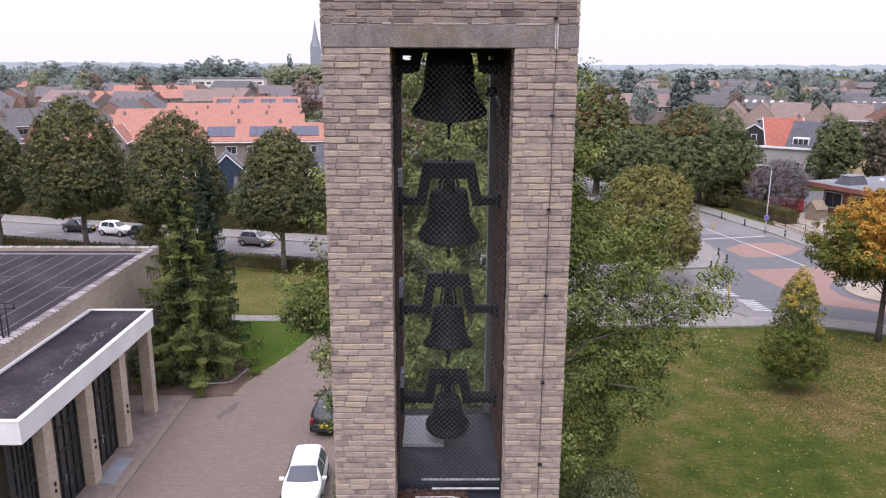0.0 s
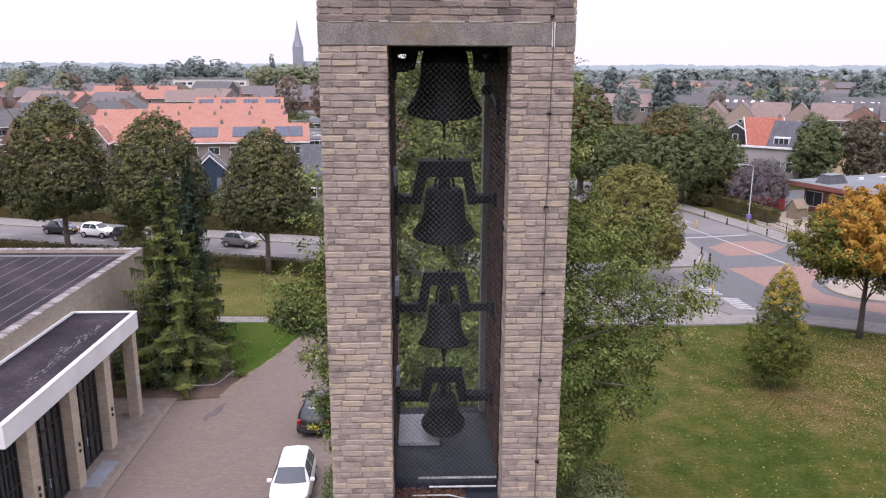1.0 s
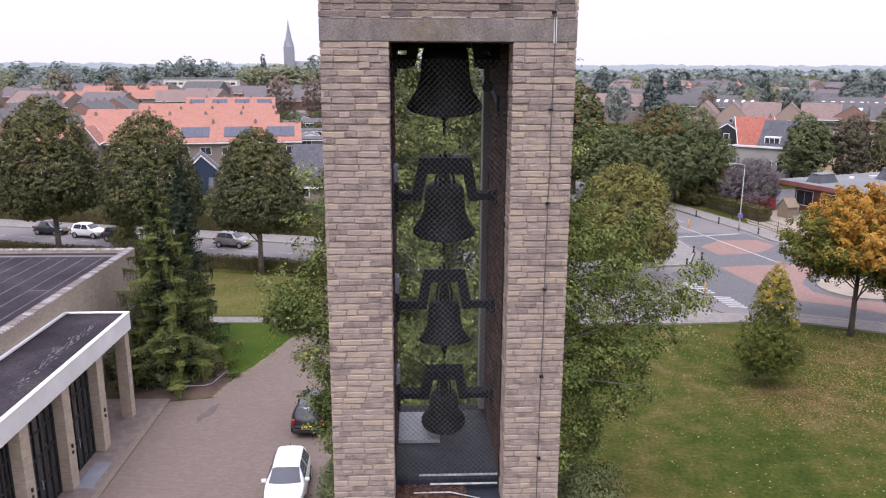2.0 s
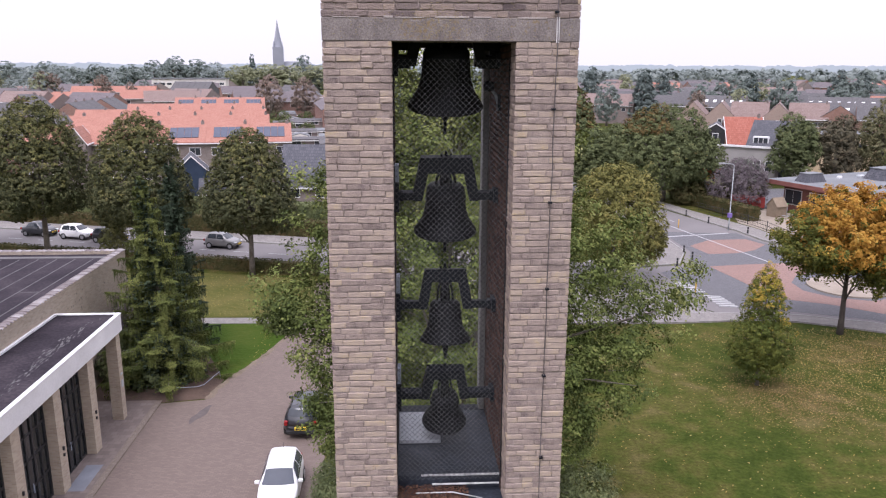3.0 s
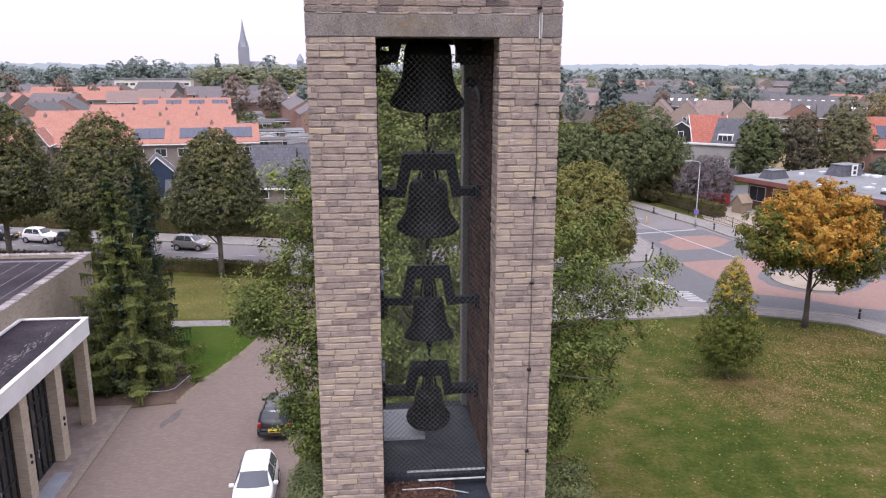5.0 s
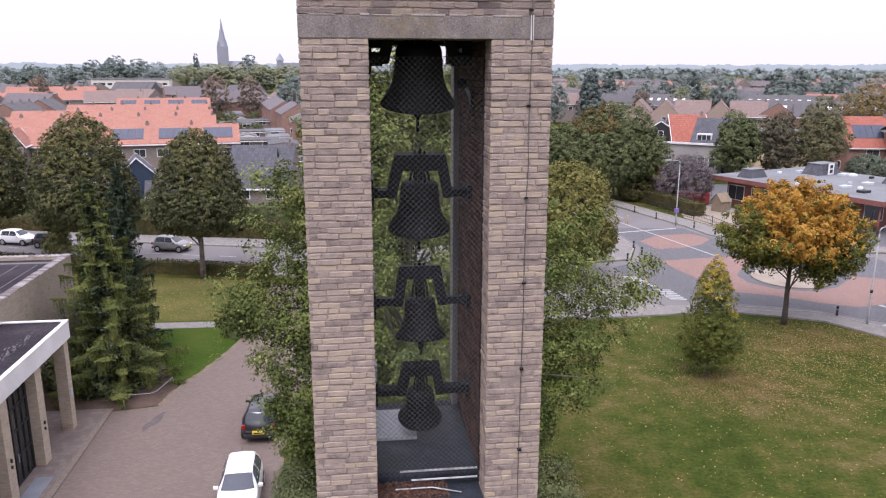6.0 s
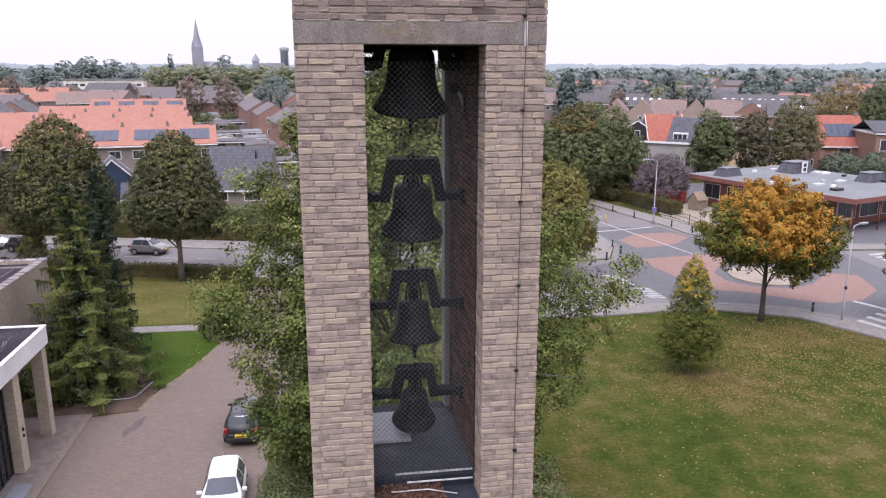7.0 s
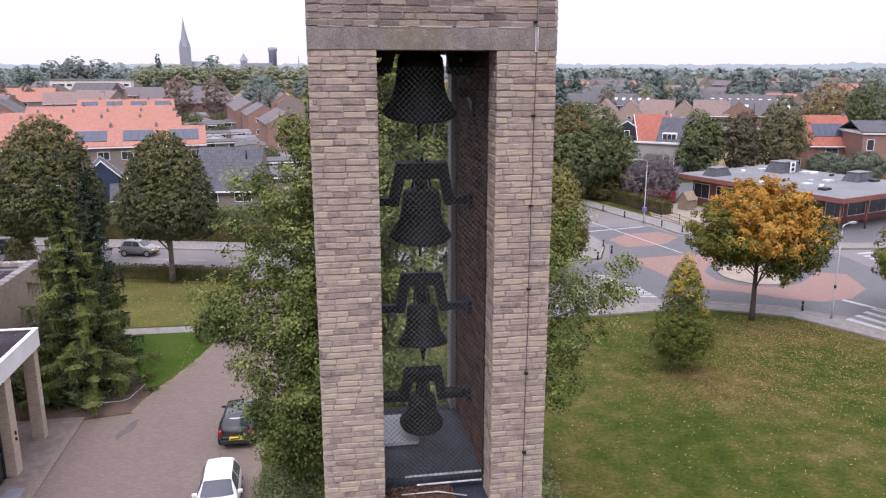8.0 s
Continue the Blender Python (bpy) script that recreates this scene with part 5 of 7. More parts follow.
# lattice cross on the hall roof
cross = thing("lattice_cross", -16.62, 20.35, HZ - 0.2, 10, "black lattice cross standing on the hall roof", "cross")
bm = bmesh.new()
for dx in (-0.11, 0.11):
    tube(bm, [(dx, 0, 0), (dx, 0, 2.1)], 0.025, 6)
for k in range(7):
    tube(bm, [(-0.11, 0, 0.2 + k * 0.3), (0.11, 0, 0.35 + k * 0.3)], 0.014, 5)
for dz in (1.35, 1.57):
    tube(bm, [(-0.42, 0, dz), (0.42, 0, dz)], 0.025, 6)
for s in (-1, 1):
    tube(bm, [(s * 0.42, 0, 1.3), (s * 0.42, 0, 1.62)], 0.025, 6)
part("lattice", bm, M["black"], cross)
part("foot_block", boxed(-0.3, 0.3, -0.25, 0.25, 0.0, 0.18, bevel=0.02), M["kerb"], cross)
rail = bmesh.new()
tube(rail, [(-1.1, -0.1, 0.0), (-1.08, -0.08, 0.34), (-1.0, -0.05, 0.4), (0.2, 0.05, 0.4), (0.5, 0.25, 0.42), (0.85, 1.6, 0.46), (0.9, 1.9, 0.44), (0.92, 1.95, 0.0)], 0.013, 8)
bed_rail = tagged(part("bed_rail", rail, M["galv"]), "low bent metal guard rail at the spruce bed", "rail")
bed_rail.matrix_world = pose(-11.1, 28.85, 0.0)


# ---- parked cars ----
def car(x, y, turn, length, width, height, paint_mat, label, glass="car_glass", hatch=True):
    """A small car; its front points along its own +x."""
    ob = thing("car", x, y, 0.015, turn, label, "car")
    L, W, h = length, width / 2, height
    belt = h * 0.60
    # along the car: place, half width, sill, belt line, roof line, half width of the roof
    if hatch:
        keys = [(-0.50, 0.74, 0.36, 0.50, 0.50, 0.60), (-0.49, 0.86, 0.27, 0.58, 0.60, 0.68), (-0.465, 0.93, 0.22, 0.62, 0.70, 0.72), (-0.41, 0.98, 0.19, 0.63, 0.92, 0.63), (-0.36, 0.99, 0.18, 0.63, 0.97, 0.62), (-0.2, 1.0, 0.17, 0.62, 1.0, 0.64), (0.0, 1.0, 0.17, 0.61, 0.99, 0.63), (0.07, 1.0, 0.17, 0.605, 0.955, 0.64), (0.15, 1.0, 0.17, 0.60, 0.82, 0.69), (0.26, 0.99, 0.17, 0.59, 0.64, 0.80), (0.36, 0.97, 0.18, 0.56, 0.60, 0.78), (0.44, 0.92, 0.2, 0.50, 0.54, 0.72), (0.48, 0.82, 0.22, 0.42, 0.45, 0.62), (0.50, 0.64, 0.26, 0.34, 0.35, 0.5)]
    else:
        keys = [(-0.50, 0.74, 0.34, 0.50, 0.52, 0.62), (-0.485, 0.88, 0.24, 0.58, 0.62, 0.74), (-0.40, 0.97, 0.19, 0.61, 0.65, 0.78), (-0.34, 0.99, 0.18, 0.62, 0.68, 0.76), (-0.24, 1.0, 0.17, 0.62, 0.93, 0.69), (-0.16, 1.0, 0.17, 0.62, 0.99, 0.70), (0.0, 1.0, 0.17, 0.61, 1.0, 0.71), (0.08, 1.0, 0.17, 0.605, 0.95, 0.70), (0.15, 1.0, 0.17, 0.60, 0.82, 0.73), (0.25, 0.99, 0.17, 0.59, 0.64, 0.80), (0.36, 0.97, 0.18, 0.56, 0.60, 0.78), (0.44, 0.92, 0.2, 0.50, 0.54, 0.72), (0.48, 0.82, 0.22, 0.42, 0.45, 0.62), (0.50, 0.64, 0.26, 0.34, 0.35, 0.5)]
    tab = np.array(keys)
    def skin(u, v, s, out=0.0):
        """A point on the car's skin: u along it, v from the sill (0) by the belt line (0.5) and the roof edge (0.8) to the middle of the roof (1)."""
        w, zl, zb, zt, wr = (np.interp(u, tab[:, 0], tab[:, c]) for c in range(1, 6))
        y = np.interp(v, (0, 0.08, 0.2, 0.42, 0.5, 0.6, 0.8, 0.87, 1.0), (w * 0.86, w * 0.97, w, w * 0.985, w * 0.95, w * 0.95 + (wr - w * 0.95) * 0.25, wr, wr * 0.86, 0.0))
        z = np.interp(v, (0, 0.08, 0.2, 0.42, 0.5, 0.6, 0.8, 0.87, 1.0), (zl, zl + 0.05, zl + (zb - zl) * 0.35, zl + (zb - zl) * 0.8, zb, zb + (zt - zb) * 0.36, zb + (zt - zb) * 0.9, zb + (zt - zb) * 0.975, zt))
        lean = 0.0 if v < 0.5 else (0.5 if v < 0.8 else 0.94)
        return Vector((u * L - 0.5 * (u + 0.04) * y * y, s * (y * W + out * (1 - lean)), z * h + out * lean))
    us = np.unique(np.concatenate([np.linspace(-0.5, 0.5, 45), tab[:, 0]]))
    vs = (0, 0.08, 0.2, 0.42, 0.5, 0.6, 0.7, 0.8, 0.835, 0.87, 1.0)
    bm = bmesh.new()
    rings = [[bm.verts.new(skin(u, v, 1)) for v in vs] + [bm.verts.new(skin(u, v, -1)) for v in vs[-2::-1]] for u in us]
    for a, b in zip(rings, rings[1:]):
        for k in range(len(a)):
            k2 = (k + 1) % len(a)
            bm.faces.new((a[k], a[k2], b[k2], b[k])).smooth = True
    bm.faces.new(rings[0])
    bm.faces.new(rings[-1])
    bmesh.ops.recalc_face_normals(bm, faces=bm.faces)
    part("body", bm, paint_mat, ob)
    def pane(name, low, high, v0, v1, s):
        """Glass laid 8 mm over the skin: low and high are its ends along the car at the height v0 and v1."""
        bm = bmesh.new()
        rows = []
        for j in range(6):
            f = j / 5
            v, a, b = v0 + (v1 - v0) * f, low[0] + (high[0] - low[0]) * f, low[1] + (high[1] - low[1]) * f
            rows.append([bm.verts.new(skin(a + (b - a) * i / 9, v, s, 0.008)) for i in range(10)])
        for p, q in zip(rows, rows[1:]):
            for i in range(9):
                bm.faces.new((p[i], p[i + 1], q[i + 1], q[i])).smooth = True
        bmesh.ops.recalc_face_normals(bm, faces=bm.faces)
        part(name, bm, M[glass], ob)
    def screen(name, u0, u1):
        """Windscreen or rear window, from roof edge over the middle to the other roof edge."""
        bm = bmesh.new()
        line = [(v, 1) for v in (0.8, 0.85, 0.9, 0.95)] + [(1.0, 1)] + [(v, -1) for v in (0.95, 0.9, 0.85, 0.8)]
        rows = [[bm.verts.new(skin(u0 + (u1 - u0) * i / 8, v, s, 0.008)) for v, s in line] for i in range(9)]
        for p, q in zip(rows, rows[1:]):
            for i in range(8):
                bm.faces.new((p[i], p[i + 1], q[i + 1], q[i])).smooth = True
        bmesh.ops.recalc_face_normals(bm, faces=bm.faces)
        part(name, bm, M[glass], ob)
    screen("windscreen", 0.085, 0.245)
    screen("rear_window", *((-0.462, -0.405) if hatch else (-0.33, -0.235)))
    rear = -0.40 if hatch else -0.30
    for s in (-1, 1):
        pane("side_window", (-0.09, 0.21), (-0.09, 0.075), 0.53, 0.78, s)
        pane("side_window", (rear, -0.105), (rear + 0.05, -0.105), 0.53, 0.78, s)
        bm = bmesh.new()
        box(bm, 0.13 * L, 0.165 * L, *sorted((s * (W * 0.93), s * (W + 0.13))), belt + 0.01, belt + 0.13, bevel=0.03)
        part("wing_mirror", bm, paint_mat, ob)
        bm = bmesh.new()
        box(bm, 0.43 * L, 0.482 * L, *sorted((s * W * 0.5, s * W * 0.86)), h * 0.415, h * 0.475, bevel=0.02)
        part("headlight", bm, M["head_light"], ob)
        bm = bmesh.new()
        box(bm, -0.494 * L, -0.45 * L, *sorted((s * W * 0.68, s * W * 0.86)), h * 0.47, h * 0.6, bevel=0.02)
        part("tail_light", bm, M["tail_light"], ob)
        for fx in (-0.31, 0.31):
            wh = part("wheel", tube(bmesh.new(), [(fx * L, s * (W - 0.19), 0.30), (fx * L, s * (W - 0.16), 0.30), (fx * L, s * (W + 0.004), 0.30), (fx * L, s * (W + 0.012), 0.30)], [0.28, 0.305, 0.305, 0.27], 20), M["tyre"], ob)
            part("rim", tube(bmesh.new(), [(fx * L, s * (W - 0.02), 0.30), (fx * L, s * (W + 0.02), 0.30)], [0.20, 0.18], 14), M["rim"], wh)
    for s, z in ((-1, 0.5), (1, 0.42)):
        bm = boxed(*sorted((s * 0.47 * L, s * (0.508 * L))), -0.26, 0.26, z, z + 0.11)
        part("number_plate", bm, M["plate"], ob, "yellow number plate with a black bar")
        bm = boxed(*sorted((s * 0.48 * L, s * (0.510 * L))), -0.2, 0.2, z + 0.03, z + 0.08)
        part("plate_bar", bm, M["black"], ob)
    bm = boxed(-0.503 * L, -0.45 * L, -W * 0.78, W * 0.78, 0.30, 0.46, bevel=0.03)
    part("bumper", bm, M["black"], ob)
    bm = boxed(0.46 * L, 0.502 * L, -W * 0.5, W * 0.5, 0.30, 0.40, bevel=0.02)
    part("grille", bm, M["black"], ob)
    part("aerial", tube(bmesh.new(), [(-0.33 * L, 0, h * 0.96), (-0.37 * L, 0, h * 1.08)], 0.008, 5), M["black"], ob)
    return ob


white_paint, black_paint, grey_paint = paint("white_car_paint", (0.72, 0.72, 0.72), (0.8, 0.8, 0.8)), paint("black_car_paint", (0.012, 0.013, 0.017), (0.022, 0.023, 0.028)), paint("grey_car_paint", (0.15, 0.147, 0.143), (0.2, 0.195, 0.19))
car(-5.2, 19.25, -88, 3.5, 1.54, 1.46, white_paint, "white hatchback parked on the forecourt", "car_glass_sky")
car(-4.95, 25.6, 87, 3.8, 1.66, 1.48, black_paint, "black hatchback with a yellow number plate under the poplar")
SA = math.degrees(math.atan2(-0.27, 0.963))
for u, n, p, turn, lab, hatch in ((-6.7, 7.3, grey_paint, SA, "grey hatchback parked along the far kerb", True), (-22.2, 7.5, white_paint, SA, "white hatchback parked along the far kerb", True), (-26.7, 7.8, black_paint, SA, "black saloon parked along the far kerb", False), (-18.2, 6.9, black_paint, SA, "black car half hidden by a tree on the street", True)):
    cx, cy = street(u, n)
    car(cx, cy, turn, 3.3, 1.56, 1.42, p, lab, hatch=hatch)


# ---- street furniture ----
def bollard(x, y, z=PAVE):
    ob = thing("bollard", x, y, z, 0, "short black bollard on the pavement edge", "bollard", "bollards round the junction")
    bm = lathe(bmesh.new(), [(0.001, -0.05), (0.1, -0.05), (0.09, 0.05), (0.075, 0.1), (0.07, 0.48), (0.09, 0.52), (0.09, 0.6), (0.045, 0.65), (0.001, 0.66)], 12)
    part("post", bm, M["black"], ob)
    part("band", lathe(bmesh.new(), [(0.073, 0.38), (0.078, 0.38), (0.078, 0.43), (0.073, 0.43)], 12), M["kerb"], ob)
    return ob


first = bollard(24.75, 57.4)
for bx, by in ((24.6, 55.0), (22.5, 52.9), (31.4, 74.6), (32.35, 70.6), (34.15, 65.1), (31.1, 37.1), (35.2, 28.0), (34.9, 62.0)):
    copy_thing(first, pose(bx, by, PAVE))


def street_lamp(x, y, h, reach, turn, label, banner=False):
    ob = thing("street_lamp", x, y, 0.1, turn, label, "street lamp")
    bm = tube(bmesh.new(), [(0, 0, -0.1), (0, 0, 1.2), (0, 0, 1.25), (0, 0, h - 0.3)], [0.075, 0.07, 0.05, 0.04], 10)
    part("pole", bm, M["pole"], ob)
    bm = tube(bmesh.new(), [(0, 0, h - 0.35), (0.02, 0, h - 0.12), (0.15, 0, h), (reach, 0, h + 0.08)], [0.05, 0.045, 0.04, 0.035], 8)
    part("arm", bm, M["pole"], ob)
    bm = boxed(reach - 0.15, reach + 0.5, -0.11, 0.11, h + 0.02, h + 0.13, bevel=0.03)
    part("lamp_head", bm, M["pole"], ob)
    part("lens", boxed(reach - 0.05, reach + 0.42, -0.08, 0.08, h + 0.0, h + 0.025), M["head_light"], ob)
    if banner:
        part("banner", boxed(-0.22, 0.22, -0.14, 0.14, 1.3, 1.75, bevel=0.02), M["purple_sign"], ob, "violet sign box on the pole")
    else:
        part("pole_clamp", lathe(bmesh.new(), [(0.03, -0.2), (0.085, -0.2), (0.085, 0.0), (0.03, 0.0)], 12, (0, 0, 2.3)), M["black"], ob)
    return ob


street_lamp(32.95, 66.9, 6.75, 1.0, 170, "grey street lamp with a violet sign at the roadside", True)
street_lamp(31.9, 35.2, 6.3, 0.7, 15, "grey curved street lamp beside the crossing")
post = thing("traffic_post", 21.0, 45.0, 0.1, 0, "yellow guide post at the crossing", "post", "guide posts")
part("post", lathe(bmesh.new(), [(0.001, -0.05), (0.055, -0.05), (0.055, 0.84), (0.03, 0.9), (0.001, 0.9)], 10), M["yellow_post"], post)
copy_thing(post, pose(28.3, 68.5, 0.03))
pole2 = thing("sign_post", 34.6, 57.5, 0.1, 0, "thin grey sign post by the junction", "post")
part("post", tube(bmesh.new(), [(0, 0, -0.1), (0, 0, 2.9), (-0.4, 0, 3.2), (-1.1, 0, 3.3)], 0.035, 8), M["pole"], pole2)


# ---- trees near the tower ----
def lumpy(h0, h1, r, seed):
    """An uneven crown of several lobes of different size between two heights."""
    q = random.Random(seed)
    h = h1 - h0
    lobes = [(0, 0, h0 + 0.45 * h, r * 0.72, r * 0.72, 0.42 * h), (q.uniform(-0.2, 0.2) * r, 0, h0 + 0.74 * h, r * 0.5, r * 0.5, 0.27 * h)]
    for k in range(8):
        a, f = q.uniform(0, math.tau), q.uniform(0.15, 0.8)
        d = r * (0.62 - 0.35 * abs(f - 0.35))
        lobes.append((d * math.cos(a), d * math.sin(a), h0 + f * h, r * q.uniform(0.28, 0.45), r * q.uniform(0.28, 0.45), h * q.uniform(0.12, 0.2)))
    return lobes



# its lobes: the middle, the boughs towards the lawn, those towards the forecourt, the leaders
POP = [(0.6, 0, 8.0, 4.0, 3.4, 4.0), (0.3, 0, 4.6, 2.6, 2.2, 1.8), (1.0, 0.2, 12.4, 2.4, 2.2, 3.0),
       (6.3, -0.2, 9.8, 1.5, 1.5, 0.8), (5.4, 0, 8.4, 1.9, 1.8, 1.1), (5.0, 0, 6.8, 1.5, 1.5, 0.9), (4.4, 0, 10.8, 2.0, 1.8, 1.1), (3.8, 0, 12.6, 1.2, 1.2, 1.3), (3.3, 0, 14.4, 0.7, 0.8, 1.9), (4.7, 0.2, 11.7, 1.4, 1.3, 0.5), (4.2, 0, 3.6, 1.7, 1.5, 1.1), (3.6, -0.2, 5.3, 1.5, 1.3, 0.9),
       (-3.2, 0.6, 7.2, 2.0, 1.8, 2.2), (-2.9, 0.8, 11.6, 1.6, 1.6, 1.9), (-3.0, 0.2, 3.9, 1.4, 1.3, 1.5), (-5.0, 0, 9.6, 1.0, 1.2, 0.6), (-4.0, 0.2, 9.2, 1.7, 1.8, 1.1), (-3.6, 0.1, 7.9, 1.3, 1.4, 0.8), (-3.8, 0, 11.5, 1.3, 1.3, 1.0), (-3.9, 0.2, 12.8, 0.7, 0.7, 0.7), (-2.9, 0, 13.2, 0.9, 0.9, 1.6), (-2.5, 0, 14.7, 0.45, 0.6, 1.0), (-3.5, -0.2, 5.8, 1.3, 1.1, 0.6), (-4.4, -0.2, 5.9, 0.9, 0.7, 0.4), (-4.7, -0.2, 6.0, 0.7, 0.6, 0.35),
       (-2.2, -0.6, 7.4, 1.6, 1.2, 1.4), (-2.0, -0.4, 9.0, 1.5, 1.2, 1.2), (-2.4, 0, 6.0, 1.5, 1.2, 1.0), (-1.7, 0, 13.4, 0.8, 0.8, 2.0), (2.6, 0, 13.6, 0.9, 0.9, 2.2), (0.6, 0.2, 15.6, 1.5, 1.0, 1.2), (-0.9, 0.3, 15.7, 0.7, 0.8, 1.0), (-0.4, -1.9, 9.6, 2.3, 1.2, 3.0), (1.3, -1.7, 6.6, 2.2, 1.2, 2.5), (0.3, -1.6, 12.4, 1.9, 1.0, 2.3), (0.1, 0.2, 14.7, 0.95, 1.0, 2.6), (-1.4, 0.3, 14.5, 0.8, 0.9, 2.4), (-0.6, 0.1, 14.0, 0.9, 0.9, 2.9), (1.4, 0.2, 13.4, 0.9, 0.9, 2.3)]
def pale_tips(c, r):
    """Paler yellow-green leaves on the leaders and on some outer boughs."""
    n = len(c)
    return (c[:, 2] + 0.5 * np.abs(c[:, 0]) + r.normal(0, 1.3, n) > 13.2) & (r.uniform(0, 1, n) < 0.75)


tree("poplar_tree", 0.9, 14.8, POP, 11200, 28, 0.36, 0.05, "leaf_poplar", 14.0, 0.3, "broad green poplar with pale limbs behind the tower", seed=21, second=[("leaf_poplar_tip", pale_tips)], limbs_n=36, bark="twig", hang=0.5, shell=0.6, branches=520)
# low shrubs at its foot
tree("shrub", -2.0, 15.2, [(0, 0, 1.5, 1.4, 1.5, 1.7), (0.6, 0.4, 2.4, 1.0, 1.2, 1.3)], 520, 30, 0.34, 0.042, "leaf_green", 2.6, 0.06, "leafy green shrub at the foot of the tower", seed=22, limbs_n=8, bark="twig", shell=0.4)
tree("shrub", -2.9, 18.2, [(0, 0, 1.1, 0.8, 1.1, 1.2), (0.3, 0.2, 1.8, 0.7, 0.9, 0.9), (0.1, -1.2, 1.2, 0.8, 0.9, 1.2)], 560, 34, 0.3, 0.042, "leaf_green", 2.6, 0.06, "dense green shrub on the grass strip beside the parked cars", seed=25, limbs_n=8, bark="twig", shell=0.4)
tree("shrub", -3.0, 13.6, [(0, 0, 1.5, 1.1, 1.2, 1.7), (0.5, 0.3, 2.6, 0.8, 0.9, 1.3)], 420, 32, 0.34, 0.042, "leaf_green", 2.8, 0.06, "loose green shrub beside the parked cars", seed=24, limbs_n=8, bark="twig", shell=0.4)
tree("shrub", 4.9, 14.2, [(0, 0, 1.5, 1.7, 1.5, 1.7), (0.4, 0.2, 2.6, 1.1, 1.2, 1.2)], 560, 30, 0.34, 0.042, "leaf_green", 2.6, 0.06, "dark green shrub beside the lawn", seed=23, limbs_n=8, bark="twig", shell=0.4)

tree("shrub", -25.2, 57.2, [(0, 0, 1.6, 1.1, 1.0, 1.6), (0.3, 0, 2.8, 0.7, 0.7, 0.9)], 300, 22, 0.3, 0.07, "leaf_olive", 2.6, 0.06, "yellow-green shrub in the street hedge", seed=27, limbs_n=8, bark="twig", shell=0.4)

tree("box_bush", -8.3, 38.3, [(0, 0, 0.5, 0.62, 0.62, 0.52), (-0.2, 0.1, 0.6, 0.4, 0.4, 0.45), (0.25, -0.1, 0.55, 0.4, 0.4, 0.45)], 300, 18, 0.13, 0.04, "leaf_hedge", 0.6, 0.04, "small clipped dark green bush where the path meets the forecourt", seed=28, limbs_n=5, bark="twig", shell=0.7)

# street lindens in a row behind the hedge
LIN = [(0, 0, 6.1, 3.6, 3.6, 2.6), (0.1, 0, 7.5, 3.1, 3.0, 2.6), (0, 0.2, 9.1, 2.5, 2.4, 2.0), (0.1, 0.1, 10.3, 1.4, 1.4, 1.3), (-2.0, 0.3, 5.1, 1.6, 1.6, 1.5), (2.1, -0.2, 5.0, 1.6, 1.6, 1.5)]
ROW = "lindens along the street"


def olive_lit_top(c, r):
    """Olive upper shoots: some browning, and the light on top put into colour."""
    return (c[:, 2] + r.normal(0, 1.6, len(c)) > 8.6) & (r.uniform(0, 1, len(c)) < 0.7)


lind = tree("linden_tree", -12.5, 51.8, LIN, 4900, 10, 0.21, 0.087, "leaf_linden", 9.6, 0.2, "dense dark green linden in the hedge by the street", ROW, seed=31, second=[("leaf_olive", olive_lit_top)], limbs_n=14, hang=0.6, shell=0.75)
LIN2 = [(0, 0, 6.5, 3.9, 3.9, 2.8), (-0.1, 0, 8.2, 3.4, 3.3, 2.8), (0, 0.2, 10.0, 2.8, 2.7, 2.1), (-0.1, 0.1, 11.3, 1.6, 1.5, 1.4), (-2.1, -0.3, 5.2, 1.8, 1.7, 1.6), (2.3, 0.2, 5.3, 1.8, 1.7, 1.6)]
lind2 = tree("linden_tree", -21.5, 54.2, LIN2, 5300, 10, 0.21, 0.087, "leaf_linden", 10.4, 0.22, "tall dark green linden beside the spruce", ROW, seed=33, second=[("leaf_olive", olive_lit_top)], limbs_n=14, hang=0.6, shell=0.75)
for lx, ly, which, tz, sc in ((-30.6, 56.8, lind2, 50, 1.08), (-39.8, 60.0, lind, 140, 1.0)):
    c = copy_thing(which, pose(lx, ly, 0, 0, 0, tz))
    c.scale = (sc, sc, sc)
tree("round_tree", 15.6, 48.4, [(0, 0, 4.6, 3.9, 3.7, 3.1), (0.1, 0, 6.6, 3.0, 2.9, 2.6), (2.3, -0.3, 3.2, 1.6, 1.7, 1.6)], 3200, 15, 0.25, 0.085, "leaf_round", 6.5, 0.2, "round olive-yellow tree at the street corner", seed=41, limbs_n=12, hang=0.4)
tree("hornbeam_tree", 17.95, 28.7, [(0, 0, 1.5, 1.2, 1.2, 1.1), (0, 0, 2.7, 1.6, 1.5, 1.3), (0.05, 0, 4.1, 1.1, 1.05, 1.4), (0, 0, 4.9, 0.85, 0.85, 1.0), (0, 0, 5.5, 0.6, 0.6, 0.8), (0, 0, 6.0, 0.32, 0.32, 0.6), (-0.5, 0.1, 2.0, 1.2, 1.1, 1.0), (0.6, -0.2, 1.9, 1.0, 1.0, 0.9)], 2100, 18, 0.16, 0.044, "leaf_beam", 5.9, 0.09, "young conical tree turning yellow on the lawn", seed=43, second=[("leaf_gold", lambda c, r: c[:, 2] + 0.5 * c[:, 0] + r.normal(0, 1.1, len(c)) > 5.4)], limbs_n=16, hang=0.3)


def orange_side(c, r):
    n = len(c)
    return (np.hypot(c[:, 0] + 0.1 + r.normal(0, 0.4, n), (c[:, 2] - 7.4) * 1.05 + r.normal(0, 0.5, n)) < 2.75) & (r.uniform(0, 1, n) < 0.93)


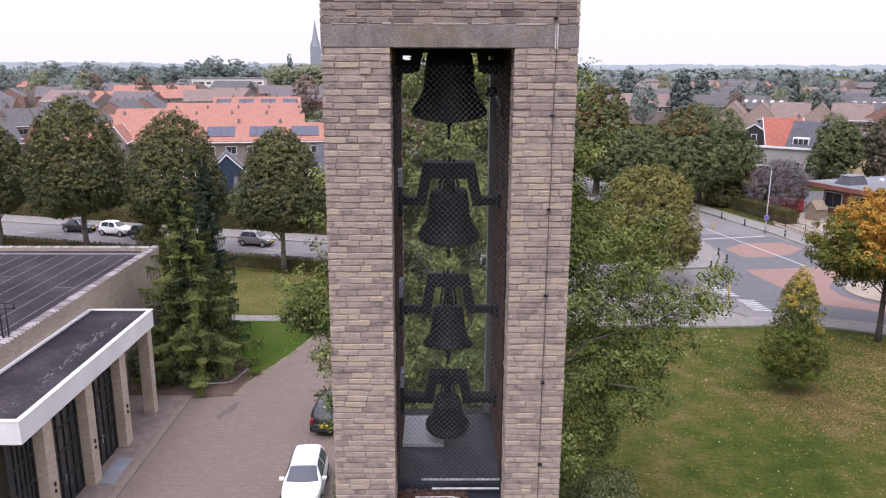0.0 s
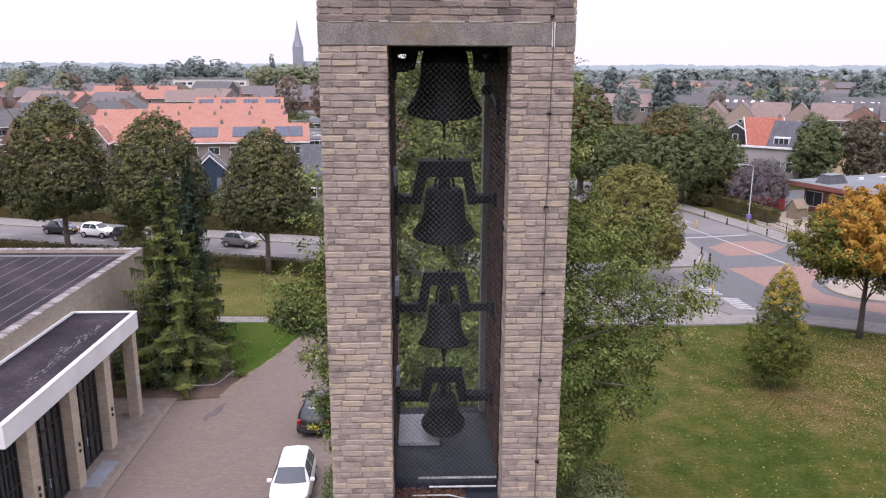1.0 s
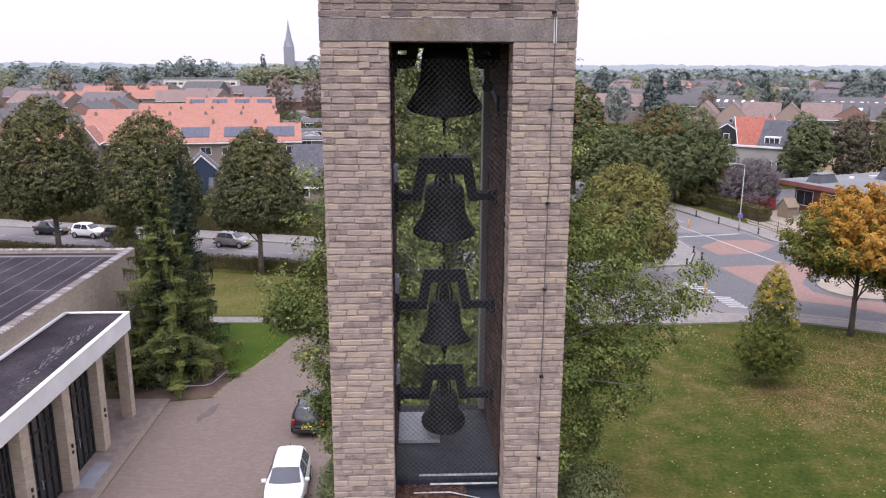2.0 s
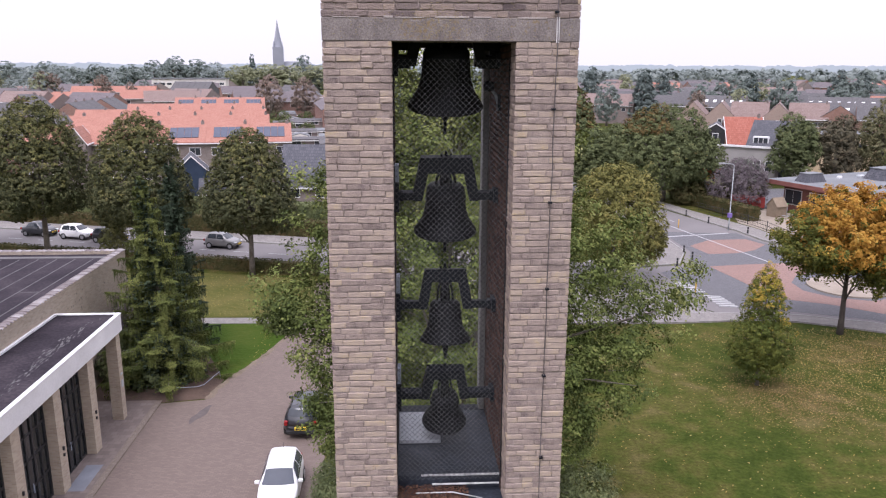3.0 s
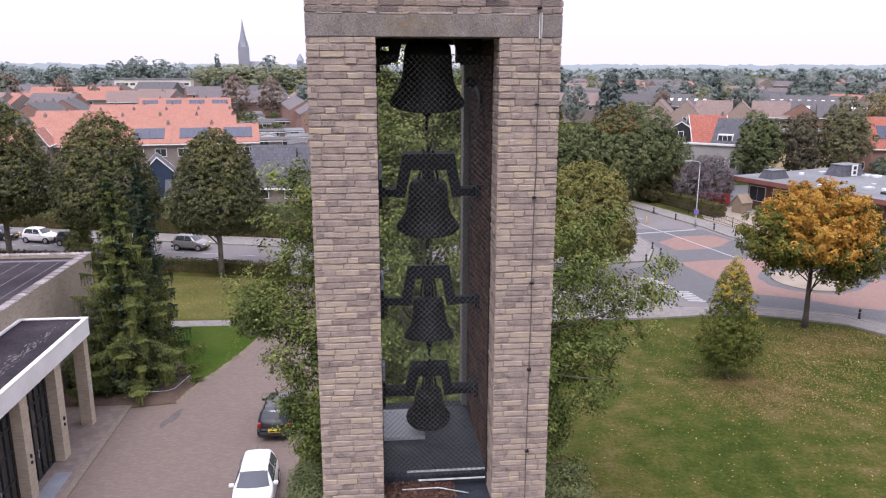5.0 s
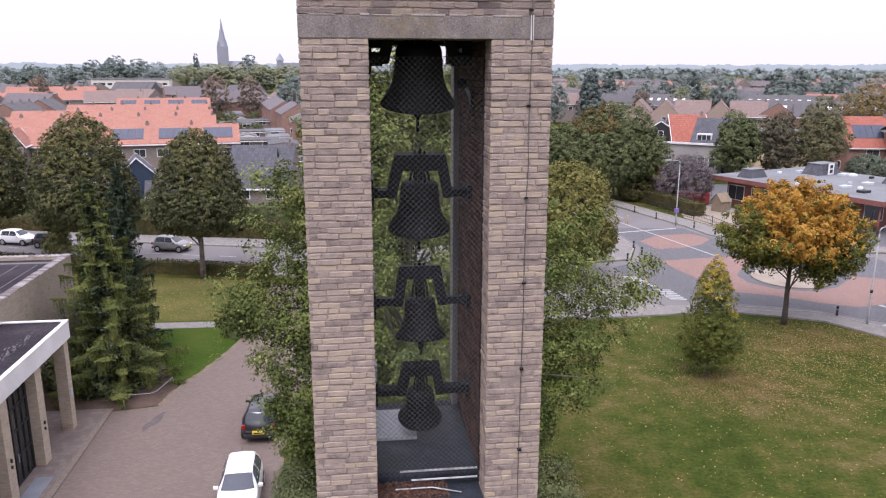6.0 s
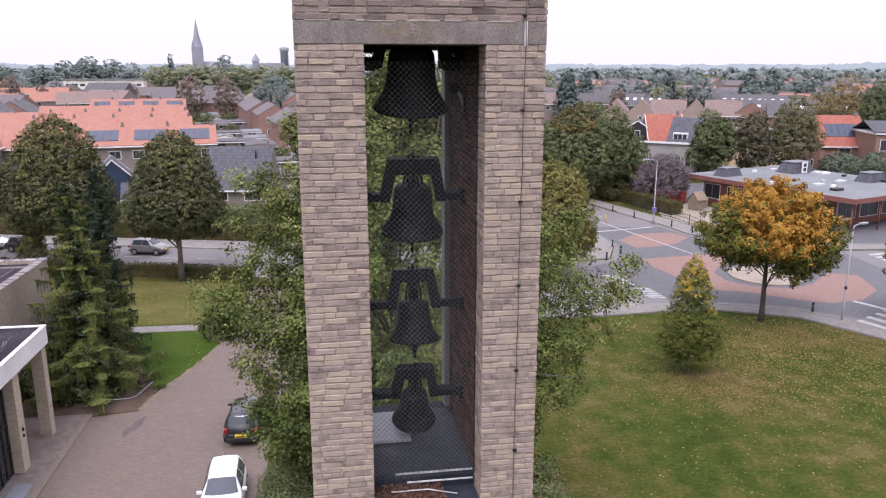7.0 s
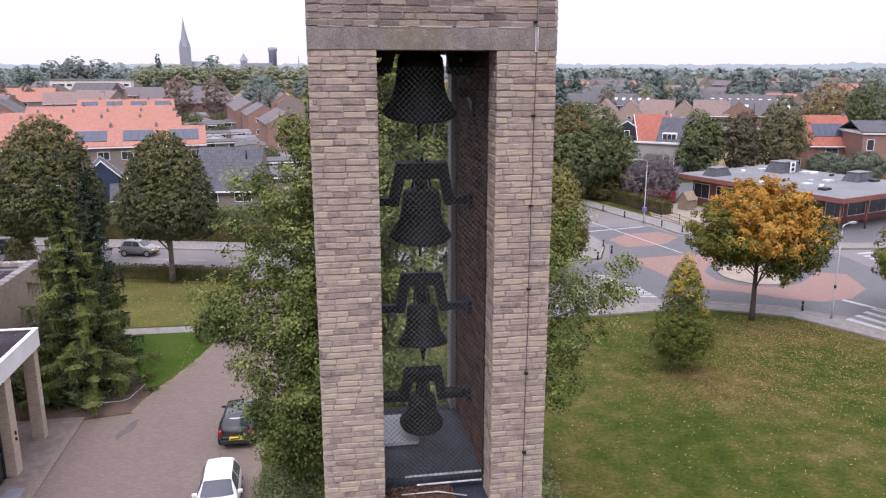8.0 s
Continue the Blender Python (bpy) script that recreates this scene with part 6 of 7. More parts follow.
tree("maple_tree", 26.75, 36.1, [(0.2, 0, 6.35, 4.3, 4.2, 2.0), (0, 0, 7.4, 3.3, 3.1, 2.0), (-2.9, -0.3, 6.1, 2.1, 2.1, 1.7), (3.3, 0.2, 5.3, 2.0, 2.0, 1.9), (1.9, -1.2, 4.8, 1.6, 1.5, 1.2), (-1.2, -0.8, 5.4, 1.5, 1.4, 0.9)], 5200, 16, 0.3, 0.085, "leaf_turning", 7.4, 0.17, "spreading tree turning from green to bright orange", seed=45, second=("leaf_orange", orange_side), limbs_n=16, bark="bark_dark", hang=0.5, branches=520)
tree("roadside_tree", 36.6, 33.0, [(0, 0, 4.6, 3.0, 2.8, 2.6), (0.4, 0, 6.2, 2.2, 2.2, 2.2)], 420, 32, 0.5, 0.12, "leaf_turning", 6.5, 0.18, "green and yellow tree beyond the crossing", seed=46, limbs_n=10)
tree("beech_tree", 32.2, 85.0, [(-1.5, 0, 6.0, 7.2, 6.5, 4.4), (0, 0, 8.6, 4.8, 4.6, 3.4), (3.4, -0.5, 5.4, 3.8, 3.6, 3.2), (-6, 0.5, 5.6, 3.4, 3.4, 3.6), (-9, 1, 5.2, 3.4, 3.4, 3.6)], 5900, 14, 0.33, 0.12, "leaf_green", 9.0, 0.4, "very broad dark green tree with rusty tips", seed=47, second=[("leaf_red", lambda c, r: (c[:, 0] > 4.9) & (c[:, 2] < 4.4)), ("leaf_rusty", lambda c, r: (np.abs(c[:, 0] + 3.2) < 2.6) & (c[:, 2] > 8.6) & (r.uniform(0, 1, len(c)) < 0.6))], limbs_n=12)
tree("beech_tree", 21.0, 92.0, [(0, 0, 7.0, 4.6, 4.4, 5.0), (0.2, 0, 10.4, 3.2, 3.0, 3.6)], 1900, 14, 0.38, 0.17, "leaf_green", 11, 0.4, "tall dark green tree with a browning top behind the junction", seed=48, second=[("leaf_rusty", lambda c, r: (c[:, 2] > 8.5) & (r.uniform(0, 1, len(c)) < 0.4))], limbs_n=10)
tree("plum_tree", 39.6, 80.0, [(0, 0, 2.6, 3.4, 3.0, 2.5), (0.4, 0, 4.0, 2.6, 2.4, 2.0)], 700, 22, 0.5, 0.09, "leaf_purple", 5.5, 0.16, "purple-leaved bushy tree by the school fence", seed=49, limbs_n=20, bark="bark")
for tx, ty, h, r, mm, sd in ((54.5, 96.5, 10.2, 3.6, "leaf_green", 51), (61.0, 96.5, 9.9, 3.3, "leaf_brown", 52), (67.6, 96.5, 12.2, 4.4, "leaf_yellow", 53), (114, 150, 15, 7.0, "leaf_amber", 54), (107.5, 128, 14.5, 6, "leaf_green", 55)):
    tree("park_tree", tx, ty, lumpy(1.2, h, r, sd), 1350, 14, 0.4, 0.14, mm, h * 0.85, 0.25, {"leaf_green": "dark green park tree behind the school", "leaf_brown": "thin brownish park tree behind the school", "leaf_yellow": "tall tree with yellowing crown", "leaf_amber": "broad tree turned amber before the far houses"}[mm], seed=sd, limbs_n=10)
for tx, ty, r in ((74, 94, 2.6), (79.5, 93, 2.8), (46.5, 94, 2.4)):
    tree("willow_bush", tx, ty, [(0, 0, 1.9, r, r, 2.0)], 420, 22, 0.5, 0.12, "leaf_grey", 3, 0.12, "round grey-green bush behind the school roof", seed=int(tx), limbs_n=6)


for tx, ty, r, h in ((35.0, 82.5, 2.2, 2.4), (38.2, 83.5, 2.0, 2.0), (36.0, 86.5, 2.4, 2.6), (42.5, 84.5, 2.2, 2.2)):
    tree("undergrowth_bush", tx, ty, [(0, 0, h * 0.5, r, r * 0.8, h * 0.55)], 220, 24, 0.45, 0.12, "leaf_hedge", h * 0.7, 0.08, "dark unkempt bush behind the school hedge", seed=int(tx * 7), limbs_n=6)


# ---- the spruce ----
def spruce(x, y, h, r, seed, material, label, sprays=1.0, lean=0.0):
    """Whorls of boughs that sweep down and lift at the tips, each hung with short curtains of twigs."""
    rng = np.random.default_rng(seed)
    ob = thing("spruce_tree", x, y, 0, 0, label, "tree")
    part("trunk", tube(bmesh.new(), [(0, 0, -0.05), (lean * 0.4, 0, h * 0.4), (lean * 0.8 + 0.03, 0, h * 0.8), (lean, 0, h)], [0.17, 0.13, 0.06, 0.01], 9), M["bark"], ob)
    cs, ns, inner = [], [], []
    boughs = bmesh.new()
    z = 0.3
    while z < h - 0.12:
        k = 1 - z / h
        reach = r * (k ** 0.8) * (0.97 if z > 0.8 else 0.8) + 0.08
        count = max(5, int(4 * k + 5))
        for a in np.linspace(0, math.tau, count, endpoint=False) + rng.uniform(0, 2):
            R = reach * rng.uniform(0.68, 1.14)
            a = a + rng.normal(0, 0.16)
            zb = z + rng.normal(0, 0.14)
            dx, dy = math.cos(a), math.sin(a)
            drop, lift = R * rng.uniform(0.3, 0.48), rng.uniform(0.5, 0.8)
            def sag(t):
                return zb + 0.12 * R * np.sin(t * 2.2) - drop * t ** 1.2 + lift * R * np.maximum(0, t - 0.68)
            tube(boughs, [(dx * R * t, dy * R * t, float(sag(t))) for t in (0, 0.3, 0.6, 0.85, 1.0)], [0.022, 0.018, 0.013, 0.009, 0.004], 4)
            # flat fans of needles along the top of the bough
            m = int(sprays * (40 + 110 * R))
            t = rng.uniform(0.12, 1.03, m) ** 0.75
            sd = rng.normal(0, 1.0, m) * (0.03 + 0.14 * R * np.clip(1.15 - t, 0.1, 1))
            cs.append(np.column_stack([dx * R * t - dy * sd, dy * R * t + dx * sd, sag(t) + 0.03 - 0.35 * np.abs(sd) + rng.normal(0, 0.012, m)]))
            ns.append(np.tile((dx * 0.4, dy * 0.4, 1.0), (m, 1)))
            # twigs that hang from it, longest in the middle of the bough
            tw, per = int(sprays * (5 + 8 * R)), 12
            t = rng.uniform(0.2, 1.0, tw)
            side = rng.normal(0, 1.0, tw) * (0.04 + 0.06 * R * (1.06 - t))
            length = rng.uniform(0.26, 0.78, tw) * (0.25 + 0.75 * min(1.0, R / 1.8)) * (0.45 + np.sin(t * 2.7))
            f = np.tile(np.linspace(0, 1, per), (tw, 1))
            out = R * t[:, None] + 0.04 * f * length[:, None] + rng.normal(0, 0.009, (tw, per))
            sd = side[:, None] + rng.normal(0, 0.011, (tw, per))
            zz = sag(t)[:, None] - f * length[:, None]
            cs.append(np.column_stack([(dx * out - dy * sd).ravel(), (dy * out + dx * sd).ravel(), zz.ravel()]))
            ns.append(np.tile((dx * 0.9, dy * 0.9, 0.35), (tw * per, 1)))
            # dark needles under the boughs: the shade inside the tree put into colour
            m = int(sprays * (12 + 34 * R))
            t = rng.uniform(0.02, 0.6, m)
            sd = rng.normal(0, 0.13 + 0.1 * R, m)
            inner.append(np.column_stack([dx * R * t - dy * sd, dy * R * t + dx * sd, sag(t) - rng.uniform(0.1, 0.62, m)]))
        z += 0.46 + 0.3 * k
    for v in boughs.verts:
        v.co.x += lean * v.co.z / h
    tagged(part("bough", boughs, M["bark"], ob), kind="stuff")
    pts, nrm, deep = np.concatenate(cs), np.concatenate(ns), np.concatenate(inner)
    for q in (pts, deep):
        q[:, 0] += lean * q[:, 2] / h
    ok = pts[:, 2] > 0.03
    new("needles", leaf_mesh("needles", pts[ok], nrm[ok], 0.066, rng, M[material], aspect=0.28, hang=1.6)).parent = ob
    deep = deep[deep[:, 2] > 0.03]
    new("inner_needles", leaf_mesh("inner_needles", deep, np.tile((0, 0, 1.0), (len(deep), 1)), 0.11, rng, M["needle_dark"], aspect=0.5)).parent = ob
    return ob


spruce(-12.8, 31.0, 10.7, 3.6, 61, "needle", "weeping green spruce with drooping boughs beside the hall", 2.05, -0.7)
spruce(-13.4, 35.4, 11.2, 2.4, 62, "needle_dark", "dark slender conifer behind the weeping spruce", 1.3)
tree("bed_shrub", -14.9, 31.2, [(0, 0, 1.0, 1.5, 1.8, 1.3), (-0.3, 1.6, 1.4, 1.2, 1.2, 1.4), (1.2, -1.2, 0.7, 1.3, 0.9, 0.8)], 330, 28, 0.36, 0.075, "leaf_green", 1.6, 0.05, "low dark green shrubs in the bed by the hall", seed=63, limbs_n=6, shell=0.4)
tree("bed_shrub", -15.3, 33.2, [(0, 0, 2.2, 1.1, 1.2, 1.9)], 170, 28, 0.36, 0.075, "leaf_purple", 2.4, 0.05, "dark purple-leaved shrub against the hall wall", seed=64, limbs_n=8, shell=0.4)


# ---- hedges ----
def hedge(name, x, y, turn, length, depth, height, label, seed, leaf=0.06, density=70, look_of="leaf_hedge"):
    rng = np.random.default_rng(seed)
    ob = thing(name, x, y, 0, turn, label, "hedge")
    part("core", boxed(-length / 2 + 0.08, length / 2 - 0.08, -depth / 2 + 0.08, depth / 2 - 0.08, -0.02, height - 0.1), M[look_of], ob)
    cs, ns = [], []
    for face, area in (("f", length * height), ("b", length * height), ("t", length * depth), ("l", depth * height), ("r", depth * height)):
        m = int(area * density)
        u, v = rng.uniform(-0.5, 0.5, m), rng.uniform(0, 1, m)
        w = rng.normal(0, 0.045, m)
        if face in "fb":
            s = -1 if face == "f" else 1
            cs.append(np.column_stack([u * length, s * depth / 2 + w, v * height]))
            ns.append(np.tile((0, s, 0.2), (m, 1)))
        elif face == "t":
            cs.append(np.column_stack([u * length, (v - 0.5) * depth, height + w]))
            ns.append(np.tile((0, 0, 1.0), (m, 1)))
        else:
            s = -1 if face == "l" else 1
            cs.append(np.column_stack([s * length / 2 + w, u * depth, v * height]))
            ns.append(np.tile((s, 0, 0.2), (m, 1)))
    new("hedge_leaves", leaf_mesh("hedge_leaves", np.concatenate(cs), np.concatenate(ns), leaf, rng, M[look_of])).parent = ob
    return ob


hx, hy = street(-26.0, 0.15)
hedge("hedge", hx, hy, SA, 63, 0.8, 1.05, "long clipped brown-green hedge along the street", 71, 0.085, 60)
hedge("box_hedge", -7.75, 38.3, 0, 1.5, 1.9, 1.2, "small clipped dark green hedge block beside the path", 72, 0.05, 150, "leaf_green")
hedge("school_hedge", 36.4, 77.5, 104, 12, 1.6, 1.5, "unkempt green hedge behind the school fence", 73, 0.1, 50)
hedge("garden_hedge", *street(-3, 13.4), SA, 25, 1.2, 1.7, "dark garden hedge along the far footpath", 75, 0.1, 45)
hedge("garden_hedge", *street(-24, 17.5), SA, 70, 2.2, 2.6, "tall ragged garden hedge behind the far footpath", 76, 0.13, 26, "leaf_green")
hedge("garden_hedge", *street(-38, 13.2), SA, 44, 1.0, 1.3, "dark garden hedge on the far side of the street", 74, 0.11, 40)

# fallen leaves on the lawns
rng = np.random.default_rng(77)
cen = np.concatenate([np.column_stack([rng.normal(26.5, 5.5, 8500), rng.normal(31.0, 5.0, 8500)]), np.column_stack([rng.uniform(5, 33, 1700), rng.uniform(12, 38.3, 1700)]), np.column_stack([rng.uniform(-20, -7.5, 1800), rng.uniform(41.5, 51.5, 1800)]), np.column_stack([rng.normal(-8.9, 0.25, 60), rng.uniform(32.5, 38, 60)])])
inside = ((cen[:, 0] > 4) & (cen[:, 1] < 38.2) & (cen[:, 1] + 0.9 * np.maximum(0, cen[:, 0] - 27.5) < 37.2)) | (cen[:, 0] < -7)
cen = cen[inside]
cen = np.column_stack([cen, np.full(len(cen), 0.025)])
tagged(new("fallen_leaves", leaf_mesh("fallen_leaves", cen, np.tile((0, 0, 2.0), (len(cen), 1)), 0.04, rng, M["litter"])), "scattered yellow fallen leaves on the grass", "leaves", kind="stuff")


n = 9000
cb = np.concatenate([np.column_stack([rng.normal(19.3, 2.0, n // 2), rng.normal(27.2, 1.8, n // 2)]), np.column_stack([rng.normal(26.5, 3.2, n // 2), rng.normal(33.2, 2.2, n // 2)])])
cb = cb[cb[:, 1] + 0.9 * np.maximum(0, cb[:, 0] - 27.5) < 37.0]
tagged(new("brown_leaves", leaf_mesh("brown_leaves", np.column_stack([cb, np.full(len(cb), 0.02)]), np.tile((0, 0, 2.0), (len(cb), 1)), 0.034, rng, M["litter_tan"])), "thin scatter of brown leaves under the lawn trees", "leaves", kind="stuff")


# ---- houses ----
def window_on(parent, x, y, z, w, h, turn, pale=False):
    """A framed window standing 3 cm proud of a wall."""
    m = pose(x, y, z, 0, 0, turn)
    win = part("window", boxed(-w / 2, w / 2, -0.03, 0.05, -h / 2, h / 2), M["white_trim"], parent)
    win.matrix_basis = m
    n = 2 if w > 1.3 else 1
    for k in range(n):
        a = -w / 2 + 0.07 + k * (w - 0.14) / n
        part("pane", boxed(a + 0.02, a + (w - 0.14) / n - 0.02, -0.042, -0.031, -h / 2 + 0.08, h / 2 - 0.08), M["window_glass"], win)
    return win


def gable_walls(bm, L, D, eave, ridge):
    prof = [(-D / 2, -0.3), (D / 2, -0.3), (D / 2, eave), (0, ridge), (-D / 2, eave)]
    a, b = [bm.verts.new((-L / 2, py, pz)) for py, pz in prof], [bm.verts.new((L / 2, py, pz)) for py, pz in prof]
    bm.faces.new(a[::-1])
    bm.faces.new(b)
    for k in range(5):
        bm.faces.new((a[k], a[(k + 1) % 5], b[(k + 1) % 5], b[k]))
    bmesh.ops.recalc_face_normals(bm, faces=bm.faces)
    return bm


def roof_side(bm, L, D, eave, ridge, s, over=0.3, th=0.14):
    run, rise = D / 2, ridge - eave
    k = over / run
    prof = [(0, ridge + 0.02), (s * (run + over), eave - rise * k + 0.02), (s * (run + over), eave - rise * k + 0.02 + th), (0, ridge + 0.02 + th)]
    a, b = [bm.verts.new((-L / 2, py, pz)) for py, pz in prof], [bm.verts.new((L / 2, py, pz)) for py, pz in prof]
    bm.faces.new(a)
    bm.faces.new(b[::-1])
    for i in range(4):
        bm.faces.new((a[i], a[(i + 1) % 4], b[(i + 1) % 4], b[i]))
    bmesh.ops.recalc_face_normals(bm, faces=bm.faces)
    return bm


def house(x, y, turn, L, D, eave, ridge, wall, roof, label, wins=2, chimney=True, group="", panels=0, over_x=0.0, gable_win=True, dormer=False, verge=False):
    ob = thing("house", x, y, 0, turn, label, "house", group)
    part("wall", gable_walls(bmesh.new(), L - 0.02, D, eave, ridge), M[wall], ob)
    for s in (-1, 1):
        part("roof", roof_side(bmesh.new(), L + over_x - 0.012, D, eave, ridge, s), M[roof], ob)
    part("gutter", boxed(-L / 2, L / 2, -D / 2 - 0.42, -D / 2 - 0.29, eave - 0.26, eave - 0.1), M["white_trim"], ob)
    for k in range(wins):
        px = (k + 0.5) * L / wins - L / 2
        w = min(2.0, 0.52 * L / wins) if L < 15 else 1.25
        window_on(ob, px, -D / 2, eave * 0.78, w, 1.15, 0)
        if eave > 4 and L < 15:
            window_on(ob, px, -D / 2, eave * 0.26, w * 1.1, 1.4, 0)
    if gable_win:
        for gy in ((-D / 5, D / 5) if D > 7 else (0,)):
            for gz in ((eave * 0.28, eave * 0.8) if eave > 4 else (eave * 0.5,)):
                window_on(ob, L / 2, gy, gz, 1.0, 1.2, 90)
                window_on(ob, -L / 2, gy, gz, 1.0, 1.2, -90)
    if chimney:
        ch = part("chimney", boxed(L / 2 - 0.85, L / 2 - 0.4, -0.22, 0.22, ridge - 0.5, ridge + 0.55, bevel=0.02), M["wall_brown"], ob)
        part("chimney_pot", tube(bmesh.new(), [(L / 2 - 0.62, 0, ridge + 0.52), (L / 2 - 0.62, 0, ridge + 0.7)], 0.1, 8), M["black"], ch)
    if verge:
        # white boards along the gable edges
        for e in (-1, 1):
            for s in (-1, 1):
                bm = bmesh.new()
                lo, hi = (s * (D / 2 + 0.3), eave - (ridge - eave) * 0.6 / D), (0, ridge)
                prof = [(lo[0], lo[1] + 0.03), (hi[0], hi[1] + 0.03), (hi[0], hi[1] + 0.19), (lo[0], lo[1] + 0.19)]
                xa, xb = e * (L / 2 + over_x / 2 + 0.004), e * (L / 2 + over_x / 2 + 0.1)
                a, b = [bm.verts.new((xa, *q)) for q in prof], [bm.verts.new((xb, *q)) for q in prof]
                bm.faces.new(a)
                bm.faces.new(b[::-1])
                for i in range(4):
                    bm.faces.new((a[i], a[(i + 1) % 4], b[(i + 1) % 4], b[i]))
                bmesh.ops.recalc_face_normals(bm, faces=bm.faces)
                part("verge_board", bm, M["white_trim"], ob, "white verge board")
    if panels:
        ang = math.atan2(ridge - eave, D / 2)
        cy, cz = -D / 4, (eave + ridge) / 2 + 0.19
        for k in range(panels):
            w = 0.95
            p = part("solar_panel", boxed(-w / 2, w / 2, -1.5, 1.2, -0.01, 0.05), M["solar"], ob, "dark blue solar panel")
            p.matrix_basis = pose(-panels * 0.5 + 0.5 + k * 1.0, cy, cz, math.degrees(ang), 0, 0)
    if dormer:
        bm = boxed(-2.9, -0.7, -D / 2 + 0.9, -0.5, eave + 0.6, eave + 1.9)
        dm = part("dormer", bm, M["white_trim"], ob)
        for k in (-1, 0, 1):
            part("pane", boxed(k * 0.68 - 2.1, k * 0.68 - 1.5, -D / 2 + 0.87, -D / 2 + 0.91, eave + 0.9, eave + 1.7), M["window_glass"], dm)
    return ob


def row(proto, x, y, turn, step, count, back=False):
    """Copies of a house side by side, from x, y along its turn; the first one is the house itself."""
    c, s = math.cos(radians(turn)), math.sin(radians(turn))
    for k in range(1, count):
        copy_thing(proto, pose(x + c * step * k, y + s * step * k, 0, 0, 0, turn))


ORANGE = "terraced houses with orange roofs"
TURN = 9.0
TC, TS = math.cos(radians(TURN)), math.sin(radians(TURN))
for x1, y1, n, pans, eave, ridge in ((-17.0, 107.5, 3, 4, 5.95, 8.1), (-34.78, 104.68, 3, 0, 5.95, 8.1), (-24.0, 130, 6, 0, 5.8, 8.1), (-28.0, 150, 6, 0, 5.8, 8.1), (-33, 175, 5, 0, 5.8, 8.1), (-39.0, 211, 4, 4, 5.8, 8.2), (-112, 350, 6, 0, 5.8, 8.3)):
    x0, y0 = x1 - TC * 6.0 * (n - 0.5), y1 - TS * 6.0 * (n - 0.5)
    h = house(x0, y0, TURN, 6.0, 8.4, eave, ridge, "wall_brown", "roof_orange", "terraced brick house with an orange tiled roof" + (" and solar panels" if pans else ""), 2, True, ORANGE, pans, gable_win=False)
    row(h, x0, y0, TURN, 6.0, n)
house(-44.3, 98.4, 99, 5.0, 2.6, 6.3, 8.2, "wall_brown", "roof_orange", "narrow gabled wing with white edging and orange roof", 0, False, gable_win=False, verge=True)
hb = house(-62.5, 117.5, 50, 6.0, 8.5, 5.4, 8.3, "wall_red", "roof_grey", "red brick house with a dark grey tiled roof", 1, True, "grey-roofed houses", gable_win=True)
GREYS = ((-82, 140, 50), (-78, 144.6, 50), (-88, 130, 10), (-82, 131, 10), (-118, 190, 10), (-112, 191, 10), (-58.6, 122.1, 50), (-70.4, 112.5, 50), (-66.4, 105.0, 50), (-74.3, 107.8, 50), (-100, 165, 10), (-106, 164, 10), (-90.5, 172, 55), (-87.1, 176.9, 55), (-76.5, 174, 94), (-77, 180, 94), (-77.4, 186, 94), (-78.3, 198, 94), (-78.7, 204, 94), (-103, 212, 62), (-109, 222, 62), (-114, 232, 62), (-126, 252, 62), (-141, 278, 62), (-137, 285, 62))
for gx, gy, gt in GREYS:
    copy_thing(hb, pose(gx, gy, 0, 0, 0, gt))
hr = house(-7.2, 151.5, 99, 6.6, 8.0, 5.4, 7.7, "wall_red", "roof_mauve", "brick terraced house with a faded roof beside a lane", 2, False, "houses along the lane")
for bx, by, n in ((-8.3, 158.1, 2), (-13.6, 182.7, 3), (-18.2, 203.0, 7)):
    for k in range(n):
        copy_thing(hr, pose(bx - 1.04 * k, by + 6.52 * k, 0, 0, 0, 99))
slab("lane", [(-4, 86), (-18, 88), (-14, 100), (-13, 116), (-20, 146), (-27, 184), (-34, 224), (-62, 340), (-18, 340), (-13, 232), (-4, 156)], -0.3, 0.012, M["asphalt"], "worn grey lane between back gardens and sheds", "lane")
grey = house(-10.6, 81.0, -6, 7.2, 8.4, 3.3, 7.4, "wall_brown", "roof_slate", "brown brick house with a blue-grey tiled roof by the street", 2, True)
part("roof_pipe", tube(bmesh.new(), [(1.8, -1.2, 6.2), (1.8, -1.2, 7.3)], 0.09, 8), M["black"], grey)
house(-24.6, 80.5, 105, 5.0, 4.4, 4.3, 6.45, "blue_boards", "roof_slate", "dark blue boarded gable house between the lindens", 1, False, gable_win=False, verge=True)
house(-21.6, 79.0, 10, 3.6, 4.5, 2.6, 4.2, "wall_tan", "roof_slate", "low tan house behind the street trees", 1, False)
# sheds and back gardens
shed = house(-14.5, 118, 8, 9, 5, 2.4, 2.7, "wall_brown", "roof_grey", "low flat grey-roofed garage block", 2, False, "garages", gable_win=False)
for sx, sy, st in ((-7.0, 113, 10), (-11, 101, 8), (-7, 96, 4), (-19.5, 147, 7), (-13.5, 139, 97), (-24.5, 168, 8), (-30, 196, 9), (-27, 205, 9), (-36, 232, 100)):
    copy_thing(shed, pose(sx, sy, 0, 0, 0, st))
store = house(-16.0, 156, 12, 4.6, 3.2, 2.2, 2.6, "wall_pale", "roof_flat", "low pale storeroom with a light grey roof", 1, False, "sheds along the lane", gable_win=False)
for sx, sy, st in ((-22.5, 158, 98), (-18.5, 172, 20), (-32, 214, 95), (-38, 246, 20), (-31, 262, 8), (-46, 268, 98), (-40, 283, 15), (-52, 292, 8), (-38, 300, 98), (-58, 318, 12), (-47, 326, 98)):
    copy_thing(store, pose(sx, sy, 0, 0, 0, st))
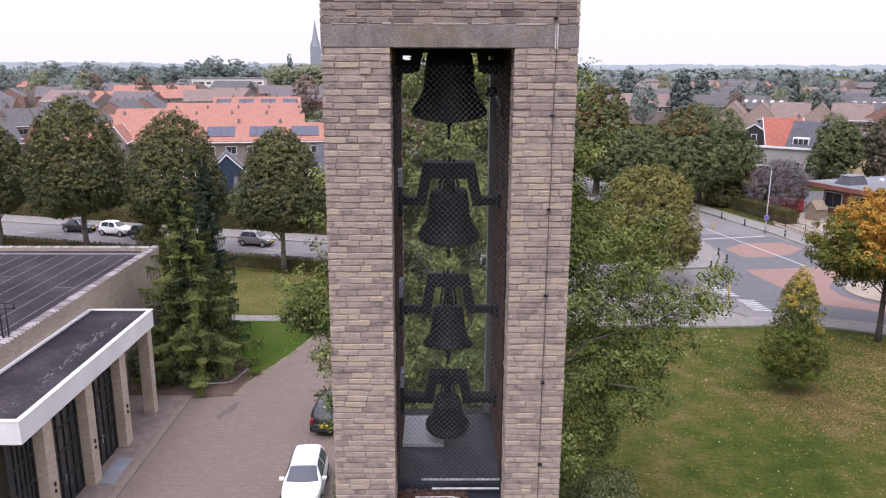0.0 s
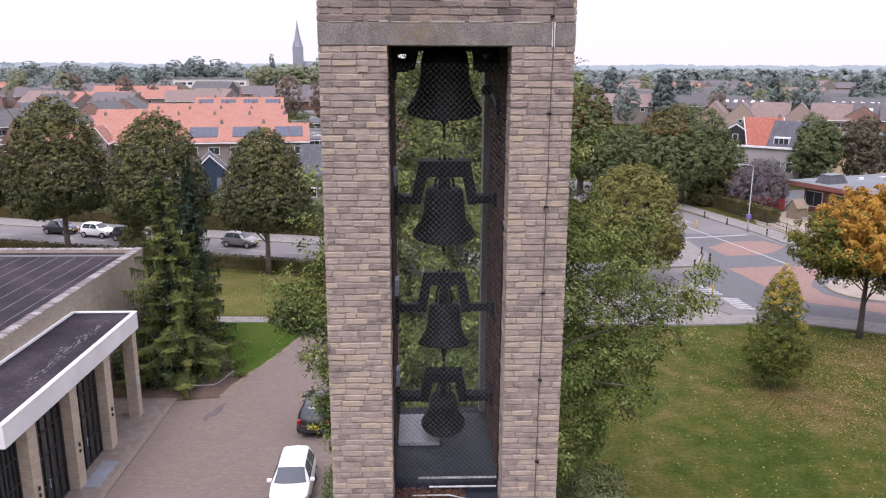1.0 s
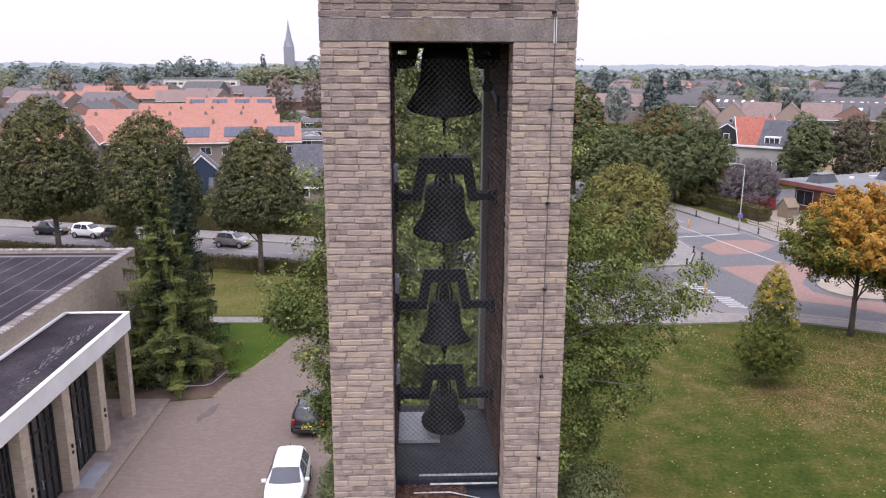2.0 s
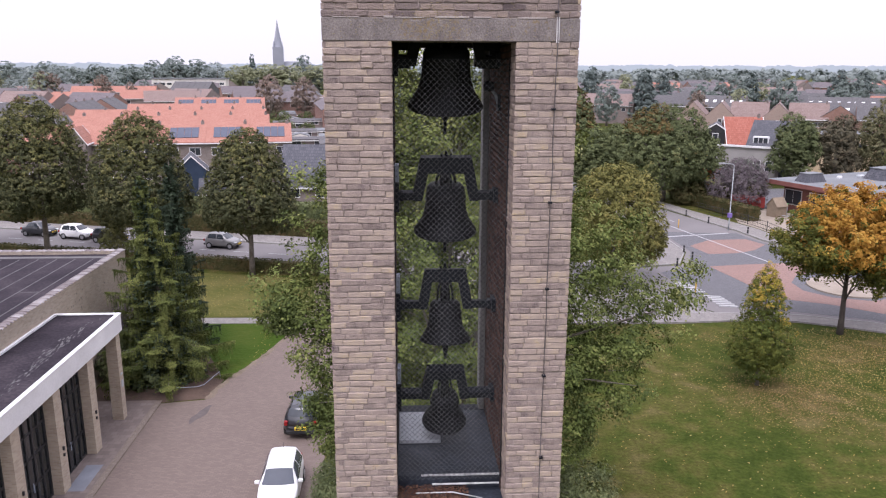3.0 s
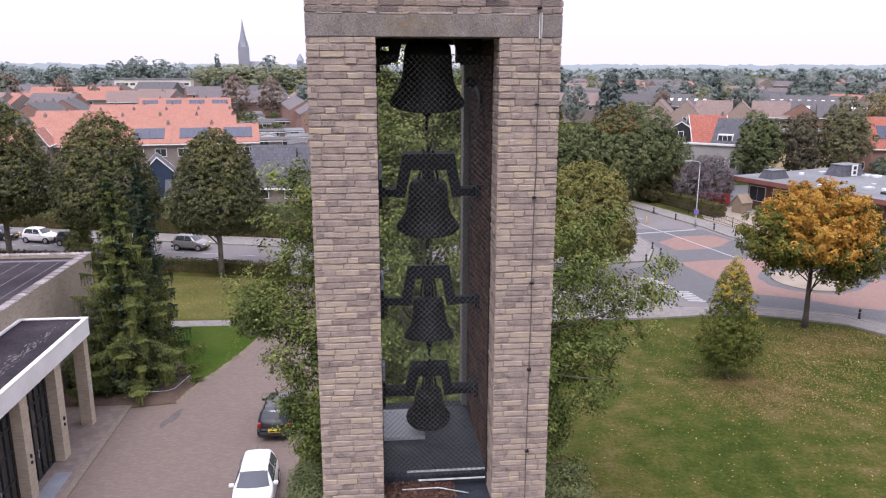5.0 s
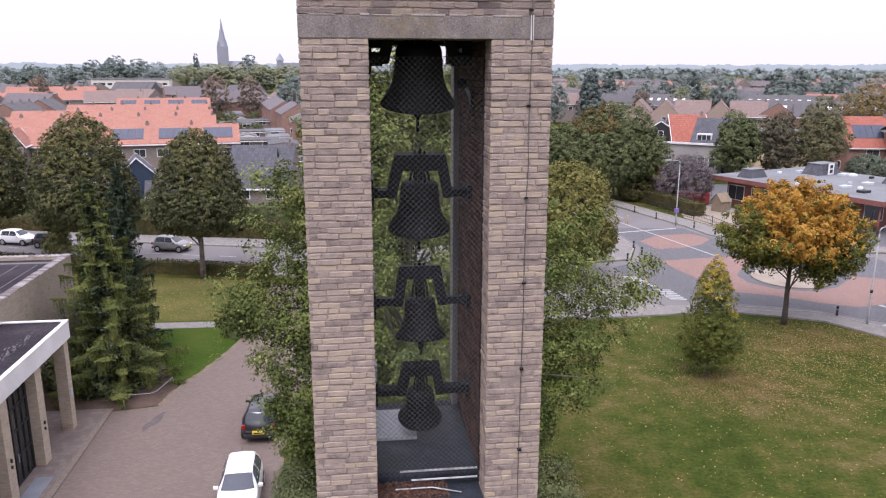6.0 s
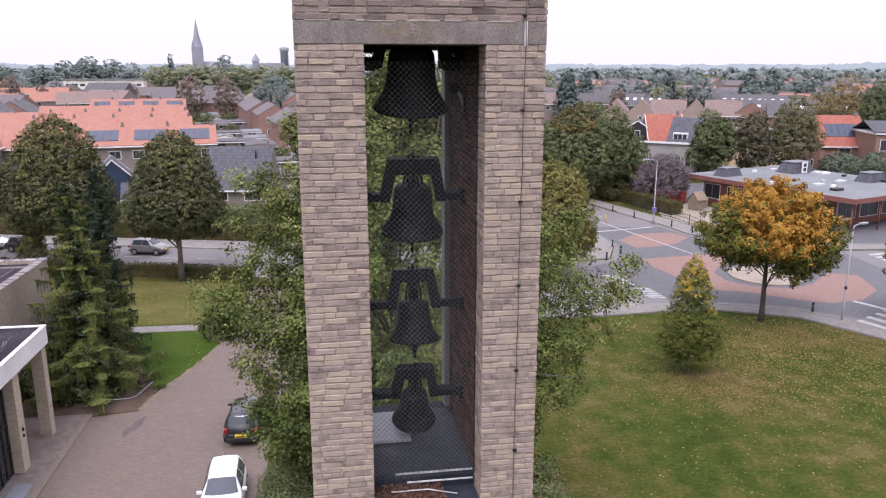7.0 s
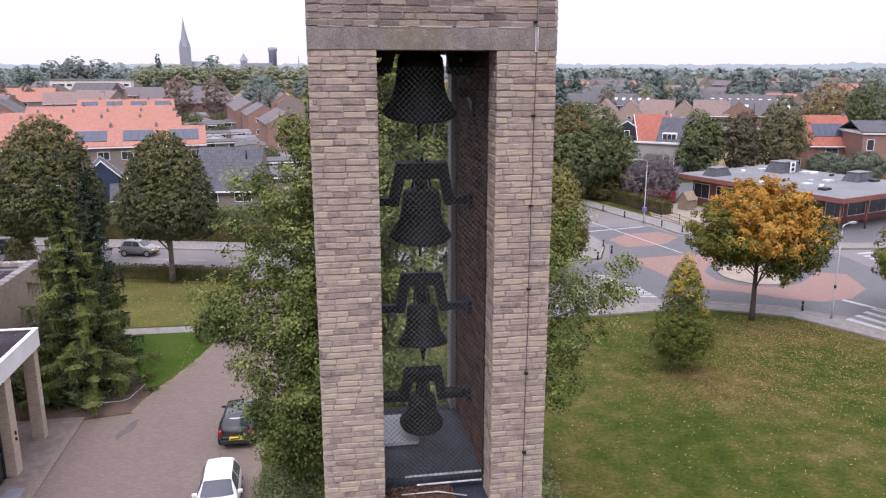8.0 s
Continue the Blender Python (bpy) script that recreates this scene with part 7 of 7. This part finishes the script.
for gx, gy, gr, gh in ((-15.5, 108, 1.6, 2.4), (-12.2, 122, 1.8, 2.2), (-18.2, 127, 1.5, 3.0), (-9.5, 128, 1.7, 2.6), (-23.5, 178, 2.2, 3.2), (-29.5, 184, 2.4, 3.6), (-33, 205, 2.6, 3.6), (-37, 222, 3.0, 4.0), (-30, 226, 2.4, 3.4)):
    tree("garden_bush", gx, gy, [(0, 0, gh * 0.5, gr, gr * 0.9, gh * 0.52), (gr * 0.4, 0, gh * 0.6, gr * 0.6, gr * 0.6, gh * 0.45)], 150, 14, 0.4, 0.15, "leaf_green", gh * 0.7, 0.07, "dark green bush in a back garden", "back garden bushes", seed=int(gy), limbs_n=5)
vanp = thing("white_van", -10.9, 99.5, 0, 95, "white delivery van parked between the sheds", "van")
part("body", boxed(-2.4, 2.4, -0.95, 0.95, 0.35, 2.4, bevel=0.15), white_paint, vanp)
part("windscreen", boxed(-2.42, -2.3, -0.75, 0.75, 1.35, 2.05, bevel=0.03), M["car_glass"], vanp)
for fx in (-1.5, 1.5):
    for s in (-1, 1):
        part("wheel", tube(bmesh.new(), [(fx, s * 0.78, 0.33), (fx, s * 0.97, 0.33)], 0.33, 14), M["tyre"], vanp)

# right-hand side: houses behind the junction
house(54.9, 113.8, -12, 6.0, 9, 4.2, 8.6, "wall_red", "roof_red", "brick house with a deep orange tiled roof", 1, True, verge=True)
gam = thing("gambrel_house", 50.2, 113.0, 0, -25, "black-boarded gambrel house with white curved edging", "house")
GAM = [(-1.75, 0), (1.75, 0), (1.75, 5.2), (1.3, 6.7), (0, 7.6), (-1.3, 6.7), (-1.75, 5.2)]


def prism(bm, pts, y0, y1):
    """An upright outline in x and z, drawn out along y."""
    a, b = [bm.verts.new((px, y0, pz)) for px, pz in pts], [bm.verts.new((px, y1, pz)) for px, pz in pts]
    bm.faces.new(a)
    bm.faces.new(b[::-1])
    for k in range(len(pts)):
        bm.faces.new((a[k], a[(k + 1) % len(pts)], b[(k + 1) % len(pts)], b[k]))
    bmesh.ops.recalc_face_normals(bm, faces=bm.faces)
    return bm


part("wall", prism(bmesh.new(), GAM, 0, 6), M["black"], gam)
for (xa, za), (xb, zb) in zip(GAM[2:], GAM[3:]):
    k = 1.09
    lo = [(xa * k, za * 1.0 + 0.03), (xb * k, zb + 0.03), (xb * k * 1.05, zb + 0.2), (xa * k * 1.05, za + 0.2)]
    part("roof", prism(bmesh.new(), lo, 0.06, 6.2), M["roof_slate"], gam)
    part("edge_board", prism(bmesh.new(), lo, -0.08, 0.054), M["white_trim"], gam, "white edge board")
window_on(gam, 0, 0, 5.6, 0.9, 1.2, 0)
house(57.0, 105.6, -38, 7.6, 9, 4.5, 8.5, "wall_pale", "roof_slate", "house with a slate roof and a white dormer", 2, True, dormer=True)
flat = thing("flat_building", 50.4, 102.2, 0, -40, "low grey flat-roofed building with pale edging", "building")
part("wall", boxed(-4.2, 4.4, 0.0, 2.2, -0.2, 5.0), M["wall_grey"], flat)
part("roof", boxed(-4.2, 4.4, 0.0, 2.2, 5.004, 5.08), M["roof_flat"], flat)
part("roof_edge", boxed(-4.5, 4.7, -0.3, -0.004, 4.98, 5.25), M["white_trim"], flat)
window_on(flat, 3.4, 0.0, 2.4, 1.0, 1.6, 0)
window_on(flat, 1.8, 0.0, 2.4, 1.0, 1.6, 0)
tan = thing("tan_building", 66, 112, 0, -10, "tan rendered block behind the park trees", "building")
part("wall", boxed(-9, 9, -3, 4, -0.2, 6.2), M["wall_tan"], tan)
part("roof", boxed(-9.2, 9.2, -3.2, 4.2, 6.204, 6.4), M["roof_flat"], tan)
for k in range(6):
    window_on(tan, -7 + k * 2.7, -3.0, 4.3, 1.3, 1.3, 0)
brown = house(72.5, 179.5, 62, 8.6, 6.8, 5.2, 8.6, "wall_terrace", "roof_brown", "brown brick house with a wide brown roof", 2, True, "brown terraced houses")
for k in range(1, 7):
    copy_thing(brown if k < 5 else hb, pose(72.5 + 5.6 * k, 179.5 - 3.1 * k, 0, 0, 0, 62 if k % 2 else -28))
long_h = house(101, 170, -38, 12, 10, 5.6, 8.7, "wall_brown", "roof_grey", "long grey-roofed terrace with roof windows", 3, False, "long grey terraces")
for k in range(5):
    p = part("roof_window", boxed(-0.45, 0.45, -0.6, 0.6, -0.02, 0.06), M["trim_edge"], long_h)
    p.matrix_basis = pose(-5 + k * 2.4, -2.6, 7.3, 31.8, 0, 0)
row(long_h, 101, 170, -38, 12, 3)
for lx, ly in ((122, 205), (131, 199), (96, 216), (140, 240), (150, 234)):
    copy_thing(long_h, pose(lx, ly, 0, 0, 0, -35))
house(81.5, 106.5, -12, 7.5, 9, 4.2, 8.6, "wall_red", "roof_red", "brick house with red roof and solar panels", 1, True, panels=5)
bh2 = thing("brick_house", 88.5, 97.5, 0, -16, "red brick house with white-edged windows and flat roof line", "house")
part("wall", boxed(-7, 9, -4, 5, -0.2, 6.5), M["wall_red"], bh2)
part("roof_edge", boxed(-7.2, 9.2, -4.25, 5.2, 6.504, 6.85), M["white_trim"], bh2)
part("roof", roof_side(bmesh.new(), 15, 8, 6.86, 8.2, -1), M["roof_slate"], bh2)
part("roof", roof_side(bmesh.new(), 15, 8, 6.86, 8.2, 1), M["roof_slate"], bh2)
for k in range(5):
    for z in (1.8, 4.9):
        window_on(bh2, -5.8 + k * 2.9, -4.0, z, 1.1, 1.7, 0)

# ---- the school: a wide flat roof with cupolas ----
school = thing("school", 50.0, 58.7, 0, 20, "low school with wide grey flat roof and rust-red fascia", "building")
part("wall", boxed(1.6, 16, 3.4, 20.5, -0.2, 3.2), M["wall_rust"], school)
part("wing_wall", boxed(16.01, 31, 3.4, 5.2, -0.2, 3.2), M["wall_rust"], school)
part("roof", boxed(0.1, 17, 0.1, 22, 3.25, 3.6, bevel=0.02), M["roof_flat"], school, "pale grey flat roof")
part("wing_roof", boxed(17.002, 32, 0.1, 5.6, 3.25, 3.6), M["roof_flat"], school)
part("fascia", boxed(0, 32.05, 0.0, 0.096, 3.12, 3.62), M["wall_rust"], school, "rust-red fascia board")
part("side_fascia", boxed(0.0, 0.096, 0.1, 22, 3.12, 3.62), M["wall_rust"], school)
for k in range(7):
    window_on(school, 4 + k * 3.9, 3.4, 1.7, 3.2, 2.0, 0)
for k in range(5):
    window_on(school, 1.6, 5.5 + k * 3.4, 1.7, 2.4, 1.8, -90)
for k in range(7):
    part("canopy_post", tube(bmesh.new(), [(0.5 + k * 4.5, 0.5, 0), (0.5 + k * 4.5, 0.5, 3.25)], 0.09, 8), M["wall_rust"], school)


def cupola(px, py, s, sign=False):
    bm = bmesh.new()
    lo = [(-2.2 * s, -1.3 * s), (2.2 * s, -1.3 * s), (2.2 * s, 1.3 * s), (-2.2 * s, 1.3 * s)]
    hi = [(-1.5 * s, -0.9 * s), (1.5 * s, -0.9 * s), (1.5 * s, 0.9 * s), (-1.5 * s, 0.9 * s)]
    a, b = [bm.verts.new((px + q[0], py + q[1], 3.58)) for q in lo], [bm.verts.new((px + q[0], py + q[1], 3.6 + 1.35 * s)) for q in hi]
    bm.faces.new(b)
    for i in range(4):
        bm.faces.new((a[i], a[(i + 1) % 4], b[(i + 1) % 4], b[i]))
    cu = part("cupola", bm, M["roof_slate"], school, "dark slated roof cupola")
    part("cupola_cap", boxed(px - 1.6 * s, px + 1.6 * s, py - 1.0 * s, py + 1.0 * s, 3.6 + 1.35 * s, 3.6 + 1.45 * s), M["roof_flat"], cu)
    if sign:
        part("sign_board", boxed(px - 0.5, px + 0.5, py - 1.35 * s, py - 1.28 * s, 3.65, 5.0), M["white_trim"], cu)
        for k in (0, 1):
            part("sign_mark", boxed(px - 0.25, px + 0.25, py - 1.37 * s, py - 1.352 * s, 3.85 + 0.55 * k, 4.25 + 0.55 * k), M["black"], cu)


cupola(3.0, 18.2, 0.7)
cupola(12.9, 16.4, 0.95, True)
cupola(13.4, 7.0, 0.75)
rv = random.Random(15)
for k in range(16):
    px, py = rv.uniform(2, 15.5), rv.uniform(1.5, 20)
    w = rv.choice((0.25, 0.5, 0.6))
    part("roof_light", boxed(px - w, px + w, py - w * 0.7, py + w * 0.7, 3.58, 3.85, bevel=0.03), M[rv.choice(("trim_edge", "sheet_light", "black"))], school)
# playground
hut = thing("play_hut", 41.7, 74.4, 0, 20, "small timber playhouse with a pointed roof", "playhouse")
part("wall", gable_walls(bmesh.new(), 1.5, 1.4, 1.3, 2.1), M["timber"], hut)
for s in (-1, 1):
    part("roof", roof_side(bmesh.new(), 1.7, 1.4, 1.3, 2.1, s, 0.12, 0.05), M["timber"], hut)
sl = thing("slide", 42.4, 74.8, 0, 40, "green plastic slide in the school yard", "slide")
bm = plate(bmesh.new(), [(-1.2, -0.3), (1.2, -0.3), (1.2, 0.3), (-1.2, 0.3)], 1.2, 1.3)
part("chute", bm, M["play_green"], sl)
for px in (-1.1, 1.1):
    for py in (-0.25, 0.25):
        part("leg", tube(bmesh.new(), [(px, py, 0), (px, py, 1.22)], 0.05, 6), M["pole"], sl)
ct = thing("container", 40.6, 79.5, 0, -20, "dark red box trailer behind the fence", "trailer")
part("body", boxed(-1.9, 1.9, -0.9, 0.9, 0.25, 1.5, bevel=0.04), M["play_red"], ct)
for px in (-1.2, 1.2):
    part("skid", boxed(px - 0.2, px + 0.2, -0.8, 0.8, -0.02, 0.26), M["black"], ct)
slab("school_forecourt", [(43.3, 56.3), (52, 54.7), (75, 57.0), (96, 59.5), (96, 92), (41.5, 95), (41.5, 79.2), (44.5, 79.2), (46.5, 71), (49.3, 61.6)], -0.3, 0.016, M["grey_pavers"], "grey paved ground around the school", "paving")
slab("school_yard", [(38.6, 60), (36.9, 64), (36.6, 67.5), (35.8, 71), (38, 78), (43, 79), (46, 70.5), (49, 61), (46, 57.6)], -0.3, 0.02, M["sand"], "pale sandy school yard", "yard")
fence = thing("school_fence", 36.7, 62.5, 0, 0, "low dark mesh fence beside the school footpath", "fence")
pts = [(0.2, -1.5), (0.1, 4.0), (-0.3, 7.5), (-1.4, 11.5), (-2.6, 16)]
for a, b in zip(pts, pts[1:]):
    bm = bmesh.new()
    for z in (0.15, 0.55, 0.95):
        tube(bm, [(*a, z), (*b, z)], 0.025, 5)
    for k in range(12):
        q = Vector(a).lerp(Vector(b), k / 12)
        tube(bm, [(q.x, q.y, 0.15), (q.x, q.y, 0.95)], 0.012, 4)
    part("fence_panel", bm, M["black"], fence)
    part("fence_post", tube(bmesh.new(), [(*a, -0.05), (*a, 1.1)], 0.045, 8), M["black"], fence)

# ---- the town beyond ----
rt = random.Random(99)
far_kinds = [house(-150, 300, 15, 18, 9, 5.4, 8.4, "wall_red", "roof_mauve", "far brick terrace with a faded roof", 3, True, "far terraces", gable_win=False),
             house(150, 290, -25, 18, 9, 5.4, 8.4, "wall_brown", "roof_grey", "far brick terrace with a grey roof", 3, True, "far terraces", gable_win=False),
             house(-110, 262, 12, 18, 9, 5.4, 8.2, "wall_brown", "roof_orange", "far brick terrace with an orange roof", 3, True, "far terraces", gable_win=False),
             house(170, 330, -20, 18, 9, 5.6, 8.8, "wall_brown", "roof_brown", "far brick terrace with a brown roof", 3, True, "far terraces", gable_win=False)]
for k in range(150):
    right = rt.random() < 0.55
    d = 230 + 520 * rt.random() ** 1.3
    fx = d * (rt.uniform(0.16, 0.85) if right else rt.uniform(-0.75, -0.02))
    if -0.35 * d < fx < -0.1 * d and d < 250:
        continue
    kind = far_kinds[rt.choices((0, 1, 2, 3), (4, 4, 1.6, 2))[0]]
    copy_thing(kind, pose(fx, d, 0, 0, 0, rt.choice((15, 20, -25, 100, -70)) + rt.uniform(-6, 6)))
lb = thing("school_block", -131, 478, 0, 4, "long pale flat-roofed block far off", "building")
part("wall", boxed(-22, 22, -6, 6, -0.2, 10), M["wall_pale"], lb)
part("roof", boxed(-22.5, 22.5, -6.5, 6.5, 10.004, 10.6), M["roof_flat"], lb)
for k in range(11):
    for z in (3.4, 7.2):
        window_on(lb, -19.5 + k * 3.9, -6.0, z, 2.8, 1.5, 0)
sb = thing("shed_row", -117, 432, 0, -14, "row of saw-tooth dark roofs", "building")
for k in range(7):
    m = part("roof", gable_walls(bmesh.new(), 3.2, 14, 4.5, 9.2), M["roof_grey"], sb)
    m.matrix_basis = pose(-9.9 + k * 3.3, 0, 0, 0, 0, 0)

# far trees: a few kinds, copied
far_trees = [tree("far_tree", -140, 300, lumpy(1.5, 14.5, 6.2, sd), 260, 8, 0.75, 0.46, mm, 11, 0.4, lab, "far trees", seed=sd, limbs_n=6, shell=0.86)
             for mm, lab, sd in (("leaf_hazy", "far dark green tree between the houses", 81), ("leaf_hazier", "far green tree greyed by haze between the houses", 82), ("leaf_hazy_brown", "far brown autumn tree between the houses", 83), ("leaf_hazy_gold", "far yellow-green tree between the houses", 84))]
far_trees.append(tree("far_conifer", 74, 225, [(0, 0, 4.5, 4.0, 4.0, 4.0), (0, 0, 8.5, 2.9, 2.9, 4.0), (0, 0, 12.5, 1.6, 1.6, 3.4)], 230, 10, 0.7, 0.44, "hazy_needle", 14, 0.3, "far dark conical tree among the roofs", "far trees", seed=85, limbs_n=6))


def far(kind, x, y, s, wide=1.0):
    c = copy_thing(far_trees[kind], pose(x, y, 0, 0, 0, rt.uniform(0, 360)))
    c.scale = (s * wide, s * wide, s)


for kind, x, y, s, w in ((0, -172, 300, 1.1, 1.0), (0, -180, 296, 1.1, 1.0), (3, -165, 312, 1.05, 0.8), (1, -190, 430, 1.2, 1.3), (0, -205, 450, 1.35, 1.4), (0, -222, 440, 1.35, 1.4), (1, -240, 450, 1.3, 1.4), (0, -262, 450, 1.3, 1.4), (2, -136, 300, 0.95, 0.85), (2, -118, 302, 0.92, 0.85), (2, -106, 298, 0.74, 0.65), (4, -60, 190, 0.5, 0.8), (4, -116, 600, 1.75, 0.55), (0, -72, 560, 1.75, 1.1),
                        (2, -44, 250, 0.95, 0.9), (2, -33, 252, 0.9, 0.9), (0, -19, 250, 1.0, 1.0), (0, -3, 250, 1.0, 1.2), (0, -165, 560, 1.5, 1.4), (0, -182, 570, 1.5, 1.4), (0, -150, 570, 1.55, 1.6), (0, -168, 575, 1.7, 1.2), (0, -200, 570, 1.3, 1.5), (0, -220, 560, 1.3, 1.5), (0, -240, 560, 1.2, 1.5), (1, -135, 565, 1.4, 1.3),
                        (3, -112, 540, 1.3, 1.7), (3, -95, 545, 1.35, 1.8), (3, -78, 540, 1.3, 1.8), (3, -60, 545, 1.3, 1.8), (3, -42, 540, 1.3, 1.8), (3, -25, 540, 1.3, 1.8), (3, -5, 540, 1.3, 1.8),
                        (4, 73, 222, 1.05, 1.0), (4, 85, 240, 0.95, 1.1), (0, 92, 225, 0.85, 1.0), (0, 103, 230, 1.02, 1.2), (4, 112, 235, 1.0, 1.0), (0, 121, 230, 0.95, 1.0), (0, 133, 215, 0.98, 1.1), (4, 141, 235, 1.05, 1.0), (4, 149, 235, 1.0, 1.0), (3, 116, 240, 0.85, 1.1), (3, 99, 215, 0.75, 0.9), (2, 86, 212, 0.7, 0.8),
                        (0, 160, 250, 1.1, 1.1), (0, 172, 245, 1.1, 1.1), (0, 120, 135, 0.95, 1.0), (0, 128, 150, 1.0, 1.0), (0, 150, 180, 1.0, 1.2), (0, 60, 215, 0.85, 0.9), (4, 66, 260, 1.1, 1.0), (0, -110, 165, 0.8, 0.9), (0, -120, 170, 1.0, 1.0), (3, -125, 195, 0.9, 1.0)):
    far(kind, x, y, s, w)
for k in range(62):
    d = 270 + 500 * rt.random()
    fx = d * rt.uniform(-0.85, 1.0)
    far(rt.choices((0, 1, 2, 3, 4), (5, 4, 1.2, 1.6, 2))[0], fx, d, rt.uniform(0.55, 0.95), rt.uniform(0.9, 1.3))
wood = []
rw = np.random.default_rng(91)
for k in range(460):
    d = 620 + 1500 * rt.random()
    x0, s0, w0 = d * rt.uniform(-0.85, 1.0), rt.uniform(0.8, 1.2) * (1 + d / 6000), rt.uniform(12, 28)
    wood.append(crown_cloud(rw, [(x0, d, 6.0 * s0, w0, 8, 6.4 * s0), (x0 + rt.uniform(-9, 9), d, 9 * s0, w0 * 0.4, 6, 4.0 * s0), (x0 + rt.uniform(-14, 14), d, 7.5 * s0, w0 * 0.35, 6, 4.5 * s0)], 27, 8, 2.6)[:2])
tagged(new("far_woods", leaf_mesh("far_woods", np.concatenate([w[0] for w in wood]), np.concatenate([w[1] for w in wood]), 2.7, rw, M["leaf_hazier"], aspect=0.8)), "haze-paled grey-green belt of woods along the horizon", "woods", kind="stuff")

# a tree-line strip closing the horizon far behind everything; its mist is a glow
bm = bmesh.new()
for radius, height, wob in ((3300, 46, 9), (3900, 58, 12)):
    n = 1500
    low = high = None
    for k in range(n + 1):
        a = radians(-8 + 196 * k / n)
        cx, cy = radius * math.cos(a), radius * math.sin(a) - 300
        q = noise.noise((a * 9, radius, 0)) * 1.1 + noise.noise((a * 40, radius, 3)) * 0.6 + noise.noise((a * 150, radius, 5)) * 0.5 + noise.noise((a * 420, radius, 7)) * 0.45
        lo, hi = bm.verts.new((cx, cy, -20)), bm.verts.new((cx, cy, height * 0.66 + wob * 0.9 * q))
        if low:
            bm.faces.new((low, lo, hi, high))
        low, high = lo, hi
tagged(part("backdrop", bm, M["mist_glow"]), "pale glowing strip shaped as a misty tree line on the horizon", "backdrop", kind="structure")

# ---- the old church and two towers on the horizon ----
church = thing("far_church", -158.5, 1000, 0, 8, "grey old church with a slender pointed spire far off", "church")
part("tower", boxed(-6.8, 6.8, -6.8, 6.8, -0.3, 44, bevel=0.3), M["stone_dark"], church)
bm = bmesh.new()
lathe(bm, [(7.2, 43), (5.4, 47), (3.6, 56), (1.6, 67), (0.1, 78)], 8)
part("spire", bm, M["stone_dark"], church)
part("nave", gable_walls(bmesh.new(), 34, 18, 15, 26), M["stone_dark"], church).matrix_basis = pose(22, 4, 0)
for s in (-1, 1):
    part("corner_spire", lathe(bmesh.new(), [(1.4, 42), (1.2, 46), (0.1, 51)], 6, (s * 5, -5, 0)), M["stone_dark"], church)
for k in (-1, 1):
    part("belfry_window", boxed(k * 2.2 - 0.8, k * 2.2 + 0.8, -6.1, -5.9, 30, 38), M["black"], church)
chap = thing("far_tower", -88, 1000, 0, 0, "far squat tower with a pointed cap", "tower")
part("shaft", boxed(-4, 4, -4, 4, -0.3, 27), M["stone_dark"], chap)
part("cap", lathe(bmesh.new(), [(5.6, 27), (0.1, 36)], 4), M["stone_dark"], chap)
part("nave", boxed(4, 36, -5, 7, -0.3, 24), M["stone_dark"], chap)
wt = thing("far_water_tower", -52, 1000, 0, 0, "far plain round tower on the horizon", "tower")
part("shaft", lathe(bmesh.new(), [(0.01, -0.3), (5, -0.3), (5, 38), (5.8, 39), (5.8, 43), (0.01, 44)], 18), M["stone_dark"], wt)
mast = thing("far_mast", -20, 1000, 0, 0, "slim far mast on the horizon", "mast")
part("mast", tube(bmesh.new(), [(0, 0, -0.3), (0, 0, 33)], [1.6, 0.5], 6), M["stone_dark"], mast)

# ---- single pieces last: coping tiles and the nearest bricks ----
for parent, me, m in coping_jobs:
    ob = new("coping_tile", me)
    ob.parent = parent
    ob.matrix_basis = m
for parent, me, m in single_bricks:
    ob = new("brick", me)
    ob.parent = parent
    if parent == head:
        ob.material_slots[0].link = "OBJECT"
        ob.material_slots[0].material = M["brick_head"]
    ob.matrix_basis = m
